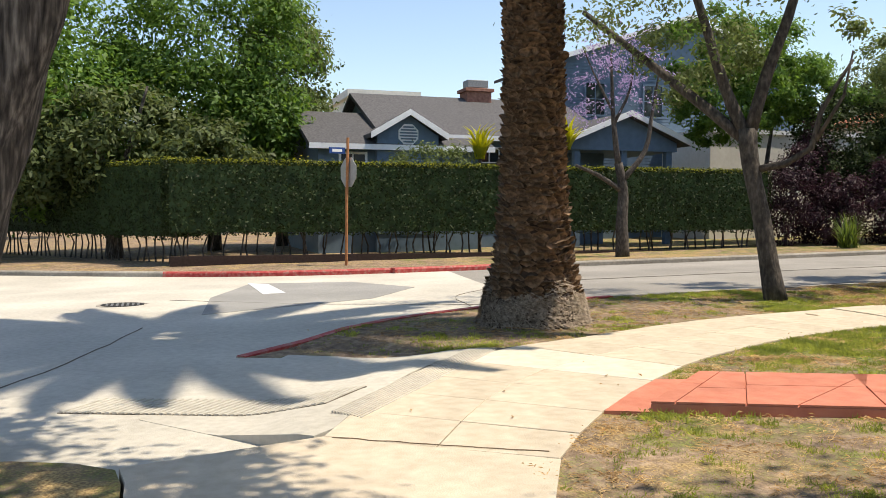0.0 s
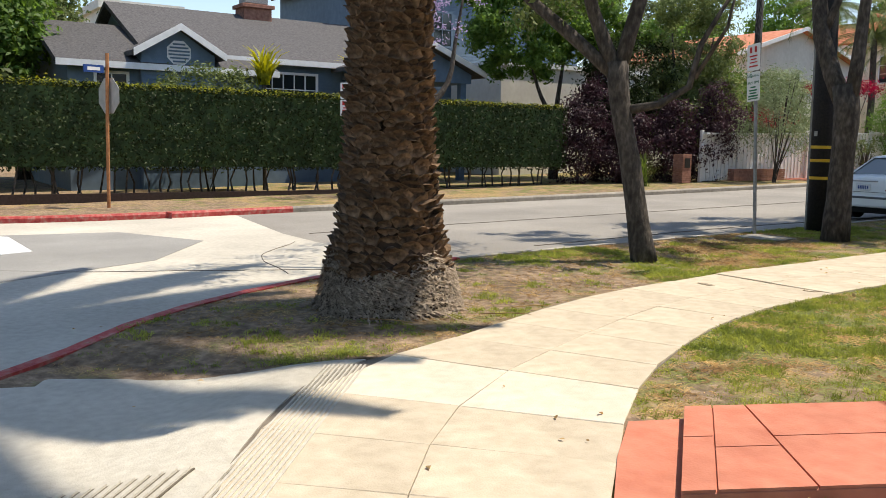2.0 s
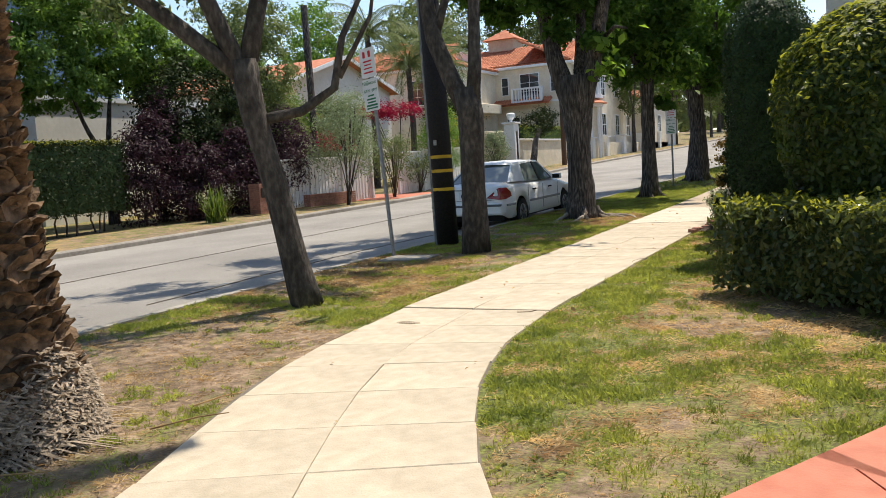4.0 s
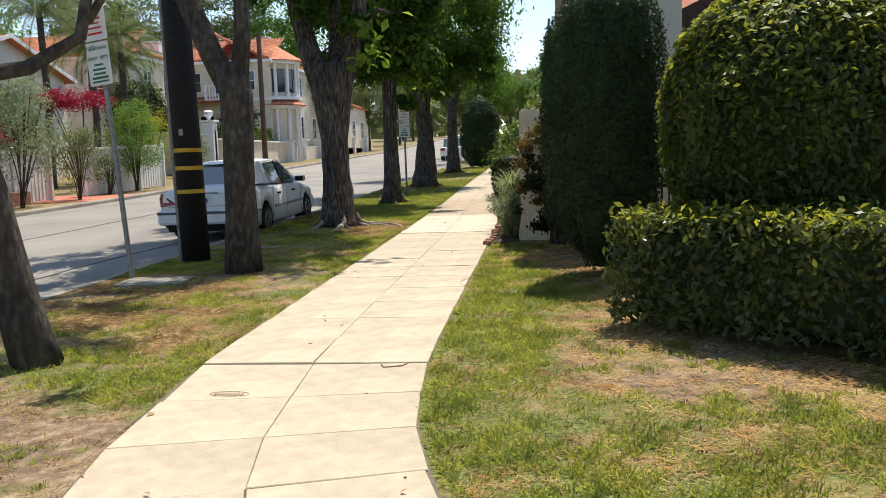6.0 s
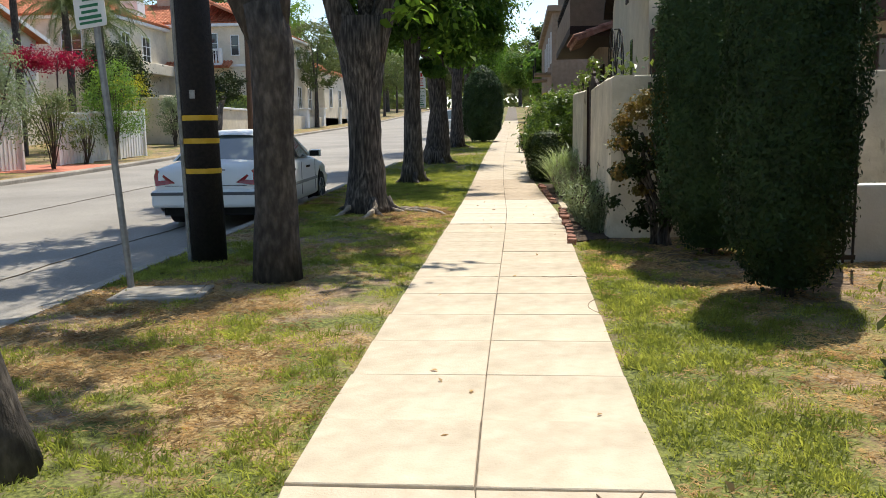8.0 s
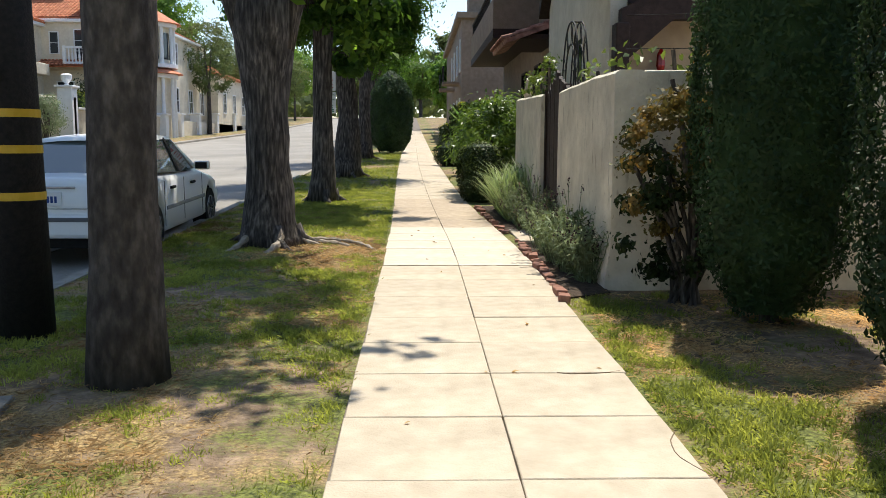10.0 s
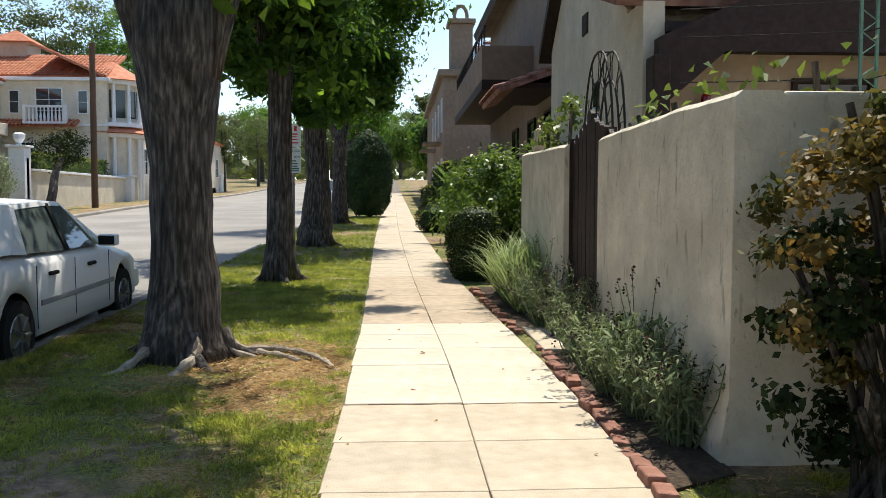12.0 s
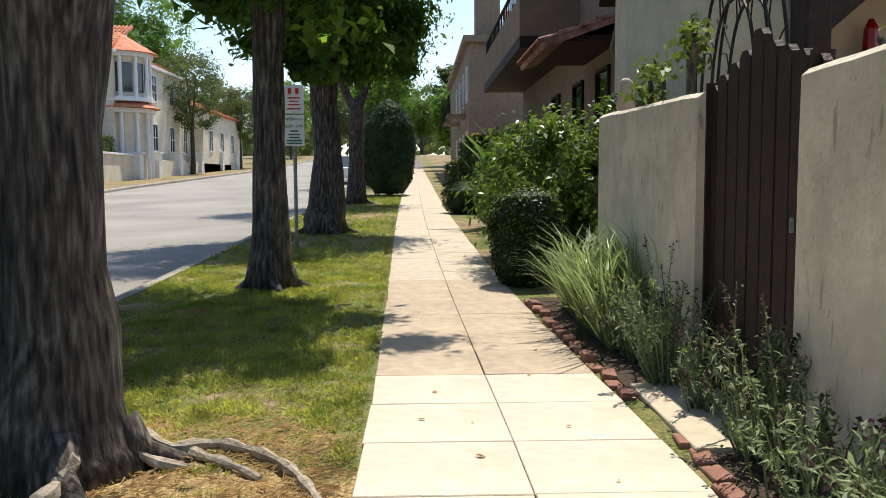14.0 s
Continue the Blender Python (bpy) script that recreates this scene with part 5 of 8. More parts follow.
        part("rear_moulding", box(s * 0.84 - 0.02, s * 0.84 + 0.02, -2.12, -1.68, 0.51, 0.555, 0.008), M["car_strip"], t)
        for y in (-0.62, 0.34):
            part("door_handle", box(s * 0.865 - 0.018, s * 0.865 + 0.018, y - 0.09, y + 0.09, 0.755, 0.79, 0.01), M["rubber"], t, "black door handle")
        for y in (-0.98, -0.10, 0.86):
            part("door_seam", box(s * 0.861 - 0.002, s * 0.861 + 0.002, y - 0.004, y + 0.004, 0.32, 0.87), M["rubber"], t)
        mr = part("wing_mirror", box(s * 0.80 - 0.0, s * 0.80 + s * 0.2 if s > 0 else -0.80, 0.68, 0.80, 0.92, 1.04, 0.025) if s > 0 else box(-1.0, -0.80, 0.68, 0.80, 0.92, 1.04, 0.025), M["car_paint"], t)
        part("mirror_glass", box(s * 0.90 - 0.08, s * 0.90 + 0.08, 0.674, 0.679, 0.935, 1.025), M["rubber"], mr)
        # tail lamp wraps the corner
        bm = bmesh.new()
        o = [(0.44, -2.268, 0.70), (0.58, -2.264, 0.80), (0.71, -2.246, 0.905), (0.806, -2.06, 0.90), (0.84, -1.92, 0.80), (0.849, -1.90, 0.71), (0.81, -2.12, 0.66), (0.73, -2.27, 0.66)]
        vs = [bm.verts.new((s * a * 1.006, b, c)) for a, b, c in o]
        ctr = bm.verts.new((s * 0.76, -2.25, 0.80))
        for k in range(8):
            bm.faces.new((vs[k], vs[(k + 1) % 8], ctr))
        bmesh.ops.recalc_face_normals(bm, faces=bm.faces[:])
        part("tail_lamp", bm, M["lamp_red"], t, "red wedge-shaped tail lamp")
        part("headlamp", box(s * 0.52 - 0.15, s * 0.52 + 0.15, 2.12, 2.235, 0.56, 0.70, 0.02), M["lamp_amber"], t)
        for w in wy:
            wh = part("wheel", tube([(s * 0.64, w, 0.31), (s * 0.845, w, 0.31)], 0.30, 28), M["rubber"], t, "black tyre on alloy rim")
            part("rim", tube([(s * 0.83, w, 0.31), (s * 0.853, w, 0.31)], [0.20, 0.185], 28), M["rim"], wh)
            for k in range(7):
                a = 2 * math.pi * k / 7
                part("spoke", tube([(s * 0.858, w + 0.05 * math.cos(a), 0.31 + 0.05 * math.sin(a)), (s * 0.855, w + 0.18 * math.cos(a), 0.31 + 0.18 * math.sin(a))], 0.018, 5), M["car_trim"], wh)
    part("bumper", box(-0.80, 0.80, -2.33, -2.05, 0.34, 0.60, 0.05), M["car_paint"], t, "white rear bumper")
    part("bumper_strip", box(-0.79, 0.79, -2.342, -2.2, 0.525, 0.57, 0.008), M["car_trim"], t)
    part("front_bumper", box(-0.76, 0.76, 2.0, 2.30, 0.30, 0.54, 0.05), M["car_paint"], t)
    pl = part("number_plate", box(-0.16, 0.16, -2.285, -2.262, 0.69, 0.84, 0.006), M["sign_white"], t, "white number plate")
    bars(pl, [(-0.1 + 0.04 * k, 0.0, 0.026, 0.07) for k in range(6)], M["sign_blue"], (0, -2.286, 0.76))
    part("boot_seam", box(-0.60, 0.60, -2.268, -2.262, 0.655, 0.662), M["rubber"], t)
    part("boot_strip", box(-0.30, 0.30, -2.275, -2.255, 0.875, 0.9, 0.006), M["rim"], t, "chrome strip above the plate")
    part("rear_shelf", box(-0.6, 0.6, -1.5, -1.0, 0.9, 0.96), M["car_trim"], t)
    return t


car()


# ---- garden wall and gate ----
WX = -7.28
def wall_run(parent, y0, y1, tops, n):
    bm = bmesh.new()
    rows = []
    for i in range(n + 1):
        y = y0 + (y1 - y0) * i / n
        zb, zt = gz(WX, y) - 0.25, float(np.interp(y, [p[0] for p in tops], [p[1] for p in tops]))
        pr = [(WX - 0.04, zb), (WX - 0.035, gz(WX, y) + 0.1), (WX, gz(WX, y) + 0.32), (WX + 0.004, zt - 0.3), (WX + 0.006, zt - 0.03), (WX + 0.04, zt), (WX + 0.22, zt), (WX + 0.26, zt - 0.03), (WX + 0.27, zb)]
        rows.append([bm.verts.new((a + 0.006 * noise.noise(Vector((y * 2, c * 2, 0))), y, c + (0.008 * noise.noise(Vector((y * 3, a, 4))) if k > 3 else 0))) for k, (a, c) in enumerate(pr)])
    for a, b in zip(rows, rows[1:]):
        for k in range(8):
            bm.faces.new((a[k], b[k], b[k + 1], a[k + 1]))
    bm.faces.new(rows[0])
    bm.faces.new(rows[-1][::-1])
    bmesh.ops.recalc_face_normals(bm, faces=bm.faces[:])
    part("panel", bm, M["stucco_wall"], parent, smooth=False)


gw = thing("wall_garden", "cream stuccoed garden wall, rough and weathered", "wall", kind="structure")
wall_run(gw, 15.05, 17.80, [(15.05, 1.90), (15.9, 1.91), (16.6, 1.90), (17.8, 1.885)], 40)
wall_run(gw, 19.17, 21.95, [(19.17, 1.92), (21.95, 1.98)], 30)
zb = gz(-6, 15.1)
part("panel", box(WX + 0.24, -2.0, 15.052, 15.30, zb - 0.2, 1.9, 0.02), M["stucco_wall"], gw)
rg = random.Random(8)
gt = thing("garden_gate", "tall dark brown plank gate with scalloped top", "gate", (WX + 0.1, 18.485, gz(WX, 18.5)))
nb = 9
for i in range(nb):
    y = -0.66 + 1.32 * i / (nb - 1)
    top = 1.74 + 0.20 * (1 - abs(i - 4) / 4.5) + (0.04 if i == 4 else 0)
    w = 0.073
    bm = bmesh.new()
    o = [(y - w, 0.02), (y + w, 0.02), (y + w, top - 0.035), (y + w * 0.5, top), (y - w * 0.5, top), (y - w, top - 0.035)]
    f, g = [bm.verts.new((-0.02 - 0.002 * (i % 2), a, b)) for a, b in o], [bm.verts.new((0.02, a, b)) for a, b in o]
    bm.faces.new(f)
    bm.faces.new(g[::-1])
    for k in range(6):
        bm.faces.new((f[k], f[(k + 1) % 6], g[(k + 1) % 6], g[k]))
    bmesh.ops.recalc_face_normals(bm, faces=bm.faces[:])
    part("plank", bm, M["wood_dark"], gt)
for s in (-1, 1):
    part("post", box(-0.05, 0.05, s * 0.675 - 0.012, s * 0.675 + 0.012, 0, 1.78), M["wood_dark"], gt)
part("latch", tube([(-0.035, -0.5, 0.98), (-0.035, -0.5, 1.05)], 0.015, 8), M["steel"], gt, "small steel latch")
part("sill", box(-0.5, 0.1, -0.62, 0.62, -0.1, 0.02, 0.01), M["concrete"], gt, "concrete threshold")

# brick edging along the planting bed
be = thing("brick_edging", "row of weathered red bricks edging the bed", "edging", kind="structure")
bm = box(-0.045, 0.045, -0.092, 0.092, -0.05, 0.035, 0.01)
brick = finish("brick", bm, M["brick"])
y = 14.6
while y < 22.3:
    if not 18.05 < y < 18.75:
        x = float(np.interp(y, [14.4, 15.5, 18, 19.4, 22.3], [-7.72, -7.69, -7.68, -7.77, -7.88])) + rg.uniform(-0.02, 0.02)
        part("brick", brick, None, be, m=pose(x, y, gz(x, y) - 0.004 + rg.uniform(-0.025, 0.02), rg.uniform(-4, 4), rg.uniform(-8, 8), rg.uniform(-9, 9)))
    y += 0.215
patch("bed_soil", [(-7.66, 14.7), (-7.66, 18.0), (-7.84, 22.4), (-7.3, 22.4), (-7.3, 14.9)], M["mulch"], 0.0, 0.1, 0.4, "dark mulched bed at the foot of the wall", 0.03)


def blades(name, label, base, n, length, width, material, seed, droop=0.9, spread=1.0, category="plant"):
    """A clump of arching straps."""
    t = thing(name, label, category, (*base, gz(*base)))
    rg = random.Random(seed)
    sprays = [bmesh.new() for _ in range(12)]
    for i in range(n):
        bm = sprays[i % 12]
        a, L = rg.uniform(0, 6.283), length * rg.uniform(0.6, 1.15)
        e = radians(rg.uniform(48, 88))
        p = Vector((max(-0.14, min(0.3, rg.gauss(0, 0.1) * spread)), max(-0.7, min(0.7, rg.gauss(0, 0.12) * spread)), 0))
        d = Vector((math.cos(a), math.sin(a), 0))
        s = Vector((-math.sin(a), math.cos(a), 0)) * width / 2
        prev = None
        for k in range(5):
            u = k / 4
            w = s * (1 - u ** 2 * 0.95)
            cur = (bm.verts.new(p - w), bm.verts.new(p + w))
            if prev:
                bm.faces.new((prev[0], prev[1], cur[1], cur[0]))
            prev = cur
            p = p + (d * math.cos(e) + Vector((0, 0, math.sin(e)))) * L / 4
            e -= droop * u * 0.9
    for bm in sprays:
        part("leaf_spray", bm, material, t)
    return t


def herb(name, label, base, stems, height, material, seed, spread=0.3, leaf=0.07, flower=None, slim=0.2, lean=(0, 0)):
    """Thin stalks set with narrow leaves."""
    t = thing(name, label, "plant", (*base, gz(*base)))
    rg = random.Random(seed)
    bm, P, N, F = bmesh.new(), [], [], []
    for i in range(stems):
        a, r = rg.uniform(0, 6.283), rg.uniform(0, spread)
        h = height * rg.uniform(0.55, 1.1)
        p1 = Vector((r * 0.3 * math.cos(a), r * 0.3 * math.sin(a), 0))
        p3 = Vector((r * math.cos(a) + lean[0] * h, r * math.sin(a) + lean[1] * h, h))
        p2 = p1.lerp(p3, 0.5) + Vector((rg.uniform(-.04, .04), rg.uniform(-.04, .04), 0.05))
        add_tube(bm, [p1, p2, p3], [0.006, 0.004, 0.0025], 4, False)
        for k in range(int(h * 46)):
            u = rg.uniform(0.08, 0.95)
            q = p1.lerp(p2, u * 2) if u < 0.5 else p2.lerp(p3, u * 2 - 1)
            o = Vector((rg.gauss(0, 1), rg.gauss(0, 1), rg.gauss(0.3, 0.5))).normalized()
            P.append(q + o * leaf * 0.45)
            N.append(Vector((0, 0, 1)) + o * 0.3)
        if flower:
            for k in range(5):
                F.append(p3 + Vector((rg.gauss(0, .01), rg.gauss(0, .01), -k * 0.018)))
    part("stem_mass", bm, M["leaf_silver"], t)["kind"] = "stuff"
    part("foliage", leaf_mesh("foliage", np.array([tuple(v) for v in P]), np.array([tuple(v) for v in N]), leaf, material, 0.8, slim, seed=seed), None, t)
    if flower:
        part("blossom_mass", leaf_mesh("blossom_mass", np.array([tuple(v) for v in F]), np.ones((len(F), 3)), 0.025, flower, 1.0, 0.7, seed=seed), None, t)["kind"] = "stuff"
    return t


blades("strap_leaf_plant", "big clump of arching green strap leaves", (-7.45, 20.7), 620, 0.9, 0.022, M["leaf_strap"], 51, 1.25, 3.0)
blades("strap_leaf_plant", "smaller clump of arching strap leaves by bricks", (-7.45, 21.5), 300, 0.8, 0.022, M["leaf_strap"], 52, 1.25, 2.2)
for k, (x, y, n, h, sp, s) in enumerate(((-7.42, 19.75, 60, 0.62, 0.42, 0.06), (-7.45, 19.1, 44, 0.75, 0.36, 0.05), (-7.42, 17.75, 40, 0.72, 0.33, 0.06), (-7.45, 17.1, 44, 0.55, 0.4, 0.06), (-7.45, 16.5, 46, 0.66, 0.4, 0.07), (-7.42, 15.9, 52, 0.72, 0.34, 0.08), (-7.4, 15.35, 40, 0.62, 0.3, 0.08), (-7.45, 18.55, 26, 0.5, 0.3, 0.05))):
    herb("bedding_herb", ("grey-green lavender with dry flower stalks", "leafy grey-green herb against the wall")[k % 2], (x, y), int(n * 1.15), h * 0.8, M["leaf_silver"], 60 + k, sp * 1.1, s, M["leaf_purple"] if k % 2 == 0 else M["leaf_dull"])
for k, (x, y) in enumerate(((-7.4, 17.95), (-7.38, 16.2), (-7.4, 19.45), (-7.5, 17.4))):
    herb("flower_stalks", "tall dry seed stalks leaning off the wall", (x, y), 6, 0.8, M["leaf_silver"], 80 + k, 0.3, 0.025, M["leaf_purple"], 0.35, (-0.1, -0.05))


# ---- plants and houses along the pavement ----
zl = gz(-5.5, 10)
lh = thing("low_hedge", "low clipped broad-leaved hedge on the lawn edge", "hedge", (-6.48, 9.45, zl), -42)
# Dark filling that stands for shade deep in the low hedge.
part("branch_core", box(0.1, 4.4, 0.1, 1.1, 0.08, 0.66), M["cypress_and_core"], lh, "solid core coloured dark for the shaded inside")
p, nn = slab_points(0, 4.5, 0, 1.2, 0.02, 0.76, 24000, 71, 0.05)
part("foliage", leaf_mesh("foliage", p, nn, 0.066, M["leaf_privet"], seed=71), None, lh)
# Thin layer of yellow-green leaves: painted sun along the top.
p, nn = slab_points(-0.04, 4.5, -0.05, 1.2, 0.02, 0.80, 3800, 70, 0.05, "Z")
part("top_growth", leaf_mesh("top_growth", p, nn, 0.065, M["leaf_sunlit"], seed=70), None, lh, "yellow-green leaves painting the sunlit hedge top")
topiary("clipped_cypress", "tall dark clipped cypress column beside the wall", (-6.42, 13.9), [(0.1, 0.24), (0.5, 0.46), (1.6, 0.55), (2.3, 0.55), (2.7, 0.48), (2.95, 0.3), (3.08, 0.08)], 24000, 0.042, M["cypress_and_core"], 72)
topiary("clipped_cypress", "tall dark clipped cypress column on the lawn", (-6.28, 11.98), [(0.1, 0.24), (0.5, 0.43), (1.6, 0.5), (2.3, 0.5), (2.65, 0.44), (2.9, 0.28), (3.03, 0.08)], 24000, 0.042, M["cypress_and_core"], 73)
topiary("ball_topiary", "big round clipped shrub with top leaves coloured as sunlit", (-5.0, 10.15), [(0.45, 0.5), (0.7, 0.85), (1.2, 1.02), (1.7, 1.04), (2.15, 0.86), (2.45, 0.5), (2.6, 0.06)], 30000, 0.065, M["leaf_box"], 74, M["leaf_sunlit"])
shrub("succulent_shrub", "branching succulent shrub with orange-tipped leaves", (-6.75, 14.55), [((-0.25, 0.0, 1.25), (0.4, 0.4, 0.35)), ((0.05, -0.1, 1.65), (0.4, 0.4, 0.3)), ((-0.35, 0.0, 0.75), (0.3, 0.3, 0.2)), ((0.3, 0.1, 1.3), (0.35, 0.35, 0.4))], 6500, 0.044, M["leaf_orange"], 75, 11, clumps=60, tight=0.13, slim=0.7)
shrub("succulent_shrub", "dark rosette succulent low on the wall end", (-6.85, 14.6), [((-0.2, -0.1, 0.95), (0.35, 0.35, 0.3)), ((-0.1, -0.1, 0.45), (0.4, 0.3, 0.3))], 2400, 0.046, M["leaf_hedge"], 76, 7, clumps=30, tight=0.14, slim=0.7)
# vine over the wall
shrub("wall_vine", "bright green vine trailing over the wall top", (-7.05, 16.3), [((-0.05, -0.1, 1.85), (0.12, 0.9, 0.12)), ((0.0, 1.0, 1.85), (0.12, 0.3, 0.14))], 60, 0.09, M["leaf_box"], 77, 4, clumps=26, tight=0.25, hollow=0.2, slim=0.5)
shrub("wall_vine", "leafy shoots standing above the wall end", (-6.6, 15.5), [((0.1, 0, 1.9), (0.5, 0.3, 0.2)), ((0.55, 0.1, 2.35), (0.15, 0.15, 0.3))], 70, 0.09, M["leaf_box"], 78, 5, clumps=22, tight=0.25, hollow=0.2, slim=0.5)
shrub("wall_vine", "small green climber on the far wall top", (-7.1, 20.6), [((-0.05, 0, 1.95), (0.12, 0.5, 0.15)), ((0.0, -0.6, 2.1), (0.12, 0.3, 0.25))], 260, 0.08, M["leaf_box"], 79, 4, clumps=24, tight=0.25, hollow=0.2, slim=0.5)
# owl-shaped finial kept a plain shape
solo("wall_ornament", tube([(-7.12, 21.6, 1.95), (-7.12, 21.6, 2.03), (-7.12, 21.6, 2.13), (-7.12, 21.6, 2.17), (-7.12, 21.6, 2.24), (-7.12, 21.6, 2.27)], [0.06, 0.085, 0.07, 0.055, 0.06, 0.02], 12), M["stucco_tan"], "small pale stone ornament standing on the wall", "ornament", True)
# broad bushes past the wall
shrub("garden_bush", "dense glossy bush spilling toward the pavement", (-6.9, 24.6), [((-0.45, -0.1, 1.0), (0.75, 0.9, 0.85)), ((-0.35, 1.2, 1.0), (0.8, 1.1, 0.85)), ((0.3, -1.0, 1.2), (0.6, 0.9, 0.75)), ((-0.1, 0.4, 1.5), (0.6, 0.8, 0.4))], 20000, 0.09, M["leaf_lush"], 90, 8, clumps=190, tight=0.16, hollow=0.7)
topiary("box_shrub", "clipped round box shrub by the pavement", (-7.72, 23.4), [(0.0, 0.26), (0.2, 0.36), (0.75, 0.4), (0.97, 0.32), (1.05, 0.08)], 7000, 0.045, M["leaf_hedge"], 91, M["leaf_box"])
topiary("box_shrub", "clipped low box shrub further along", (-7.65, 36.0), [(0.0, 0.4), (0.2, 0.6), (0.6, 0.6), (0.85, 0.2)], 3000, 0.06, M["leaf_hedge"], 92)
shrub("garden_bush", "dark loose bush behind the box shrubs", (-6.9, 29.0), [((0, -1, 0.7), (0.8, 1.6, 0.7)), ((0, 1.5, 0.8), (0.8, 1.8, 0.8))], 5000, 0.11, M["leaf_hedge"], 93, 6, clumps=100, tight=0.18)
blades("bird_of_paradise", "tall plant with big paddle-shaped leaves", (-6.9, 31.5), 18, 2.2, 0.4, M["leaf_banana"], 94, 0.5, 2.5)
hedge("garden_hedge", "clipped hedge block beside the far pavement", -7.6, -6.2, 44, 52, gz(-7, 48), gz(-7, 48) + 1.1, 5000, 0.14, M["leaf_hedge"], 95, 0.07)
hedge("garden_hedge", "tall clipped hedge block beside the far pavement", -7.4, -6.0, 38, 43.5, gz(-7, 41), gz(-7, 41) + 1.9, 5000, 0.14, M["leaf_hedge"], 96, 0.07)
topiary("clipped_cypress", "broad dark clipped cypress on the parkway", (-9.95, 46.0), [(0.1, 0.5), (0.6, 0.85), (1.6, 0.95), (2.6, 0.85), (3.2, 0.5), (3.5, 0.1)], 12000, 0.10, M["cypress_and_core"], 97)


# ---- roofs and windows ----
def tile_roof(parent, corner, along, down, na, nd, step=0.24, run=0.36, r=0.11, tile="terracotta"):
    """Rows of barrel tiles: each row one joined run of overlapping half pipes, set on a slope."""
    a, d = Vector(along).normalized(), Vector(down).normalized()
    up = a.cross(d).normalized()
    if up.z < 0:
        up = -up
    bm0 = bmesh.new()
    c = Vector(corner)
    q = [c, c + a * na * step, c + a * na * step + d * nd * run, c + d * nd * run]
    hi, lo = [bm0.verts.new(v) for v in q], [bm0.verts.new(v - up * 0.1) for v in q]
    bm0.faces.new(hi)
    bm0.faces.new(lo[::-1])
    for k in range(4):
        bm0.faces.new((lo[k], lo[(k + 1) % 4], hi[(k + 1) % 4], hi[k]))
    bmesh.ops.recalc_face_normals(bm0, faces=bm0.faces[:])
    part("roof_deck", bm0, M[tile], parent)
    verts, faces = [], []
    for i in range(na):
        for j in range(nd):
            o = c + a * (i + 0.5) * step + d * j * run
            rings = []
            for s, rr, lift in ((0.0, r * 0.85, 0.0), (run * 1.12, r, 0.025)):
                ring = []
                for k in range(6):
                    th = math.pi * k / 5
                    ring.append(len(verts))
                    verts.append(o + d * s + a * (rr * math.cos(th)) + up * (rr * 0.8 * math.sin(th) + lift))
                rings.append(ring)
            for k in range(5):
                faces.append((rings[0][k], rings[0][k + 1], rings[1][k + 1], rings[1][k]))
    me = bpy.data.meshes.new("roof_tiles")
    me.from_pydata(verts, [], faces)
    me.materials.append(M[tile])
    o = part("roof_tiles", me, None, parent, "barrel-shaped terracotta tiles")
    o["kind"] = "stuff"


def prism(parent, name, poly, axis, a0, a1, material, label=""):
    """A polygon in the plane across axis, drawn out from a0 to a1."""
    bm = bmesh.new()
    mk = (lambda u, v, w: (w, u, v)) if axis == "x" else (lambda u, v, w: (u, w, v))
    f, g = [bm.verts.new(mk(u, v, a0)) for u, v in poly], [bm.verts.new(mk(u, v, a1)) for u, v in poly]
    bm.faces.new(f)
    bm.faces.new(g[::-1])
    n = len(poly)
    for k in range(n):
        bm.faces.new((f[k], f[(k + 1) % n], g[(k + 1) % n], g[k]))
    bmesh.ops.recalc_face_normals(bm, faces=bm.faces[:])
    return part(name, bm, material, parent, label)


def window(parent, face, u, z, w, h, pos, mullions=(1, 1), arch=False, frame_mat="white_trim", depth=0.06):
    """A window proud of a wall: face 'x' (wall across x at pos, u is y) or 'y'. Out is towards -."""
    def bx(u0, u1, z0, z1, d0, d1):
        return box(pos - d1, pos - d0, u0, u1, z0, z1) if face == "x" else box(u0, u1, pos - d1, pos - d0, z0, z1)
    fr = part("window", bx(u - w / 2, u + w / 2, z, z + h, -0.1, 0.012), M["glass"], parent, "dark window pane in a frame")
    b = 0.06
    for args in ((u - w / 2 - b, u - w / 2, z - b, z + h + b), (u + w / 2, u + w / 2 + b, z - b, z + h + b), (u - w / 2, u + w / 2, z + h, z + h + b), (u - w / 2, u + w / 2, z - b, z)):
        part("frame", bx(*args, -0.05, depth), M[frame_mat], fr)
    for i in range(1, mullions[0] + 1):
        c = u - w / 2 + w * i / (mullions[0] + 1)
        part("mullion", bx(c - 0.014, c + 0.014, z, z + h, 0.012, 0.035), M[frame_mat], fr)
    for i in range(1, mullions[1] + 1):
        c = z + h * i / (mullions[1] + 1)
        part("mullion", bx(u - w / 2, u + w / 2, c - 0.014, c + 0.014, 0.012, 0.033), M[frame_mat], fr)
    return fr


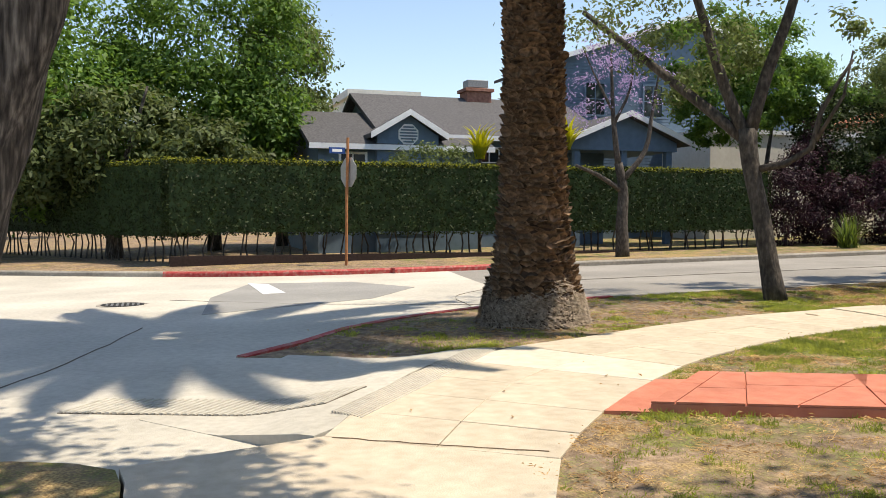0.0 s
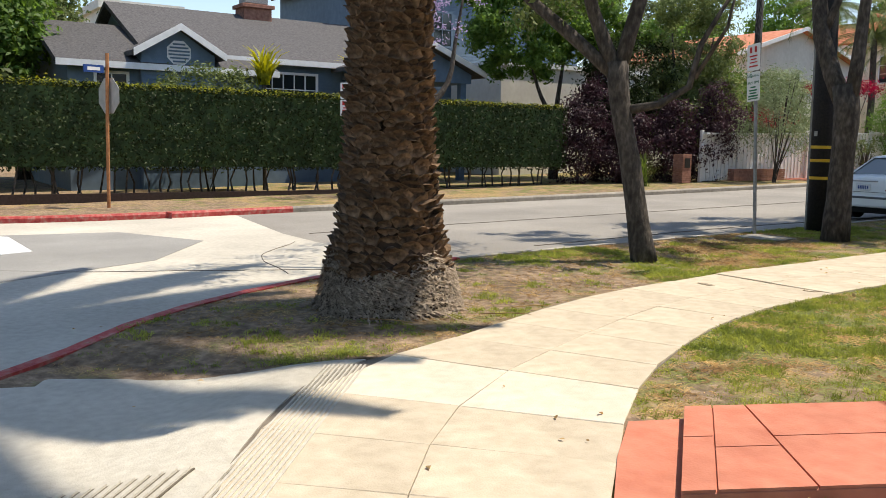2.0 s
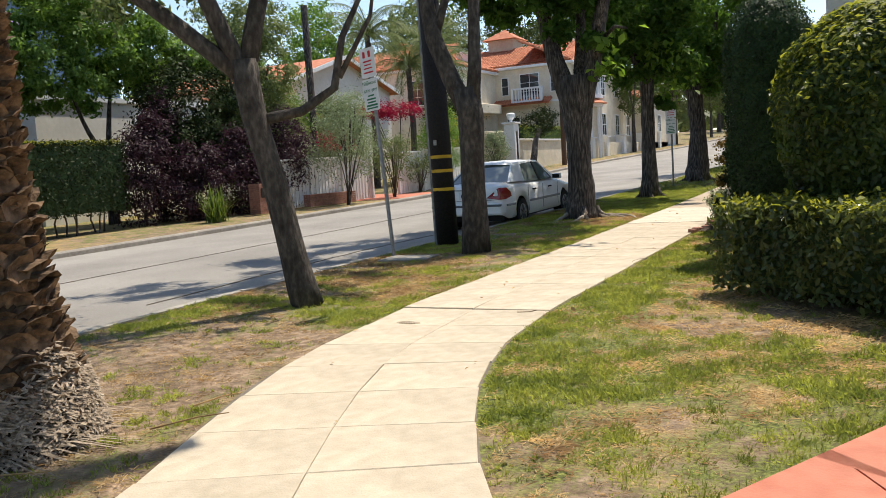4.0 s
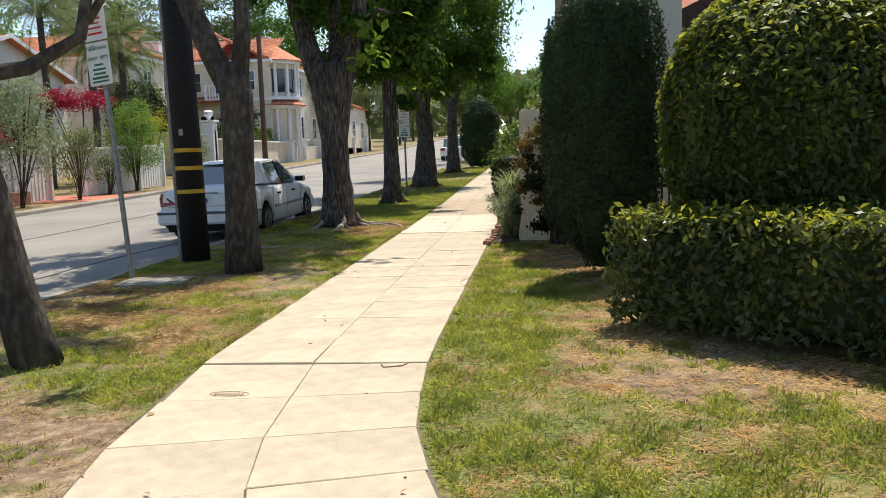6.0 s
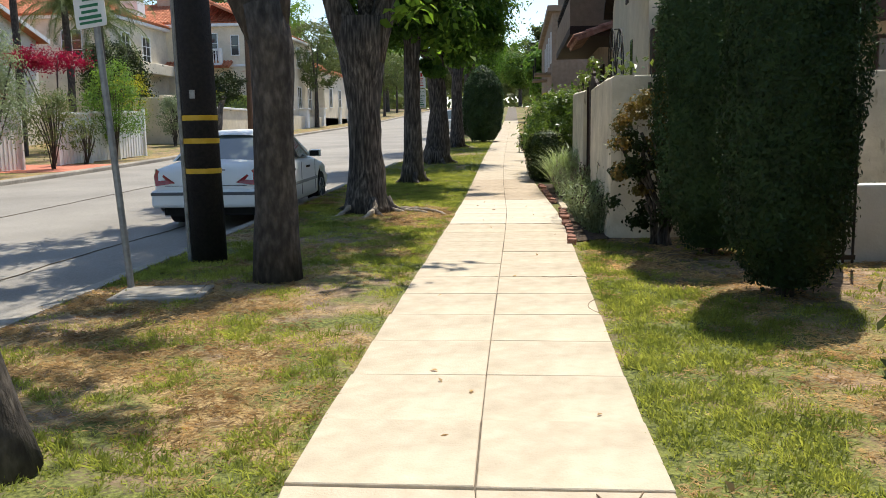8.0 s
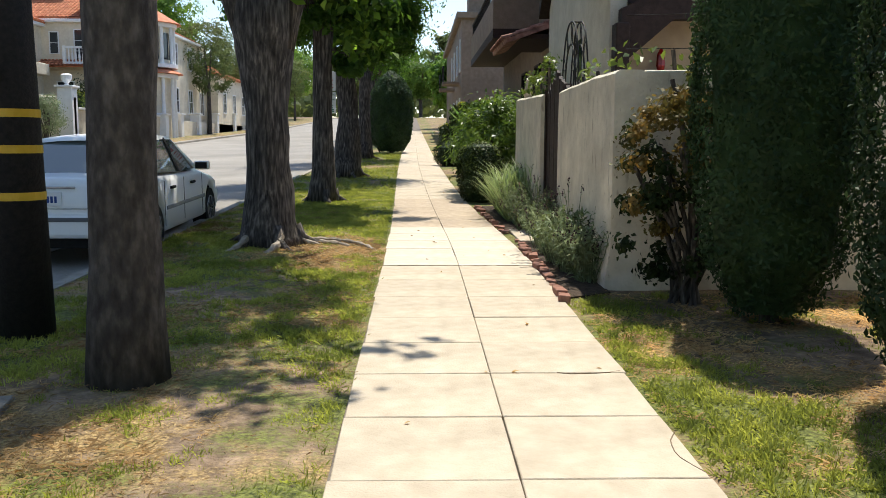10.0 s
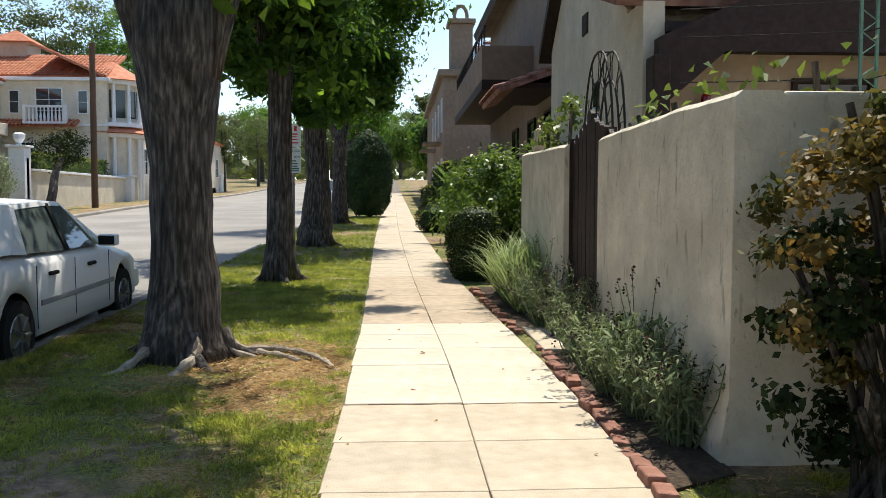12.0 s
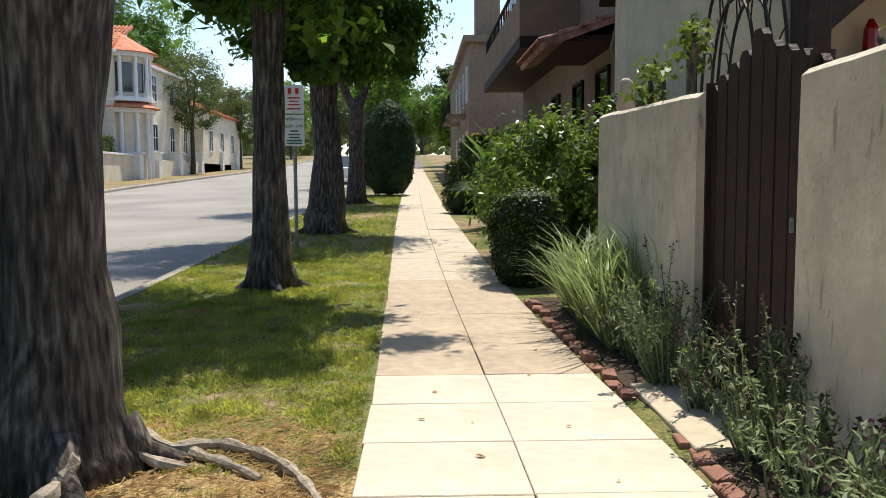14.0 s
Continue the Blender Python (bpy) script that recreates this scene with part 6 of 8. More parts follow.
# Spanish house behind the garden wall
zc = gz(-5, 24)
ca = thing("stucco_house", "cream stuccoed house with terracotta roof and dark timber porch", "house", (0, 0, 0))
prism(ca, "wall", [(21.6, zc - 0.3), (21.6, 3.72), (22.0, 3.9), (24.3, 6.1), (26.75, 4.05), (26.75, zc - 0.3)], "x", -6.05, 3.0, M["stucco"], "cream stucco gable wall")
part("wall_porch", box(-6.05, -5.8, 20.9, 21.6, zc - 0.3, 3.66), M["stucco"], ca)
part("wall_back", box(-5.8, 3.0, 21.35, 21.6, zc - 0.3, 3.6), M["stucco_tan"], ca)
prism(ca, "porch_gable", [(-5.95, 2.95), (-5.95, 3.2), (-3.4, 4.35), (0.5, 5.0), (3, 4.4), (3, 3.05), (-5.2, 3.05), (-5.6, 2.7), (-5.95, 2.4)], "y", 20.6, 20.8, M["wood_dark"], "dark brown timber gable and beam")
part("porch_post", box(-6.03, -5.83, 20.55, 20.85, zc - 0.2, 3.0, 0.02), M["wood_dark"], ca)
part("porch_roof", box(-5.8, 3.0, 20.8, 21.35, 3.3, 3.42), M["wood_dark"], ca)
window(ca, "y", -3.6, 1.7, 0.9, 1.1, 21.35, (1, 1), frame_mat="wood_dark")
window(ca, "y", -1.6, 1.7, 0.9, 1.1, 21.35, (1, 1), frame_mat="wood_dark")
# Red hummingbird feeder by the porch rail; it sheds no light.
part("lantern", tube([(-5.2, 21.2, 2.35), (-5.2, 21.2, 2.45), (-5.2, 21.2, 2.62), (-5.2, 21.2, 2.7)], [0.04, 0.07, 0.06, 0.02], 8), M["lamp_red"], ca, "red glass hummingbird feeder")
part("rail", box(-5.75, -4.3, 21.1, 21.16, 2.2, 2.27), M["wood_dark"], ca)
for x in (-5.3, -4.9, -4.6):
    part("rail_post", box(x - 0.04, x + 0.04, 21.08, 21.18, 1.0, 2.36), M["wood_dark"], ca)
part("attic_vent", box(-6.075, -6.0, 23.75, 24.1, 3.85, 4.15, 0.01), M["wood_dark"], ca, "dark square attic vent")
part("slit_window", box(-6.06, -6.0, 23.0, 23.35, 2.1, 3.05), M["glass"], ca, "narrow dark window")
prism(ca, "rake_board", [(26.95, 3.9), (26.95, 4.1), (24.3, 6.35), (24.3, 6.1)], "x", -6.25, -6.0, M["wood_dark"])
prism(ca, "rake_board", [(21.8, 3.9), (21.8, 4.1), (24.3, 6.35), (24.3, 6.1)], "x", -6.2, -6.0, M["wood_dark"])
tile_roof(ca, (-6.35, 21.95, 4.02), (1, 0, 0), (0, -1.0, -0.3), 24, 3, tile="terracotta_old")
prism(ca, "roof", [(26.9, 4.0), (24.3, 6.22), (24.3, 6.4), (27.1, 4.05)], "x", -6.2, 3.1, M["terracotta"])
prism(ca, "roof", [(21.8, 4.1), (24.3, 6.22), (24.3, 6.4), (21.7, 4.15)], "x", -6.2, 3.1, M["terracotta"])

# iron arch above the gate
ar = thing("iron_arch", "slender rusty iron garden arch above the gate", "garden arch", (-6.76, 20.05, gz(-6.76, 20.0)))
def hoop(r, top, dx):
    side = [(dx, -r, 0.0), (dx, -r, 1.55)]
    bow = [(dx, -r * math.cos(radians(a)) ** 0.8 if a < 90 else 0.0, 1.55 + (top - 1.55) * math.sin(radians(a))) for a in range(10, 91, 10)]
    left = side + bow
    return left + [(x, -y, z) for x, y, z in reversed(left[:-1])]


for dx in (0.0, 0.12):
    part("hoop", tube(hoop(0.66, 2.72, dx), 0.012, 6), M["iron"], ar)
    part("hoop", tube(hoop(0.44, 2.42, dx), 0.012, 6), M["iron"], ar)
    out, inn = smooth_line(hoop(0.66, 2.72, dx), 0.22), smooth_line(hoop(0.44, 2.42, dx), 0.2)
    for i in range(5, 17):
        a, b = out[int(len(out) * i / 22)], inn[int(len(inn) * i / 22)]
        m_ = a.lerp(b, 0.5) + Vector((0, 0.04 * (-1) ** i, 0.05))
        part("scroll", tube([a, m_, b], 0.006, 5), M["iron"], ar)
for y, z in ((-0.66, 1.5), (0.66, 1.5), (0.0, 2.72)):
    part("spacer", tube([(0, y, z), (0.12, y, z)], 0.009, 5), M["iron"], ar)
# green iron trellis posts in the yard
for k, (x, y, h) in enumerate(((-4.9, 18.2, 3.0), (-4.2, 16.6, 3.4))):
    tr = thing("trellis_post", "green painted iron lattice post in the yard", "trellis", (x, y, gz(x, y)), group="yard trellis posts")
    for dx in (-0.07, 0.07):
        part("upright", box(dx - 0.012, dx + 0.012, -0.012, 0.012, 0, h), M["patina"], tr)
    for i in range(14):
        z = 0.2 + (h - 0.4) * i / 14
        part("lattice", tube([(-0.07, 0, z), (0.07, 0, z + 0.1), (-0.07, 0, z + 0.2)], 0.008, 4), M["patina"], tr)
wr = thing("trellis_wires", "thin wires strung across the yard", "wire")
for h in (2.35, 2.75, 3.0):
    part("wire", tube([(-6.3, 18.8, h + 0.1), (-4.9, 18.2, h + 0.06), (-4.2, 16.6, h + 0.2), (-3.0, 15.8, h + 0.25)], 0.006, 5), M["iron"], wr)

# dark two-storey house beyond
dz = gz(-5, 34)
dh = thing("balcony_house", "shaded tan two-storey house with balcony and tiled canopy", "house")
part("wall", box(-5.4, 5, 28.2, 43, dz - 0.3, 7.6), M["stucco_brown"], dh)
prism(dh, "gable", [(-5.6, 7.4), (-5.9, 7.3), (-5.9, 7.5), (-1.5, 9.6), (4, 7.5)], "y", 28.0, 43.2, M["stucco_brown"])
prism(dh, "roof_edge", [(-5.9, 7.3), (-1.5, 9.45), (-1.5, 9.7), (-6.0, 7.5)], "y", 27.7, 43.4, M["wood_dark"])
window(dh, "y", -4.2, 5.0, 0.9, 1.7, 28.2, (0, 0), frame_mat="wood_dark")
window(dh, "y", -2.2, 5.0, 0.9, 1.3, 28.2, (0, 0), frame_mat="wood_dark")
for k, y in enumerate((30.5, 33.0, 36.0)):
    window(dh, "x", y, 1.3 + dz * 0.4, 1.0, 1.9, -5.4, (0, 0), frame_mat="wood_dark")
part("balcony_floor", box(-6.7, -5.4, 33.0, 43, 4.2, 4.45), M["wood_dark"], dh)
part("balcony_wall", box(-6.7, -6.55, 33.0, 43, 4.45, 5.3), M["stucco_brown"], dh)
part("balcony_side", box(-6.55, -5.4, 33.0, 33.15, 4.45, 5.3), M["stucco_brown"], dh)
for i in range(24):
    y = 33.05 + 9.9 * i / 23
    part("baluster", box(-6.64, -6.61, y - 0.015, y + 0.015, 5.3, 5.75), M["iron"], dh)
part("handrail", box(-6.66, -6.59, 33.0, 43, 5.75, 5.8), M["iron"], dh)
part("canopy", box(-6.6, -5.4, 29.2, 32.5, 3.75, 3.86), M["wood_dark"], dh)
tile_roof(dh, (-5.4, 29.1, 4.2), (0, 1, 0), (-1, 0, -0.35), 14, 4, tile="terracotta_old")
part("downpipe", tube([(-5.5, 29.0, 4.0), (-5.6, 29.0, 3.6), (-5.5, 29.0, 3.3), (-5.5, 29.0, 0.6)], 0.04, 8), M["stucco_brown"], dh)
# tan building with chimney
tz = gz(-5, 60)
tb = thing("tan_house", "tan two-storey house with a chimney and tiled roof", "house")
part("wall", box(-6.3, 6, 58.0, 82, tz - 0.3, 8.3), M["stucco_brown"], tb)
part("cornice", box(-6.6, 6.3, 57.7, 82.3, 8.1, 8.45, 0.04), M["stucco_brown"], tb)
part("chimney", box(-5.9, -4.7, 58.4, 60, 8.45, 11.0, 0.03), M["stucco_brown"], tb)
part("chimney_cap", box(-6.05, -4.55, 58.25, 60.15, 11.0, 11.25, 0.03), M["stucco_brown"], tb)
part("chimney_pot", tube([(-5.6, 59.2, 11.25)] + [(-5.3 - 0.35 * math.cos(radians(a)), 59.2, 11.5 + 0.6 * math.sin(radians(a))) for a in range(0, 181, 20)] + [(-5.0, 59.2, 11.25)], 0.1, 8), M["stucco_brown"], tb)
tile_roof(tb, (-4.2, 57.6, 9.9), (1, 0, 0), (0, -0.1, -0.04), 2, 1, tile="terracotta_old")
tile_roof(tb, (-4.4, 60.5, 10.1), (1, 0, 0), (0, -1.0, -0.5), 30, 9, tile="terracotta_old")
for k, y in enumerate((59.5, 63, 67, 71)):
    window(tb, "x", y, 5.3, 0.9, 1.7, -6.3, (1, 2))
    window(tb, "x", y, 2.2, 0.9, 1.5, -6.3, (1, 2))
for y in (61.3, 68):
    part("balcony", box(-7.3, -6.3, y - 1.1, y + 1.1, 4.6, 4.75), M["stucco_brown"], tb)
    for i in range(12):
        part("baluster", box(-7.27, -7.23, y - 1.05 + i * 0.19, y - 1.02 + i * 0.19, 4.75, 5.6), M["iron"], tb)
    part("handrail", box(-7.29, -7.21, y - 1.08, y + 1.08, 5.6, 5.66), M["iron"], tb)

# white house behind the cypresses, with an iron gate
wh = thing("white_house", "white stuccoed house behind the hedge and topiary", "house")
zz = gz(-3, 13)
part("wall", box(-3.1, 6, 12.4, 14.9, zz - 0.2, 5.6), M["stucco_white"], wh)
part("wall_side", box(-2.6, 6, 8.2, 12.4, zz - 0.2, 5.6), M["stucco_white"], wh)
part("low_wall", box(-5.38, -3.1, 13.4, 13.65, zz - 0.2, zz + 0.7, 0.02), M["stucco_white"], wh)
part("pier", box(-5.75, -5.38, 13.3, 13.7, zz - 0.2, 4.8, 0.02), M["stucco_white"], wh)
window(wh, "x", 10.2, 1.6, 1.2, 1.3, -2.6)
ig = thing("iron_gate", "narrow black iron bar gate by the white pier", "gate", (-5.62, 13.0, zz))
for i in range(6):
    part("bar", tube([(-0.2 + 0.08 * i, 0, 0.05), (-0.2 + 0.08 * i, 0, 1.5)], 0.012, 6), M["iron"], ig)
for h in (0.1, 0.8, 1.45):
    part("rail", box(-0.22, 0.22, -0.015, 0.015, h - 0.02, h + 0.02), M["iron"], ig)


# ---- across the road ----
def gable_house_parts(t, x0, x1, y0, y1, zb, zt, ridge, wall, roof, along="y", over=0.4):
    part("wall", box(x0, x1, y0, y1, zb, zt), M[wall], t)
    if along == "y":
        c = (x0 + x1) / 2
        for a, b in ((x0 - over, c), (x1 + over, c)):
            s = 1 if a < b else -1
            prism(t, "roof", [(a, zt - 0.12), (b, ridge), (b, ridge + 0.16), (a - s * 0.05, zt + 0.05)], "y", y0 - over, y1 + over, M[roof])
            part("gutter", box(a - 0.06, a + 0.06, y0 - over, y1 + over, zt - 0.14, zt + 0.06), M["white_trim"], t)
        for y in (y0 + 0.02, y1 - 0.02):
            prism(t, "gable", [(x0, zt), (x1, zt), (c, ridge)], "y", y - 0.02, y + 0.02, M[wall])
    else:
        c = (y0 + y1) / 2
        for a in (y0 - over, y1 + over):
            prism(t, "roof", [(a, zt - 0.12), (c, ridge), (c, ridge + 0.14), (a, zt + 0.04)], "x", x0, x1 + over, M[roof])
            s = 1 if a < c else -1
            prism(t, "rake_board", [(a, zt - 0.16), (c, ridge - 0.04), (c, ridge + 0.18), (a, zt + 0.08)], "x", x1 + over, x1 + over + 0.06, M["white_trim"])
        prism(t, "gable", [(y0, zt), (y1, zt), (c, ridge)], "x", x1 - 0.1, x1, M[wall])


def window_e(parent, u, z, w, h, pos, mull=(1, 1), mt="white_trim"):
    """A window in a wall that faces +x."""
    fr = part("window", box(pos - 0.1, pos + 0.012, u - w / 2, u + w / 2, z, z + h), M["glass"], parent, "dark window pane in a frame")
    b = 0.09
    for u0, u1, z0, z1 in ((u - w / 2 - b, u - w / 2, z - b, z + h + b), (u + w / 2, u + w / 2 + b, z - b, z + h + b), (u - w / 2, u + w / 2, z + h, z + h + b), (u - w / 2, u + w / 2, z - b, z)):
        part("frame", box(pos - 0.05, pos + 0.06, u0, u1, z0, z1), M[mt], fr)
    for i in range(1, mull[0] + 1):
        c = u - w / 2 + w * i / (mull[0] + 1)
        part("mullion", box(pos + 0.012, pos + 0.04, c - 0.02, c + 0.02, z, z + h), M[mt], fr)
    for i in range(1, mull[1] + 1):
        c = z + h * i / (mull[1] + 1)
        part("mullion", box(pos + 0.012, pos + 0.038, u - w / 2, u + w / 2, c - 0.02, c + 0.02), M[mt], fr)
    return fr


bh = thing("blue_house", "blue-grey clapboard house with white trim and grey shingles", "house")
zg_ = gz(-34, 12)
gable_house_parts(bh, -43, -33.0, 8.5, 18.0, zg_ - 0.3, 4.25, 6.35, "siding_blue", "shingle")
gable_house_parts(bh, -40.2, -31.8, 5.6, 12.0, zg_ - 0.3, 3.7, 5.25, "siding_blue", "shingle", "y", 0.4)
gable_house_parts(bh, -36, -31.5, 7.75, 10.15, zg_ - 0.3, 4.12, 4.9, "siding_blue", "shingle", "x", 0.3)
gable_house_parts(bh, -36, -31.2, 15.6, 20.4, 3.75, 4.1, 5.15, "siding_blue", "shingle", "x", 0.45)
for y in (15.9, 18.0, 20.1):
    part("porch_column", box(-31.55, -31.3, y - 0.13, y + 0.13, zg_, 3.75), M["siding_blue"], bh)
oct_ = bmesh.new()
bmesh.ops.create_circle(oct_, cap_ends=True, segments=8, radius=0.42, matrix=pose(-31.46, 8.95, 4.16, 0, 90, 0) @ pose(0, 0, 0, 0, 0, 22.5))
ov = part("gable_vent", oct_, M["white_trim"], bh, "white octagonal louvred vent")
for i in range(6):
    w = (0.2, 0.3, 0.34, 0.34, 0.3, 0.2)[i]
    part("louvre", box(-31.455, -31.42, 8.95 - w, 8.95 + w, 3.86 + i * 0.11, 3.91 + i * 0.11), M["siding_blue"], ov)
for i in range(30):
    z = zg_ + 0.6 + i * 0.13
    if z < 4.1:
        part("clapboard", box(-33.0, -32.975, 11.2, 17.9, z, z + 0.11), M["siding_blue"], bh)
        part("clapboard", box(-31.5, -31.475, 7.77, 10.13, z, z + 0.11), M["siding_blue"], bh)
window_e(bh, 13.2, 2.2, 2.6, 1.6, -32.97, (5, 2))
window_e(bh, 6.9, 2.3, 0.9, 1.1, -31.8, (1, 1))
ch = part("chimney", box(-38.4, -37.4, 13.4, 14.6, 5.5, 6.75, 0.02), M["brick"], bh, "red brick chimney with metal cap")
part("chimney_crown", box(-38.5, -37.3, 13.3, 14.7, 6.75, 6.9, 0.02), M["brick"], ch)
part("chimney_cap", box(-38.25, -37.55, 13.5, 14.5, 6.95, 7.3, 0.02), M["steel"], ch)
tw = thing("blue_house", "tall blue-grey two-storey house with white eaves", "house")
gable_house_parts(tw, -46, -38.0, 18.6, 32.0, zg_ - 0.3, 8.6, 10.9, "siding_blue", "shingle", "x", 0.5)
window_e(tw, 20.2, 6.0, 1.0, 1.5, -37.97, (1, 1), "siding_blue")
window_e(tw, 23.4, 6.0, 1.0, 1.5, -37.97, (1, 1), "siding_blue")
for i in range(36):
    z = 3.2 + i * 0.15
    part("clapboard", box(-38.0, -37.97, 18.62, 31.9, z, z + 0.125), M["siding_blue"], tw)
part("lower_wing", box(-38.0, -34.0, 24.0, 33.5, zg_ - 0.3, 4.9), M["stucco_white"], tw, "pale stuccoed lower wing")
part("wing_band", box(-38.0, -33.9, 23.9, 33.6, 4.9, 5.1), M["white_trim"], tw)
window_e(tw, 26.2, 2.0, 1.1, 0.9, -34.0)
window_e(tw, 29.6, 3.4, 1.2, 1.0, -34.0)
fb = thing("far_building", "pale flat-roofed building far behind the trees", "building")
part("wall", box(-80, -70, 15, 20.6, -1, 10.6), M["stucco_white"], fb)
part("parapet", box(-80.3, -69.7, 14.7, 20.9, 10.6, 11.2), M["stucco_white"], fb)

# greenery round the blue house
for k, (x, y, blobs, n, mt, lab) in enumerate((
        (-36, -6, [((0, 0, 7.0), (3.6, 5.0, 4.4)), ((1, 3, 4.6), (2.6, 3.2, 3.0)), ((1.5, -3.5, 5.0), (2.8, 3.4, 3.6)), ((0, -1, 11), (3, 4, 2.4))], 42000, "leaf_far", "broad full green tree behind the hedge"),
        (-37, 2.2, [((0, 0, 8.0), (3.4, 4.0, 3.8)), ((1.4, -1.5, 4.6), (2.4, 3.2, 2.8)), ((1.2, 1.8, 4.6), (2.2, 2.4, 2.4))], 36000, "leaf_far", "tall full green tree behind the hedge"),
        (-33, -1.5, [((0, 0, 4.1), (1.8, 2.6, 2.0)), ((0.4, 3.0, 3.4), (1.6, 2.2, 1.6)), ((0, -3.2, 3.6), (1.6, 2.2, 1.7))], 20000, "leaf_dull", "olive-green tree in front of taller ones"),
        (-40, 5.4, [((0, 0, 7.2), (2.4, 2.0, 3.8)), ((0.5, 0.8, 4.6), (2.0, 1.6, 2.0))], 22000, "leaf_dull", "grey-green feathery tree beside the roof"),
        (-45, -14, [((0, 0, 7), (5, 6, 5))], 14000, "leaf_far", "large green tree along the side street"))):
    tree("garden_tree", lab, (x, y), [(0, 0, 0), (0.1, 0, 1.5), (0, 0.1, 3.5)], [0.3, 0.24, 0.2], [([(0, 0, 2.5), (0.8, 0.6, 4), (1.2, 1.2, 6)], (0.14, 0.04)), ([(0, 0, 2.8), (-0.6, -0.9, 4.5), (-0.8, -1.6, 6.5)], (0.14, 0.04))], blobs, n, 0.25, M[mt], 110 + k, clumps=320, tight=0.13, hollow=0.75)
shrub("round_bush", "rounded glossy bush showing above the hedge", (-29.6, 9.3), [((0, 0, 2.4), (1.3, 1.9, 1.5))], 7000, 0.14, M["leaf_dull"], 120, 6, clumps=120, tight=0.13, hollow=0.8)
shrub("round_bush", "yellow-green bush showing above the hedge", (-29.6, 4.7), [((0, 0, 2.3), (0.8, 1.3, 1.0))], 2600, 0.12, M["leaf_yellow"], 121, 4, clumps=50, tight=0.18, hollow=0.7)
for k, (y, h) in enumerate(((11.0, 3.9), (14.4, 4.25))):
    t = blades("tree_fern", "tree fern with yellow-green fronds above the hedge", (-29.3, y), 56, 1.3, 0.16, M["leaf_yellow"], 122 + k, 1.15, 0.5, "fern")
    t.location.z += h - 0.55
    part("trunk", tube([(0, 0, -h + 0.4), (0, 0, 0.05)], 0.07, 8), M["bark"], t)
tree("jacaranda", "pale-barked jacaranda with sparse lilac blossom on the verge", (-24.7, 14.2), [(0, 0, 0), (0, -0.05, 1.0), (-0.05, 0.0, 2.2), (0, -0.2, 3.0)], [0.24, 0.2, 0.17, 0.14],
     [([(-0.05, 0, 2.1), (0, -0.9, 2.6), (0, -1.7, 2.9)], (0.1, 0.05)), ([(0, -0.1, 2.4), (0.1, 0.7, 3.4), (0, 1.0, 4.6), (0.1, 1.2, 6)], (0.1, 0.03)), ([(0, -0.2, 2.9), (0, -0.4, 4.4), (0, -0.5, 6.5)], (0.11, 0.03)), ([(0, -0.4, 4.2), (0.2, 0.1, 5.4), (0.1, 0.2, 6.6)], (0.06, 0.02)), ([(0, -0.4, 4.6), (0, -1.1, 5.8), (0, -1.5, 6.6)], (0.05, 0.015))],
     [((0, -0.8, 5.0), (0.9, 1.4, 0.9)), ((0, 0.8, 5.8), (0.9, 1.1, 0.9)), ((0, -0.4, 6.8), (1.1, 1.5, 0.8))], 2200, 0.09, M["lilac"], 125, "bark_smooth", 70, 10, tight=0.15)
tree("magnolia", "dark magnolia with open crooked branches behind the hedge", (-30.5, 24.2), [(0, 0, 0), (0, 0, 1.5), (0, 0.1, 2.6)], [0.22, 0.17, 0.15],
     [([(0, 0, 2.3), (0.1, -0.9, 3.4), (0.2, -1.6, 4.8)], (0.12, 0.04)), ([(0, 0.1, 2.4), (0.3, 0.8, 3.2), (0.5, 2.0, 3.7)], (0.1, 0.03)), ([(0, 0, 2.5), (0, 0.2, 4), (0, 0.5, 5.6)], (0.12, 0.04))],
     [((0.2, -1.4, 6.0), (1.8, 2.4, 1.7)), ((0.2, 1.5, 6.2), (1.8, 2.0, 1.6)), ((0.2, 0.3, 7.8), (2.2, 2.6, 1.4)), ((0.5, 2.3, 3.7), (0.4, 0.8, 0.4)), ((0.2, -2.2, 4.4), (1.2, 1.5, 0.9)), ((0.3, 0.4, 6.3), (1.6, 1.8, 1.0)), ((0.6, 2.6, 5.8), (1.6, 1.6, 0.9)), ((0.3, -3.0, 6.2), (1.4, 1.8, 1.6)), ((0.2, -2.6, 8.4), (1.6, 2.2, 1.4)), ((0.3, -4.2, 7.4), (1.2, 1.4, 1.2))], 42000, 0.18, M["leaf_far"], 126, "bark", 150, 10, tight=0.13)
tree("garden_tree", "shaggy dark tree over the purple shrubs", (-28.5, 29.6), [(0, 0, 0), (0, 0.1, 1.8), (0, 0.2, 3.4)], [0.2, 0.17, 0.14],
     [([(0, 0.2, 3), (0.2, 1.0, 4.5), (0.3, 1.4, 6)], (0.1, 0.03)), ([(0, 0.2, 3), (0.2, -0.8, 4.4), (0.3, -1.2, 6)], (0.1, 0.03))], [((0.2, 0.4, 5.6), (1.8, 2.2, 1.8)), ((0.2, -0.8, 4.0), (1.2, 1.4, 1.2)), ((0, 0, 7.4), (2, 2.4, 1.3)), ((0.5, -1.6, 2.8), (1.2, 1.6, 1.6)), ((0.6, 1.2, 3.0), (1.2, 1.6, 1.4))], 24000, 0.16, M["leaf_dull"], 127, "bark", 130, 10, tight=0.14)
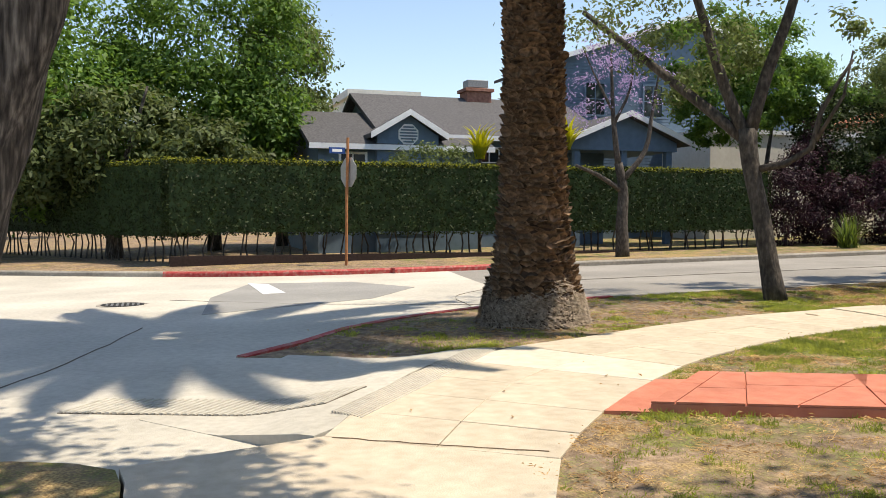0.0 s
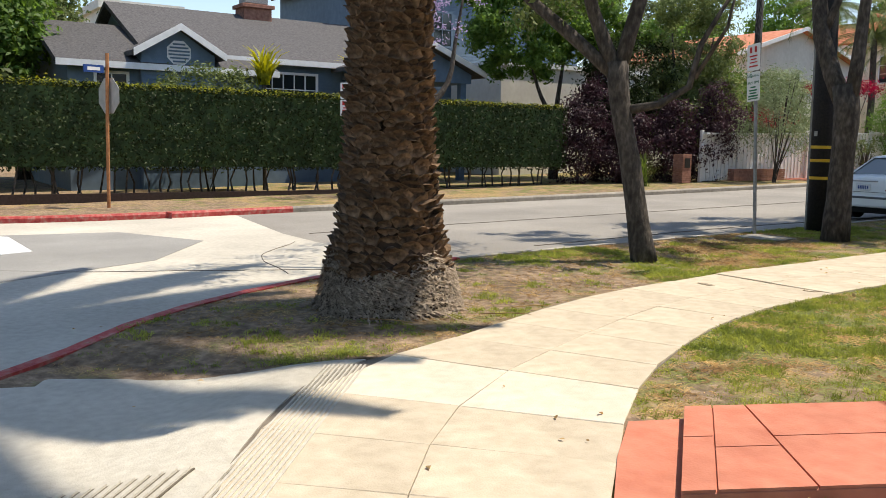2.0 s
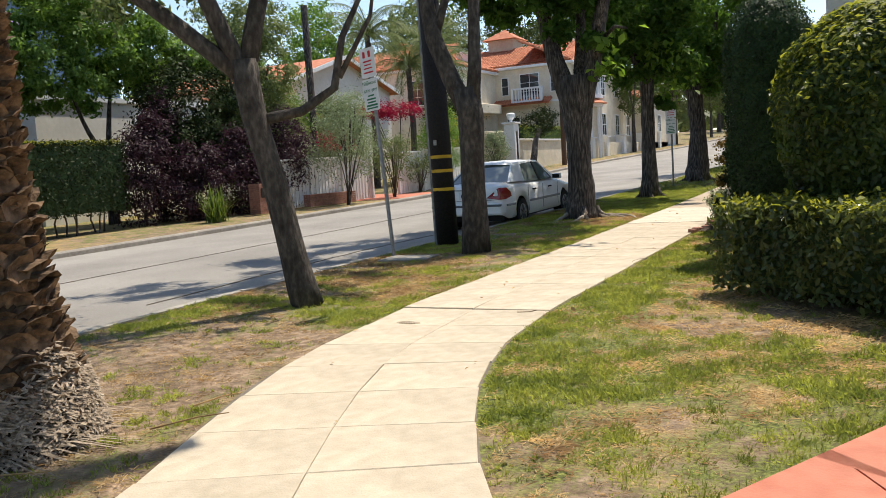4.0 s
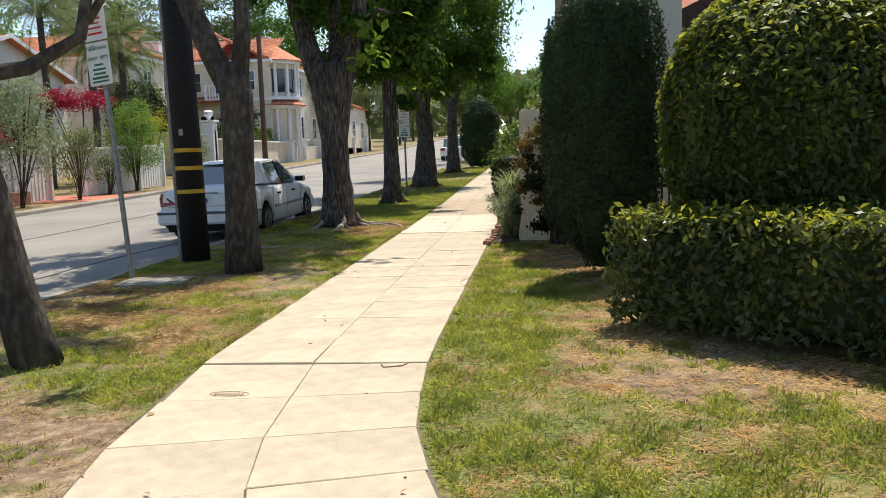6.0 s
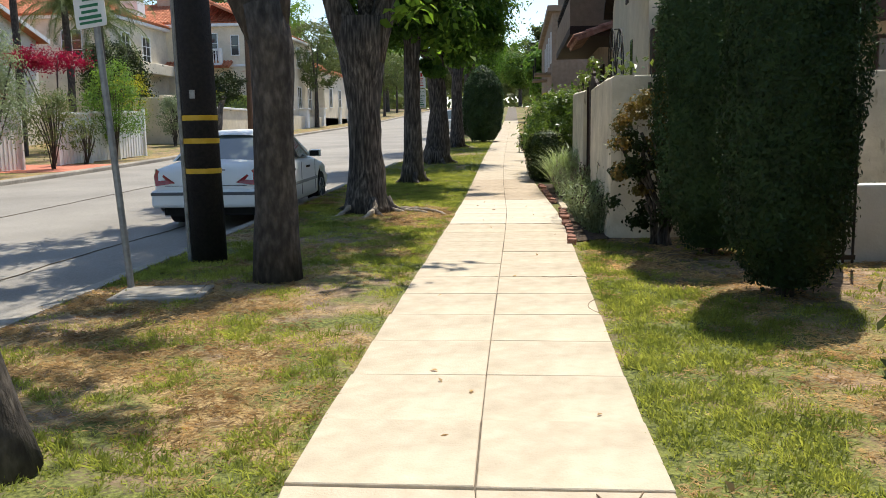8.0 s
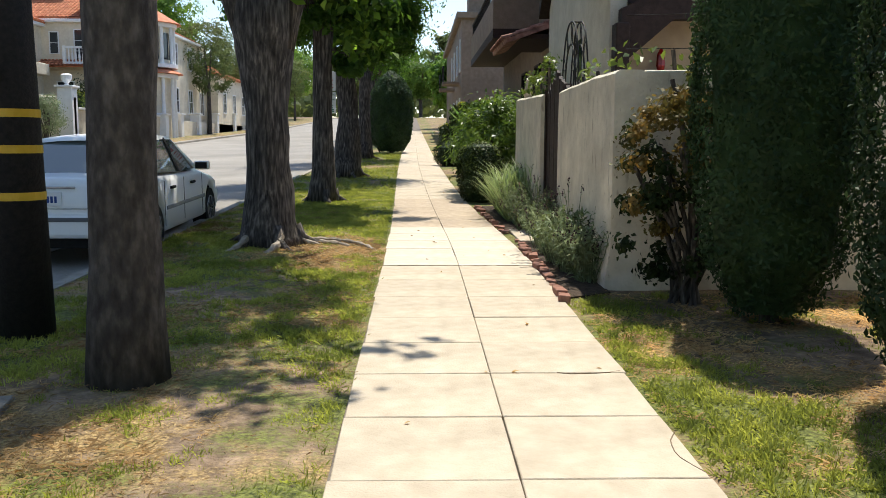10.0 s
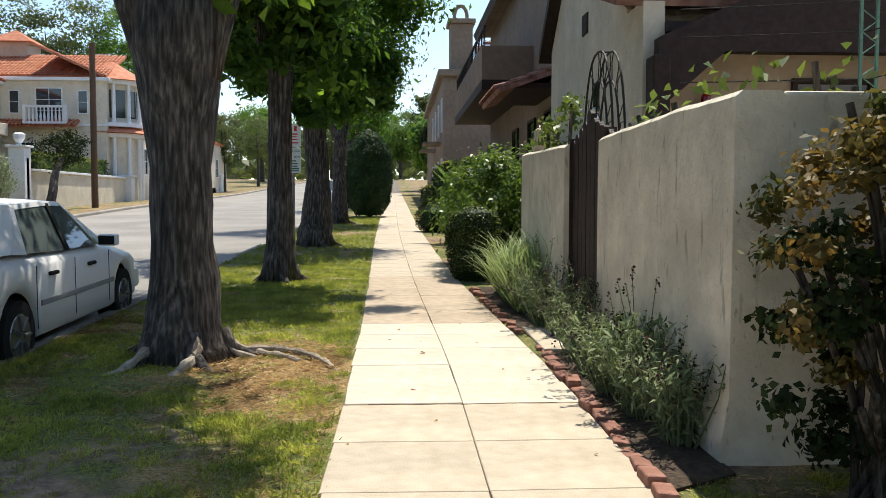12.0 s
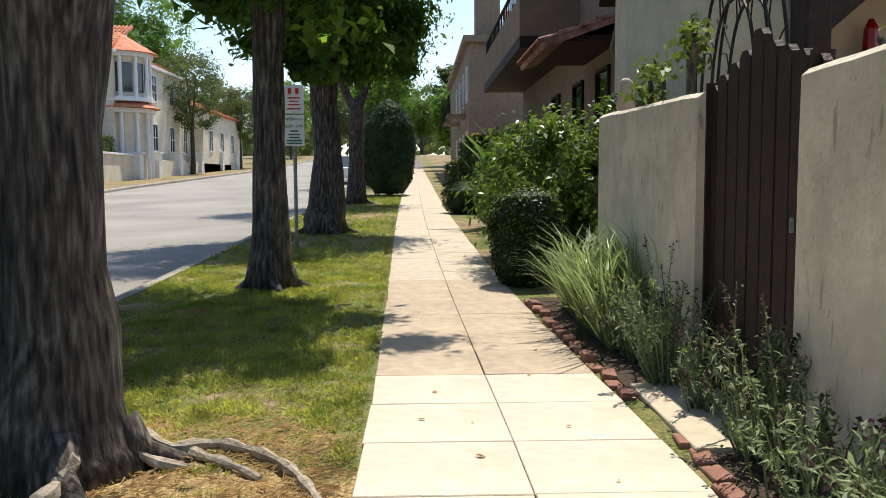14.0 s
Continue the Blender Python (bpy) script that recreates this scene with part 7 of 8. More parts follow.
for k, (x, y, h) in enumerate(((-27.6, 22.9, 2.6), (-28.4, 24.6, 3.2), (-26.4, 26.4, 2.3), (-26.0, 28.3, 2.6), (-26.8, 24.4, 1.9), (-26.8, 30.4, 2.0))):
    shrub("purple_shrub", "dense dark purple-leaved shrub by the brick edging", (x, y), [((0, 0, h * 0.6), (0.9, 1.2, h * 0.6)), ((0.1, 0.3, h * 1.0), (0.6, 0.8, h * 0.5))], 7000, 0.12, M["leaf_purple"], 130 + k, 6, clumps=70, tight=0.2)
blades("flax_clump", "clump of green sword-shaped leaves at the verge", (-24.9, 23.4), 130, 1.25, 0.05, M["leaf_box"], 136, 0.5, 1.6)
bp = thing("brick_pillar", "red brick letterbox pillar at the driveway", "pillar", (-25.2, 26.0, gz(-25.2, 26)))
for j in range(14):
    part("brick_course", box(-0.24, 0.24, -0.24, 0.24, 0.02 + j * 0.078, 0.09 + j * 0.078, 0.006), M["brick"], bp)
part("letterbox", box(0.2, 0.262, -0.14, 0.14, 0.6, 0.95), M["iron"], bp, "dark metal letterbox flap")
pw = thing("brick_planter", "low red brick planter wall", "planter")
for j in range(6):
    part("brick_course", box(-25.0, -24.7, 28.4, 31.6, gz(-25, 30) + 0.02 + j * 0.078, gz(-25, 30) + 0.09 + j * 0.078, 0.006), M["brick"], pw)
patch("pavement_drive", [(-22.6, 31.9), (-22.6, 35.5), (-24.2, 36), (-30, 36.5), (-30, 32.4), (-24.6, 32.0)], M["red_slab"], 0.004, 0.1, 1.0, "pinkish paved driveway across the road")

for k, (x, y, h, mt) in enumerate(((-29.0, 26.6, 6.5, "leaf_hedge"), (-29.4, 31.4, 6.5, "leaf_dull"), (-31.0, 34.6, 5.5, "leaf_far"), (-31.5, 39.4, 5.5, "leaf_dull"), (-30.5, 52.0, 6.0, "leaf_hedge"), (-33.0, 57.0, 6.5, "leaf_dull"))):
    tree("garden_tree", ("dense shady garden tree beside the drive", "leafy garden tree before the pale house")[k % 2], (x, y), [(0, 0, 0), (0, 0.1, 1.2), (0, 0, 2.4)], [0.18, 0.15, 0.12], [([(0, 0, 2), (0.3, 0.9, 3.4), (0.3, 1.3, h * 0.75)], (0.09, 0.03)), ([(0, 0, 2), (0.3, -0.8, 3.2), (0.2, -1.2, h * 0.75)], (0.09, 0.03))],
         [((0.2, 0, h * 0.62), (1.6, 2.2, h * 0.3)), ((0.4, 0.9, h * 0.42), (1.3, 1.6, h * 0.2)), ((0.4, -0.9, h * 0.4), (1.3, 1.6, h * 0.2))], 15000, 0.15, M[mt], 300 + k, clumps=150, tight=0.15)

# white board fence
wf = thing("white_fence", "white board fence with square posts across the road", "fence")
y = 27.5
zf = lambda yy: gz(-25.4, yy)
while y < 41.6:
    x = -25.6 + 0.11 * (y - 27.5)
    part("post", box(x - 0.06, x + 0.06, y - 0.06, y + 0.06, zf(y) - 0.05, zf(y) + 2.0, 0.01), M["white_trim"], wf)
    if y < 40 and not 32.2 < y < 34.5:
        for i in range(9):
            yy = y + 0.1 + i * 0.196
            xx = -25.6 + 0.11 * (yy - 27.5)
            part("board", box(xx - 0.012, xx + 0.012, yy, yy + 0.188, zf(yy) + 0.03, zf(yy) + 1.85), M["white_trim"], wf)
        part("top_rail", box(x - 0.03, x + 0.25, y, y + 1.85, zf(y) + 1.85, zf(y) + 1.92), M["white_trim"], wf)
    y += 1.95
for k, (x, y, h, mt, lab, n) in enumerate(((-23.9, 29.8, 4.1, "leaf_silver", "airy pale-flowered shrub on the verge", 9500), (-23.9, 33.4, 2.6, "leaf_dull", "loose shrub with fading flowers", 3000), (-24.0, 38.2, 3.5, "leaf_far", "leafy green shrub before the fence", 7500), (-24.2, 36.2, 1.6, "leaf_dull", "small thin shrub before the fence", 900), (-25.6, 48.2, 2.4, "leaf_silver", "grey-green bush by the villa wall", 5000), (-28.2, 48.8, 3.6, "leaf_yellow", "yellow-green clump by the villa", 2200))):
    shrub("verge_shrub", lab, (x, y), [((0, 0, h * 0.62), (h * 0.32, h * 0.42, h * 0.42)), ((0, 0.2, h * 0.85), (h * 0.25, h * 0.32, h * 0.25))], n, 0.09, M[mt], 140 + k, 14, "bark_smooth", clumps=110, tight=0.16)
shrub("bougainvillea", "red flowering bougainvillea above the fence", (-26.6, 38.6), [((0, 0, 4.0), (0.8, 2.6, 0.28)), ((0.2, -2.0, 3.8), (0.6, 1.2, 0.3))], 3000, 0.12, M["leaf_red"], 150, 6, clumps=60, tight=0.18)
shrub("bougainvillea", "pinkish red flowering shrub on the verge", (-25.4, 31.6), [((0, 0, 2.6), (0.7, 1.3, 0.5))], 900, 0.10, M["leaf_red"], 151, 5, clumps=40, tight=0.15)


def queen_palm(x, y, h, seed):
    t = thing("queen_palm", "slender palm with drooping feathery fronds", "palm tree", (x, y, gz(x, y)), group="palms by the villa")
    part("trunk", tube([(0, 0, 0), (0.1, 0, h * 0.5), (0, 0, h)], [0.2, 0.17, 0.15], 10), M["bark_smooth"], t)
    rg = random.Random(seed)
    for f in range(26):
        a = f * 2.4
        e0 = radians(-30 + 95 * f / 25)
        pos, line, L = Vector((0, 0, h)), [], rg.uniform(2.4, 3.2)
        for s in range(8):
            line.append(pos.copy())
            e = e0 + radians(20) - (s / 7) * radians(95)
            pos = pos + Vector((math.cos(a) * math.cos(e), math.sin(a) * math.cos(e), math.sin(e))) * L / 7
        bm = bmesh.new()
        add_tube(bm, line, [0.025 - 0.002 * s for s in range(8)], 4, False)
        side = Vector((-math.sin(a), math.cos(a), 0))
        for s in range(34):
            u = 0.08 + 0.9 * s / 34
            i = min(6, int(u * 7))
            p = line[i].lerp(line[i + 1], u * 7 - i)
            d = (line[i + 1] - line[i]).normalized()
            for sg in (-1, 1):
                tip = p + (side * sg * 0.5 + d * 0.3 + Vector((0, 0, -0.6))).normalized() * rg.uniform(0.4, 0.65)
                bm.faces.new([bm.verts.new(q) for q in (p - d * 0.02, p + d * 0.02, tip)])
        part("frond", bm, M["leaf_dull"], t)


for k, (x, y, h) in enumerate(((-29.0, 44.5, 6.6), (-28.4, 46.5, 7.4), (-29.4, 48.5, 6.2), (-30, 42.0, 8.2))):
    queen_palm(x, y, h, 160 + k)
sp = thing("slim_palm_trunk", "bare slim palm trunk rising behind the driveway", "palm tree", (-29.0, 35.0, gz(-29, 35)))
part("trunk", tube([(0, 0, 0), (-0.1, 0.2, 4), (-0.3, 0.4, 9)], [0.2, 0.17, 0.16], 10), M["bark"], sp)

# white house with red roof
w2 = thing("white_house", "white stuccoed house with a low red tiled gable roof", "house")
z2 = gz(-38, 46)
gable_house_parts(w2, -46, -35.0, 41.0, 52.5, z2 - 0.3, 6.6, 8.4, "stucco_white", "terracotta", "x", 0.5)
part("side_wing", box(-40, -33.0, 36.0, 42.0, z2 - 0.3, 4.6), M["stucco_white"], w2)
tile_roof(w2, (-36.2, 35.6, 5.6), (0, 1, 0), (1, 0, -0.32), 27, 10)
window_e(w2, 40.0, 2.6, 0.7, 1.1, -33.0)
window_e(w2, 46.5, 4.6, 1.0, 1.2, -35.0)

# villa
vl = thing("villa", "cream villa with terracotta hip roofs, columned bay and balustrade", "house")
VY = 65.0
vz = gz(-29, VY)
part("wall", box(-35.5, -26.4, VY, 82.0, vz - 0.6, 8.8), M["stucco"], vl)
part("wing", box(-42.0, -32.6, 56.5, 75.0, vz - 0.6, 8.5), M["stucco"], vl, "forward wing with balcony")
part("rear_wing", box(-35.5, -25.4, 82.0, 97.0, vz - 0.6, 6.6), M["stucco"], vl)
part("cornice", box(-35.8, -26.1, VY - 0.3, 82.2, 8.62, 8.82, 0.03), M["white_trim"], vl)
part("cornice", box(-42.2, -32.3, 56.2, 75.2, 8.32, 8.52, 0.03), M["white_trim"], vl)
part("string_course", box(-32.55, -26.35, VY - 0.06, VY, 5.9, 6.05, 0.02), M["white_trim"], vl)
# rounded corner bay with columns
bx_, by_ = -26.7, VY + 2.2
part("bay", tube([(bx_, by_, vz - 0.4), (bx_, by_, 8.8)], 1.55, 20), M["stucco"], vl, "rounded corner bay")
for k in range(7):
    a = radians(-100 + 30 * k)
    for z0, z1 in ((vz - 0.3, 5.3), (6.2, 8.6)):
        part("column", tube([(bx_ + 1.75 * math.cos(a), by_ + 1.75 * math.sin(a), z0), (bx_ + 1.75 * math.cos(a), by_ + 1.75 * math.sin(a), z0 + 0.15), (bx_ + 1.75 * math.cos(a), by_ + 1.75 * math.sin(a), z1)], [0.17, 0.12, 0.11], 8), M["white_trim"], vl)
    if k < 6:
        b = radians(-85 + 30 * k)
        part("bay_window", box(-0.03, 0.05, -0.28, 0.28, 6.5, 8.2, m=pose(bx_ + 1.53 * math.cos(b), by_ + 1.53 * math.sin(b), 0, 0, 0, math.degrees(b))), M["glass"], vl, "tall dark bay window")
for z, r in ((5.3, 1.98), (5.95, 1.98), (8.55, 1.98)):
    part("bay_band", tube([(bx_, by_, z), (bx_, by_, z + 0.25)], r, 20), M["white_trim"], vl)
bm = bmesh.new()
bmesh.ops.create_cone(bm, cap_ends=True, segments=20, radius1=2.3, radius2=0.15, depth=1.3, matrix=pose(bx_, by_, 9.45))
part("bay_roof", bm, M["terracotta"], vl)
bm = bmesh.new()
bmesh.ops.create_cone(bm, cap_ends=True, segments=20, radius1=2.35, radius2=1.6, depth=0.35, matrix=pose(bx_, by_, 5.75))
part("bay_skirt", bm, M["terracotta"], vl)
# roofs
tile_roof(vl, (-35.9, VY + 3.9, 10.75), (1, 0, 0), (0, -1, -0.46), 40, 12)
tile_roof(vl, (-30.4, VY - 0.2, 10.75), (0, 1, 0), (1, 0, -0.46), 72, 12)
tile_roof(vl, (-42.3, 60.0, 10.4), (1, 0, 0), (0, -1, -0.46), 38, 12)
tile_roof(vl, (-36.2, 56.2, 10.4), (0, 1, 0), (1, 0, -0.46), 78, 12)
tile_roof(vl, (-33.0, VY + 0.05, 6.3), (1, 0, 0), (0, -1, -0.45), 21, 3)
tile_roof(vl, (-29.5, 82.0, 8.4), (0, 1, 0), (1, 0, -0.42), 62, 13)
part("dormer", box(-34.2, -33.0, 61.5, 62.7, 8.7, 10.0, 0.05), M["white_trim"], vl, "arched white dormer")
part("turret", box(-34.6, -32.4, 68.5, 70.7, 9.0, 11.6, 0.05), M["stucco_tan"], vl, "pinkish square turret")
bm = bmesh.new()
bmesh.ops.create_cone(bm, cap_ends=True, segments=4, radius1=2.1, radius2=0.1, depth=0.9, matrix=pose(-33.5, 69.6, 12.0, 0, 0, 45))
part("turret_roof", bm, M["terracotta"], vl)
part("chimney", box(-30.6, -29.4, 75.0, 76.2, 9.6, 11.9, 0.04), M["stucco_tan"], vl)
# balcony with balustrade before the glazed doors
part("balcony_floor", box(-31.0, -28.5, VY - 0.85, VY, 5.98, 6.12), M["white_trim"], vl)
part("handrail", box(-31.0, -28.5, VY - 0.85, VY - 0.68, 6.95, 7.08), M["white_trim"], vl)
for i in range(11):
    x = -30.85 + i * 0.22
    part("baluster", tube([(x, VY - 0.76, 6.12), (x, VY - 0.76, 6.4), (x, VY - 0.76, 6.7), (x, VY - 0.76, 6.95)], [0.05, 0.075, 0.04, 0.05], 8), M["white_trim"], vl)
for x in (-30.98, -28.6):
    part("newel", box(x, x + 0.16, VY - 0.88, VY - 0.66, 6.12, 7.1), M["white_trim"], vl)
window(vl, "y", -29.75, 6.2, 1.5, 1.95, VY, (1, 2))
window(vl, "y", -31.8, 6.7, 0.5, 1.3, VY, (0, 1))
window(vl, "y", -27.6 - 0.15, 6.7, 0.5, 1.3, VY, (0, 1))
window(vl, "y", -31.2, 4.1, 1.0, 0.8, VY, (1, 0))
window(vl, "y", -29.0, 3.9, 0.7, 1.2, VY, (0, 0), frame_mat="iron")
for y in (58.5, 61.5):
    window_e(vl, y, 5.9, 1.1, 1.7, -32.6, (1, 2))
window(vl, "y", -35.0, 5.9, 1.2, 1.7, 56.5, (1, 2))
part("wing_balcony", box(-32.6, -31.6, 57.4, 63.6, 5.2, 5.9, 0.04), M["stucco"], vl)
for y in (69.6, 73.0, 77.0, 80.5):
    window_e(vl, y, 6.6, 1.0, 1.6, -26.4, (1, 2))
    window_e(vl, y, 3.3, 1.1, 1.7, -26.4, (1, 1))
for y in (84.5, 88.5, 92.5):
    window_e(vl, y, 3.6, 1.1, 1.6, -25.4, (1, 1))
# retaining walls with urn pillars
rw = thing("wall_terrace", "cream terrace wall with white coping and urn pillar", "wall", kind="structure")
part("panel", box(-25.9, -25.6, 51.2, 66.0, gz(-25.6, 58) - 0.6, 2.75, 0.02), M["stucco"], rw)
part("coping", box(-26.0, -25.5, 51.2, 66.0, 2.75, 2.87, 0.02), M["white_trim"], rw)
part("panel", box(-27.5, -27.2, 51.0, 64.0, gz(-27, 58) - 0.6, 3.45, 0.02), M["stucco"], rw)
part("panel", box(-33.0, -25.2, 50.55, 50.85, gz(-28, 50) - 0.6, 3.3, 0.02), M["stucco"], rw)
part("panel", box(-25.6, -25.4, 66.4, 92, gz(-25, 79) - 0.6, 2.6, 0.02), M["stucco"], rw)
for y in (50.7, 66.2, 70.0, 75.0, 81.0, 88.0, 94.0):
    top_ = 3.75 if y < 51 else gz(-25.5, y) + 1.5
    pp = part("pillar", box(-25.9, -25.2, y - 0.35, y + 0.35, gz(-25.5, y) - 0.5, top_, 0.03), M["white_trim"], rw)
    part("cap", box(-26.0, -25.1, y - 0.45, y + 0.45, top_, top_ + 0.1, 0.02), M["white_trim"], pp)
    if y < 51:
        part("urn", tube([(-25.55, y, top_ + 0.1), (-25.55, y, top_ + 0.18), (-25.55, y, top_ + 0.4), (-25.55, y, top_ + 0.58), (-25.55, y, top_ + 0.66)], [0.12, 0.08, 0.24, 0.26, 0.16], 12), M["white_trim"], pp)
hedge("terrace_hedge", "clipped green hedge on the terrace wall", -27.1, -26.0, 54, 64, 2.4, 3.7, 6000, 0.14, M["leaf_box"], 170, 0.08)
tree("garden_tree", "small gnarled pine leaning on the verge", (-24.75, 51.6), [(0, 0, 0), (0.2, 0.1, 0.8), (0.1, 0.7, 1.7), (0.2, 1.3, 2.5)], [0.24, 0.2, 0.17, 0.12], [], [((0.1, 1.2, 2.9), (0.9, 1.6, 0.7)), ((0.2, 2.4, 3.2), (0.7, 1.1, 0.7))], 3200, 0.14, M["leaf_hedge"], 171, clumps=40)
tp = thing("utility_pole", "plain brown timber pole on the far verge", "utility pole", (-24.0, 55.7, gz(-24, 55.7) - 0.1))
part("shaft", tube([(0, 0, 0), (0, 0, 8.3)], [0.17, 0.14], 10), M["pole_brown"], tp)
for k, (x, y, h) in enumerate(((-25.2, 78.0, 9.0), (-25.4, 96.0, 7.5), (-25.6, 118.0, 8.5), (-27, 140, 9))):
    tree("street_tree", "young street tree with light olive crown on the far verge", (x, y), [(0, 0, 0), (0, 0, 1.5), (0, 0, h * 0.45)], [0.2, 0.16, 0.13], [([(0, 0, h * 0.4), (0, 0.8, h * 0.6), (0, 1.2, h * 0.8)], (0.1, 0.03)), ([(0, 0, h * 0.4), (0, -0.8, h * 0.6), (0, -1.2, h * 0.8)], (0.1, 0.03))],
         [((0, 0, h * 0.72), (2.2, 2.6, h * 0.28)), ((0, 0.6, h * 0.5), (1.7, 2.0, h * 0.14))], 7000, 0.2, M["leaf_dull"], 175 + k, "bark", 110, 8, tight=0.13)

# distance: trees closing the street and skyline
far_spots = [(-70, 96, 22, 7), (-62, 112, 25, 8), (-51, 121, 26, 8), (-43, 126, 23, 7), (-57, 100, 20, 7), (-80, 80, 18, 7), (-56, 60, 12, 5), (-62, 46, 12, 5), (-60, 30, 11, 5), (-30, 150, 12, 6), (-34, 120, 10, 5), (-22, 190, 13, 8), (-8, 178, 13, 7), (-1, 120, 13, 5), (-4.5, 100, 10, 3.5), (-5.5, 86, 7, 2.6), (4, 150, 14, 7), (-14, 210, 14, 9), (-36, 190, 14, 9), (-66, 8, 11, 6), (-62, -10, 11, 6)]
for k, (x, y, h, r) in enumerate(far_spots):
    tree("distant_tree", "tall grey-green tree on the skyline" if h > 12 else "green tree standing behind the houses", (x, y), [(0, 0, 0), (0, 0, h * 0.3), (0, 0, h * 0.5)], [0.4, 0.3, 0.25], [([(0, 0, h * 0.4), (0.5, r * 0.4, h * 0.7)], (0.2, 0.06)), ([(0, 0, h * 0.4), (0.5, -r * 0.4, h * 0.7)], (0.2, 0.06))],
         [((0, 0, h * 0.68), (r * 0.8, r * 0.8, h * 0.32)), ((0, r * 0.45, h * 0.5), (r * 0.6, r * 0.6, h * 0.22)), ((0, -r * 0.4, h * 0.55), (r * 0.6, r * 0.6, h * 0.24))], 13000, 0.5, M["leaf_dull" if k % 3 else "leaf_far"], 200 + k, "bark", 150, 8, tight=0.13, hollow=0.6)
for k, (x, y) in enumerate(((-11.2, 56), (-11.6, 68), (-11.9, 82), (-12.2, 100))):
    tree("street_tree", "distant street tree over the far pavement", (x, y), [(0, 0, 0), (0, 0, 1.5), (0, 0, 3.4)], [0.28, 0.22, 0.2], [([(0, 0, 3), (0, 0.8, 4.5), (0, 1.2, 6)], (0.12, 0.04)), ([(0, 0, 3), (0.6, -0.6, 4.5), (0.8, -1.0, 6)], (0.12, 0.04))],
         [((0.2, 0, 6.0), (2.3, 2.6, 1.9)), ((0.6, 0.2, 4.3), (1.3, 1.5, 0.8))], 6000, 0.2, M["leaf_tree"], 230 + k, "bark", 100, 10, tight=0.14)
# overhead wire
wi = thing("overhead_wire", "thin black wires crossing the street", "wire")
for k, dz_ in enumerate((0, 0.5)):
    part("wire", tube([(-11.4, 13.7, 7.0 + dz_), (-10.4, 40, 6.2 + dz_), (-9.0, 75, 8.4 + dz_), (-6.0, 110, 10 + dz_)], 0.012, 5), M["iron"], wi)
# white car far up the street
fc = thing("parked_car", "white car parked far up the street", "car", (-12.7, 62, gz(-12.7, 62) - 0.13))
part("body", box(-0.86, 0.86, -2.1, 2.1, 0.25, 0.85, 0.12), M["car_paint"], fc)
prism(fc, "cabin", [(-1.5, 0.85), (1.0, 0.85), (0.4, 1.42), (-1.1, 1.42)], "x", -0.7, 0.7, M["car_glass"])
part("roof", box(-0.66, 0.66, -1.1, 0.4, 1.40, 1.45, 0.02), M["car_paint"], fc)
for s in (-1, 1):
    part("tail_lamp", box(s * 0.68 - 0.14, s * 0.68 + 0.14, -2.12, -2.08, 0.6, 0.78), M["lamp_red"], fc)
    for w in (-1.3, 1.3):
        part("wheel", tube([(s * 0.66, w, 0.3), (s * 0.86, w, 0.3)], 0.3, 16), M["rubber"], fc)

# far woods all round, past the last houses
rng = np.random.default_rng(77)
n = 46000
ang = rng.uniform(0, 2 * math.pi, n)
rad = rng.uniform(170, 250, n)
tops = 9 + 5 * np.sin(ang * 13) + 3 * np.sin(ang * 31 + 1) + 2 * np.sin(ang * 57)
px, py = -10 + rad * np.cos(ang), 40 + rad * np.sin(ang)
hz = np.array([gz(a, b) for a, b in zip(px, py)])
P = np.stack([px, py, hz + np.clip(tops, 4, 20) * rng.random(n) ** 0.7], 1)
N = np.stack([-np.cos(ang), -np.sin(ang), np.full(n, 0.5)], 1)
tagged(new("distant_woods", leaf_mesh("distant_woods", P, N, 2.6, M["leaf_dull"], 0.7, 0.7, seed=78)), "belt of grey-green trees in the far distance", "trees", "", "stuff")


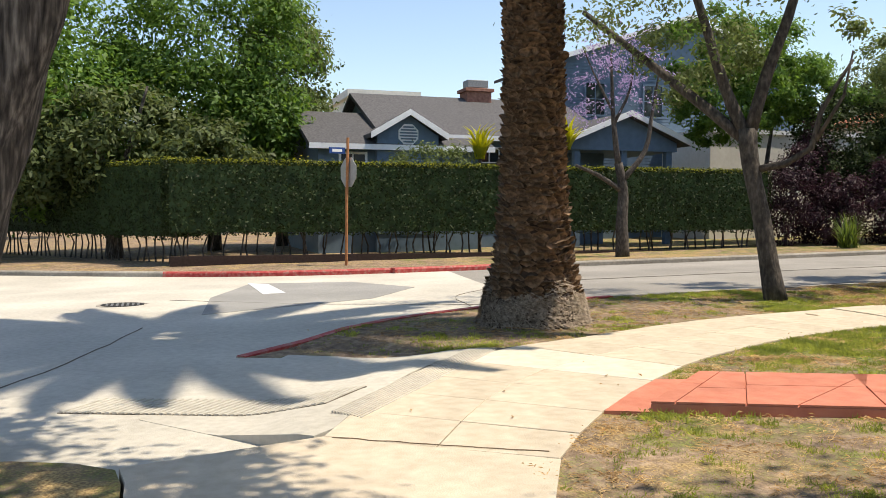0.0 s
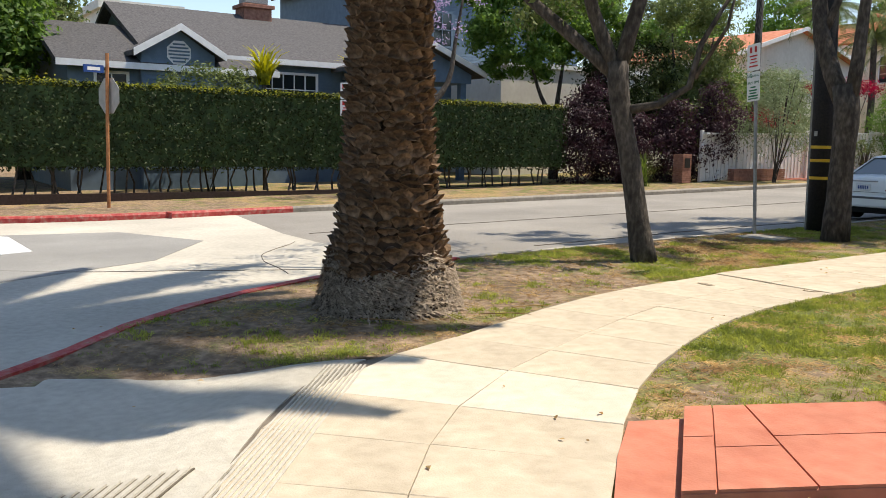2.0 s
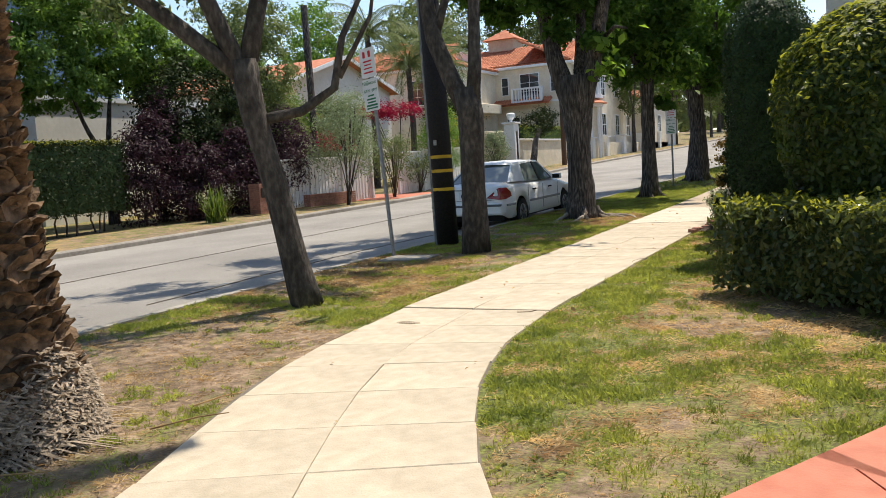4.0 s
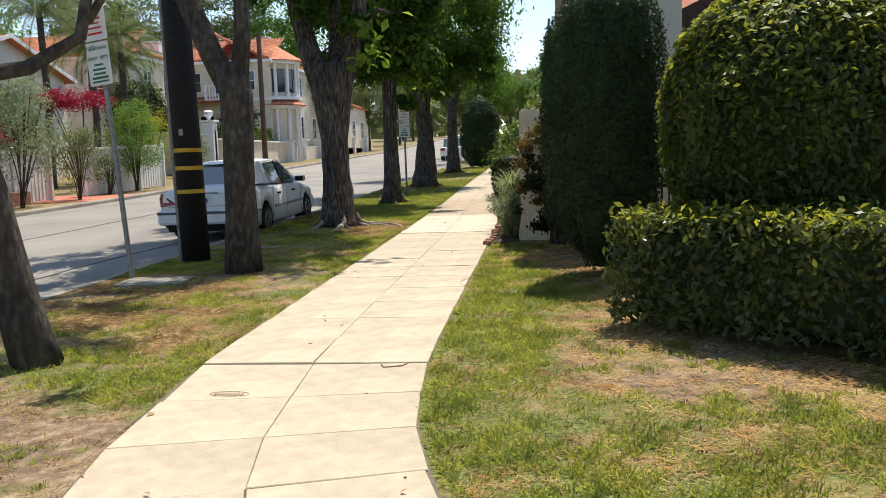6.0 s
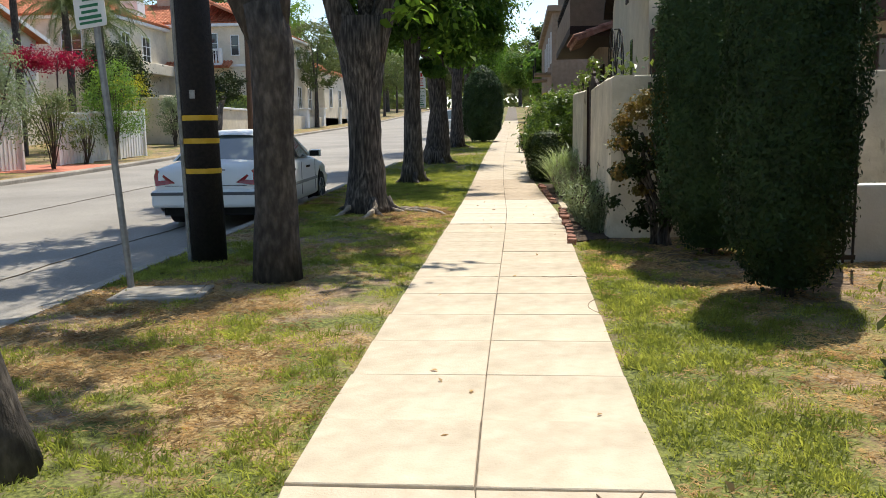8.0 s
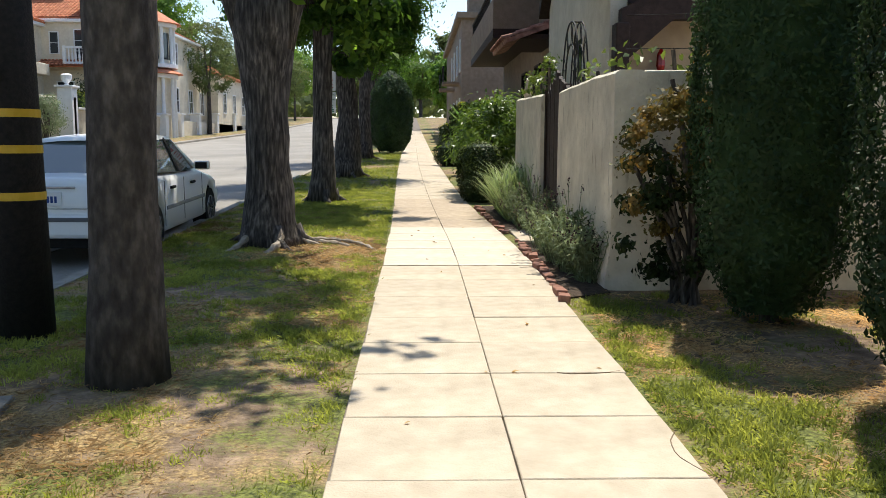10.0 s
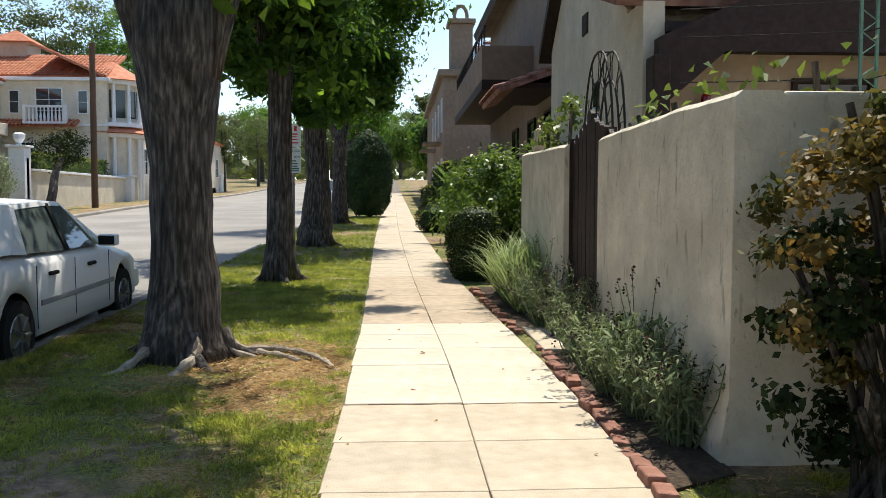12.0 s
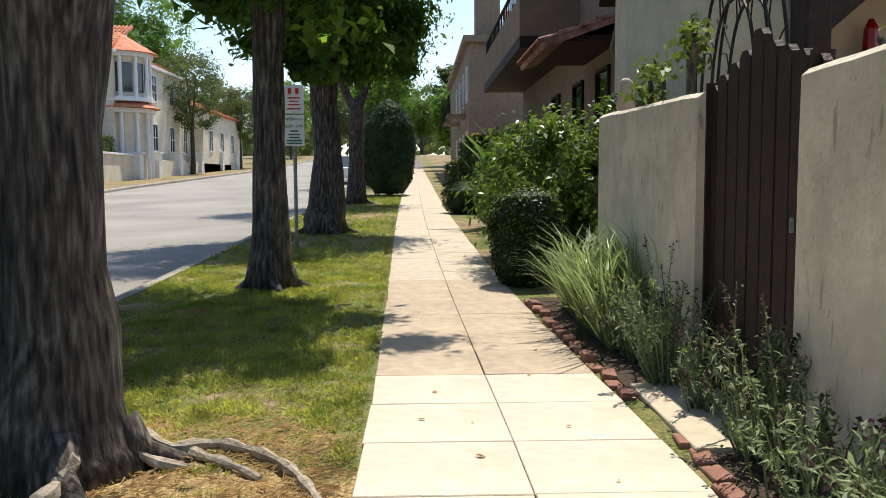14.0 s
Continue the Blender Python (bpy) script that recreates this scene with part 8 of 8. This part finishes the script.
# ---- lawn blades and litter ----
def lawn_blades(name, label, zone, per_m2, seed, green=True, length=0.05, each=9):
    """Tufts of blades where turf (or straw) grows, inside zone(x, y): upright and leaning when green, flattened when dry."""
    rng = np.random.default_rng(seed)
    x0, x1, y0, y1, inside = zone
    n = int((x1 - x0) * (y1 - y0) * per_m2)
    keep = []
    for x, y, u in zip(rng.uniform(x0, x1, n).tolist(), rng.uniform(y0, y1, n).tolist(), rng.random(n).tolist()):
        if not inside(x, y):
            continue
        t, s = grow(x, y)
        c = noise.noise(Vector((x * 2.7, y * 2.7, 21))) + 0.7 * noise.noise(Vector((x * 6.5, y * 6.5, 33)))
        q = t * 0.95 + 1.05 * c - 0.04 if green else s * 0.5 + 0.12 - 0.35 * t - 0.4 * c
        if u < q:
            keep.append((x, y, gz(x, y) - 0.02 - dip(x, y), 0.7 + 0.6 * min(1.0, max(0.0, q))))
    K = np.repeat(np.array(keep), each, axis=0)
    n = len(K)
    P = K[:, :3].copy()
    P[:, :2] += rng.normal(0, 0.016 if green else 0.03, (n, 2))
    a = rng.uniform(0, 6.283, n)
    tilt = rng.uniform(0.1, 1.15, n) if green else rng.uniform(1.0, 1.5, n)
    L = length * rng.uniform(0.45, 1.35, n) * K[:, 3]
    d = np.stack([np.cos(a) * np.sin(tilt), np.sin(a) * np.sin(tilt), np.cos(tilt)], 1) * L[:, None]
    s = np.stack([-np.sin(a), np.cos(a), np.zeros(n)], 1) * (0.0028 if green else 0.0024) * rng.uniform(0.7, 1.5, n)[:, None]
    lift = np.array([0, 0, 0.0 if green else 0.012])
    v = np.stack([P - s + lift, P + s + lift, P + d * 0.6 + s * 0.7 + lift, P + d + lift - np.array([0, 0, 1]) * (L * 0.18)[:, None]], 1)
    me = bpy.data.meshes.new(name)
    me.vertices.add(n * 4)
    me.vertices.foreach_set("co", v.reshape(-1))
    me.loops.add(n * 4)
    me.loops.foreach_set("vertex_index", np.arange(n * 4, dtype=np.int32))
    me.polygons.add(n)
    me.polygons.foreach_set("loop_start", np.arange(0, n * 4, 4, dtype=np.int32))
    me.materials.append(M["grass"] if green else M["straw"])
    me.update(calc_edges=True)
    return tagged(new(name, me), label, "grass", "", "stuff")


def table(line):
    """x by y along a line, looked up every centimetre."""
    xs_ = np.interp(np.arange(0, 100, 0.01), [p[1] for p in line], [p[0] for p in line]).tolist()
    return lambda y: xs_[min(9999, max(0, int(y * 100)))]


ler, rer, nkr = table(LE), table(RE), table(NK)
in_park = lambda x, y: (y > 3.25 or x < -8.05 - (3.19 - y) * 0.62) and nkr(y) + 0.14 < x < ler(y) - 0.035 and y > 1.2 and math.hypot(x + 9.6, y - 4.3) > 0.62
def in_front(x, y):
    if x < rer(y) + 0.035 or ((x + 6.48) * 0.67 + (y - 9.45) * 0.74 > 0 and (x + 6.48) * 0.74 - (y - 9.45) * 0.67 > 0 and (x + 6.48) * 0.67 + (y - 9.45) * 0.74 < 1.2) or (y > 14.9 and x > -7.75):
        return False
    q = Vector((x, y, 0)) - p0
    det = wd.x * ws.y - wd.y * ws.x
    a, b = (q.x * ws.y - q.y * ws.x) / det, (wd.x * q.y - wd.y * q.x) / det
    return not (-0.02 < b < 1.24 and a > -0.42)
lawn_blades("grass_parkway", "green grass tufts on the parkway strip", (-12, -7.9, 1.2, 26, in_park), 720, 1, True, 0.043)
lawn_blades("grass_parkway_far", "green grass blades on the further parkway", (-12, -9, 26, 45, in_park), 110, 2, True, 0.08, 6)
lawn_blades("grass_front", "green grass tufts on the front lawn", (-7.9, -2.5, 1.9, 15.3, in_front), 850, 3, True, 0.044)
lawn_blades("straw_parkway", "dry straw and clippings on the parkway strip", (-12, -7.9, 1.2, 22, in_park), 560, 4, False, 0.052, 7)
lawn_blades("straw_front", "dry straw and clippings on the front lawn", (-7.9, -2.5, 1.9, 15.3, in_front), 600, 5, False, 0.052, 7)

# fallen leaves and twigs
lit = thing("leaf_litter", "scattered dry leaves and twigs on the pavement", "litter", kind="stuff")
rg = np.random.default_rng(9)
pts = []
for i in range(260):
    y = rg.uniform(1.5, 26)
    x = rg.uniform(-11.5, -4.5)
    pts.append((x, y, gz(x, y) + 0.012 - dip(x, y)))
part("dry_leaves", leaf_mesh("dry_leaves", np.array(pts), np.tile((0.0, 0, 1), (len(pts), 1)), 0.045, M["straw"], 0.25, 0.5, seed=3), None, lit)
for k, (x, y, a, L) in enumerate(((-8.6, 4.9, 60, 0.45), (-8.75, 5.3, 75, 0.35), (-8.9, 3.9, 40, 0.5))):
    d = Vector((math.cos(radians(a)), math.sin(radians(a)), 0)) * L / 2
    c = Vector((x, y, gz(x, y) + 0.02))
    part("twig", tube([c - d, c + d * 0.2 + Vector((0, 0, 0.012)), c + d], [0.006, 0.005, 0.003], 5), M["straw"], lit)
# concrete utility lid in the parkway
ul = thing("service_cover", "pale concrete service cover sunk in the parkway", "ground cover", (-11.15, 11.95, gz(-11.15, 11.95)), 8)
part("lid", box(-0.3, 0.3, -0.22, 0.22, -0.03, 0.022, 0.01), M["kerb"], ul)
part("rim", box(-0.36, 0.36, -0.28, 0.28, -0.05, 0.012, 0.01), M["kerb"], ul)
# pale roots in the dry grass by the thick tree
rt = thing("surface_root", "bleached surface roots winding over the dry grass", "root", (0, 0, 0))
for pts, r in (([(-10.22, 18.0, 0.10), (-10.05, 17.97, 0.03), (-9.85, 18.06, 0.015), (-9.55, 17.84, 0.01), (-9.36, 17.5, 0.0), (-9.3, 17.36, -0.04)], 0.034),
               ([(-10.38, 17.6, 0.13), (-10.36, 17.46, 0.05), (-10.4, 17.3, 0.01), (-10.45, 17.15, -0.04)], 0.055), ([(-10.26, 17.86, 0.10), (-10.06, 17.8, 0.02), (-9.9, 17.86, -0.03)], 0.036), ([(-10.72, 17.6, 0.10), (-10.8, 17.34, 0.02), (-10.95, 17.1, -0.04)], 0.04), ([(-9.98, 18.0, 0.0), (-9.7, 17.75, 0.01), (-9.52, 17.62, -0.04)], 0.026)):
    lp = smooth_line([(a, b, c + gz(a, b)) for a, b, c in pts], 0.05)
    part("root", tube(lp, [r * (1 - 0.5 * i / len(lp)) * (1 + 0.3 * math.sin(i * 1.7)) for i in range(len(lp))], 8, 0.3), M["root_pale"], rt)

# worn stamp pressed into one slab
st = thing("trim_stamp", "worn unreadable stamp pressed into the pavement", "stamp", (-8.76, 7.7, gz(-8.76, 7.7)), -4, kind="structure")
part("ring", tube([(0.115 * math.cos(a), 0.05 * math.sin(a), 0.004) for a in np.linspace(0, 2 * math.pi, 29)], 0.002, 4), M["concrete_tan"], st)
for k in range(7):
    part("letter_bar", box(-0.085 + k * 0.025, -0.072 + k * 0.025, -0.02, 0.02, 0.001, 0.0055), M["concrete_tan"], st)

# ---- pavement slabs, last ----
patch("pavement", LE + RE[::-1], M["tar"], -0.013, 0.2, 1.5, "sandy concrete pavement of scored slabs")
pav = bpy.data.objects["pavement"]
joints = [((-5.25, 0.95), (-4.30, 2.10)), ((-5.85, 1.28), (-4.75, 2.45)), ((-6.45, 1.62), (-5.2, 2.85)), ((-7.0, 2.02), (-5.6, 3.28)), ((-7.5, 2.55), (-5.99, 3.72)), ((-7.98, 3.42), (-6.42, 4.28)), ((-8.2, 4.1), (-6.75, 4.8)),
          ((-8.46, 4.78), (-7.03, 5.36)), ((-8.7, 5.45), (-7.3, 5.98)), ((-8.92, 6.15), (-7.5, 6.6)), ((-9.05, 6.83), (-7.62, 7.15)), ((-9.11, 7.56), (-7.68, 7.75))]
ys = [8.37, 9.08, 9.79, 10.5, 11.2, 11.92, 12.62, 13.3, 14.0, 14.73, 15.47, 16.24, 16.8, 17.42, 18.08, 18.74, 19.38]
while ys[-1] < 90:
    ys.append(ys[-1] + 0.72)
joints += [((ler(y), y), (rer(y), y)) for y in ys]
rg = random.Random(3)
faces_far, verts_far = [], []
for i, ((la, ra), (lb, rb)) in enumerate(zip(joints, joints[1:])):
    y = (la[1] + rb[1]) / 2
    new_conc = i == 4 or 16.2 < y < 19.4
    mat_ = M["concrete_new"] if new_conc else M["concrete_tan"] if 19.4 < y < 24 else M["concrete"]
    lift = 0.010 if (16.2 < y < 17 or 8.3 < y < 9) else 0.004 if 8 < y < 20 else 0.0
    for c in (0, 1):
        cut = 0.5 + 0.02 * math.sin(i)
        q = [Vector(la).lerp(ra, 0 if c == 0 else 0.5), Vector(la).lerp(ra, 0.5 if c == 0 else 1), Vector(lb).lerp(rb, 0.5 if c == 0 else 1), Vector(lb).lerp(rb, 0 if c == 0 else 0.5)]
        ctr = sum(q, Vector((0, 0))) / 4
        if c == 0:
            q[0].x += rg.uniform(-0.012, 0.012)
        else:
            q[1].x += rg.uniform(-0.012, 0.012)
        tilt = [rg.uniform(-0.003, 0.003) for _ in q]
        g = 0.002 if i % 4 else 0.004
        def z_at(p, k):
            return gz(p.x, p.y) + lift + tilt[k]
        out, top = [], []
        for k, p in enumerate(q):
            d1, d2 = (q[(k + 1) % 4] - p).normalized(), (q[k - 1] - p).normalized()
            a, b = p + (d1 + d2) * g, p + (d1 + d2) * (g + 0.004)
            out.append((a.x, a.y, z_at(a, k) - 0.004))
            top.append((b.x, b.y, z_at(b, k)))
        low = [(a, b, z - 0.04) for a, b, z in out]
        if i < 75:
            bm = bmesh.new()
            L_, O_, T_ = ([bm.verts.new((a - ctr.x, b - ctr.y, z)) for a, b, z in s] for s in (low, out, top))
            bm.faces.new(T_)
            for s, t in ((L_, O_), (O_, T_)):
                for k in range(4):
                    bm.faces.new((s[k], s[(k + 1) % 4], t[(k + 1) % 4], t[k]))
            bmesh.ops.recalc_face_normals(bm, faces=bm.faces[:])
            part("slab", bm, mat_, pav, m=Matrix.Translation((ctr.x, ctr.y, 0)))
        else:
            b0 = len(verts_far)
            verts_far += out + top
            faces_far.append((b0 + 4, b0 + 5, b0 + 6, b0 + 7))
            faces_far += [(b0 + k, b0 + (k + 1) % 4, b0 + 4 + (k + 1) % 4, b0 + 4 + k) for k in range(4)]
me = bpy.data.meshes.new("slabs_far")
me.from_pydata(verts_far, [], faces_far)
me.materials.append(M["concrete"])
o = part("slabs_far", me, None, pav)
o["kind"] = "stuff"

for line in ([(-7.73, 11.7), (-7.78, 11.6), (-7.80, 11.4), (-7.74, 11.25)], [(-7.84, 8.36), (-7.87, 8.29), (-7.98, 8.26), (-8.02, 8.33)], [(-4.45, 2.1), (-4.8, 1.55), (-5.2, 1.0)], [(-7.75, 12.66), (-7.95, 12.6), (-8.1, 12.62)], [(-9.1, 16.25), (-8.6, 16.23), (-7.8, 16.25)]):
    pts = smooth_line([(*p, 0) for p in line], 0.06)
    l, r = [], []
    for k, p in enumerate(pts):
        d = (pts[min(k + 1, len(pts) - 1)] - pts[max(0, k - 1)]).normalized()
        w = 0.0015 + 0.002 * abs(noise.noise(p * 9))
        j = Vector((-d.y, d.x, 0)) * (0.02 * noise.noise(p * 7.0))
        l.append((p.x + j.x - d.y * w, p.y + j.y + d.x * w))
        r.append((p.x + j.x + d.y * w, p.y + j.y - d.x * w))
    patch("trim_crack", l + r[::-1], M["soil"], 0.0075, 0.006, 1.0, "dark crack across the pavement slabs")
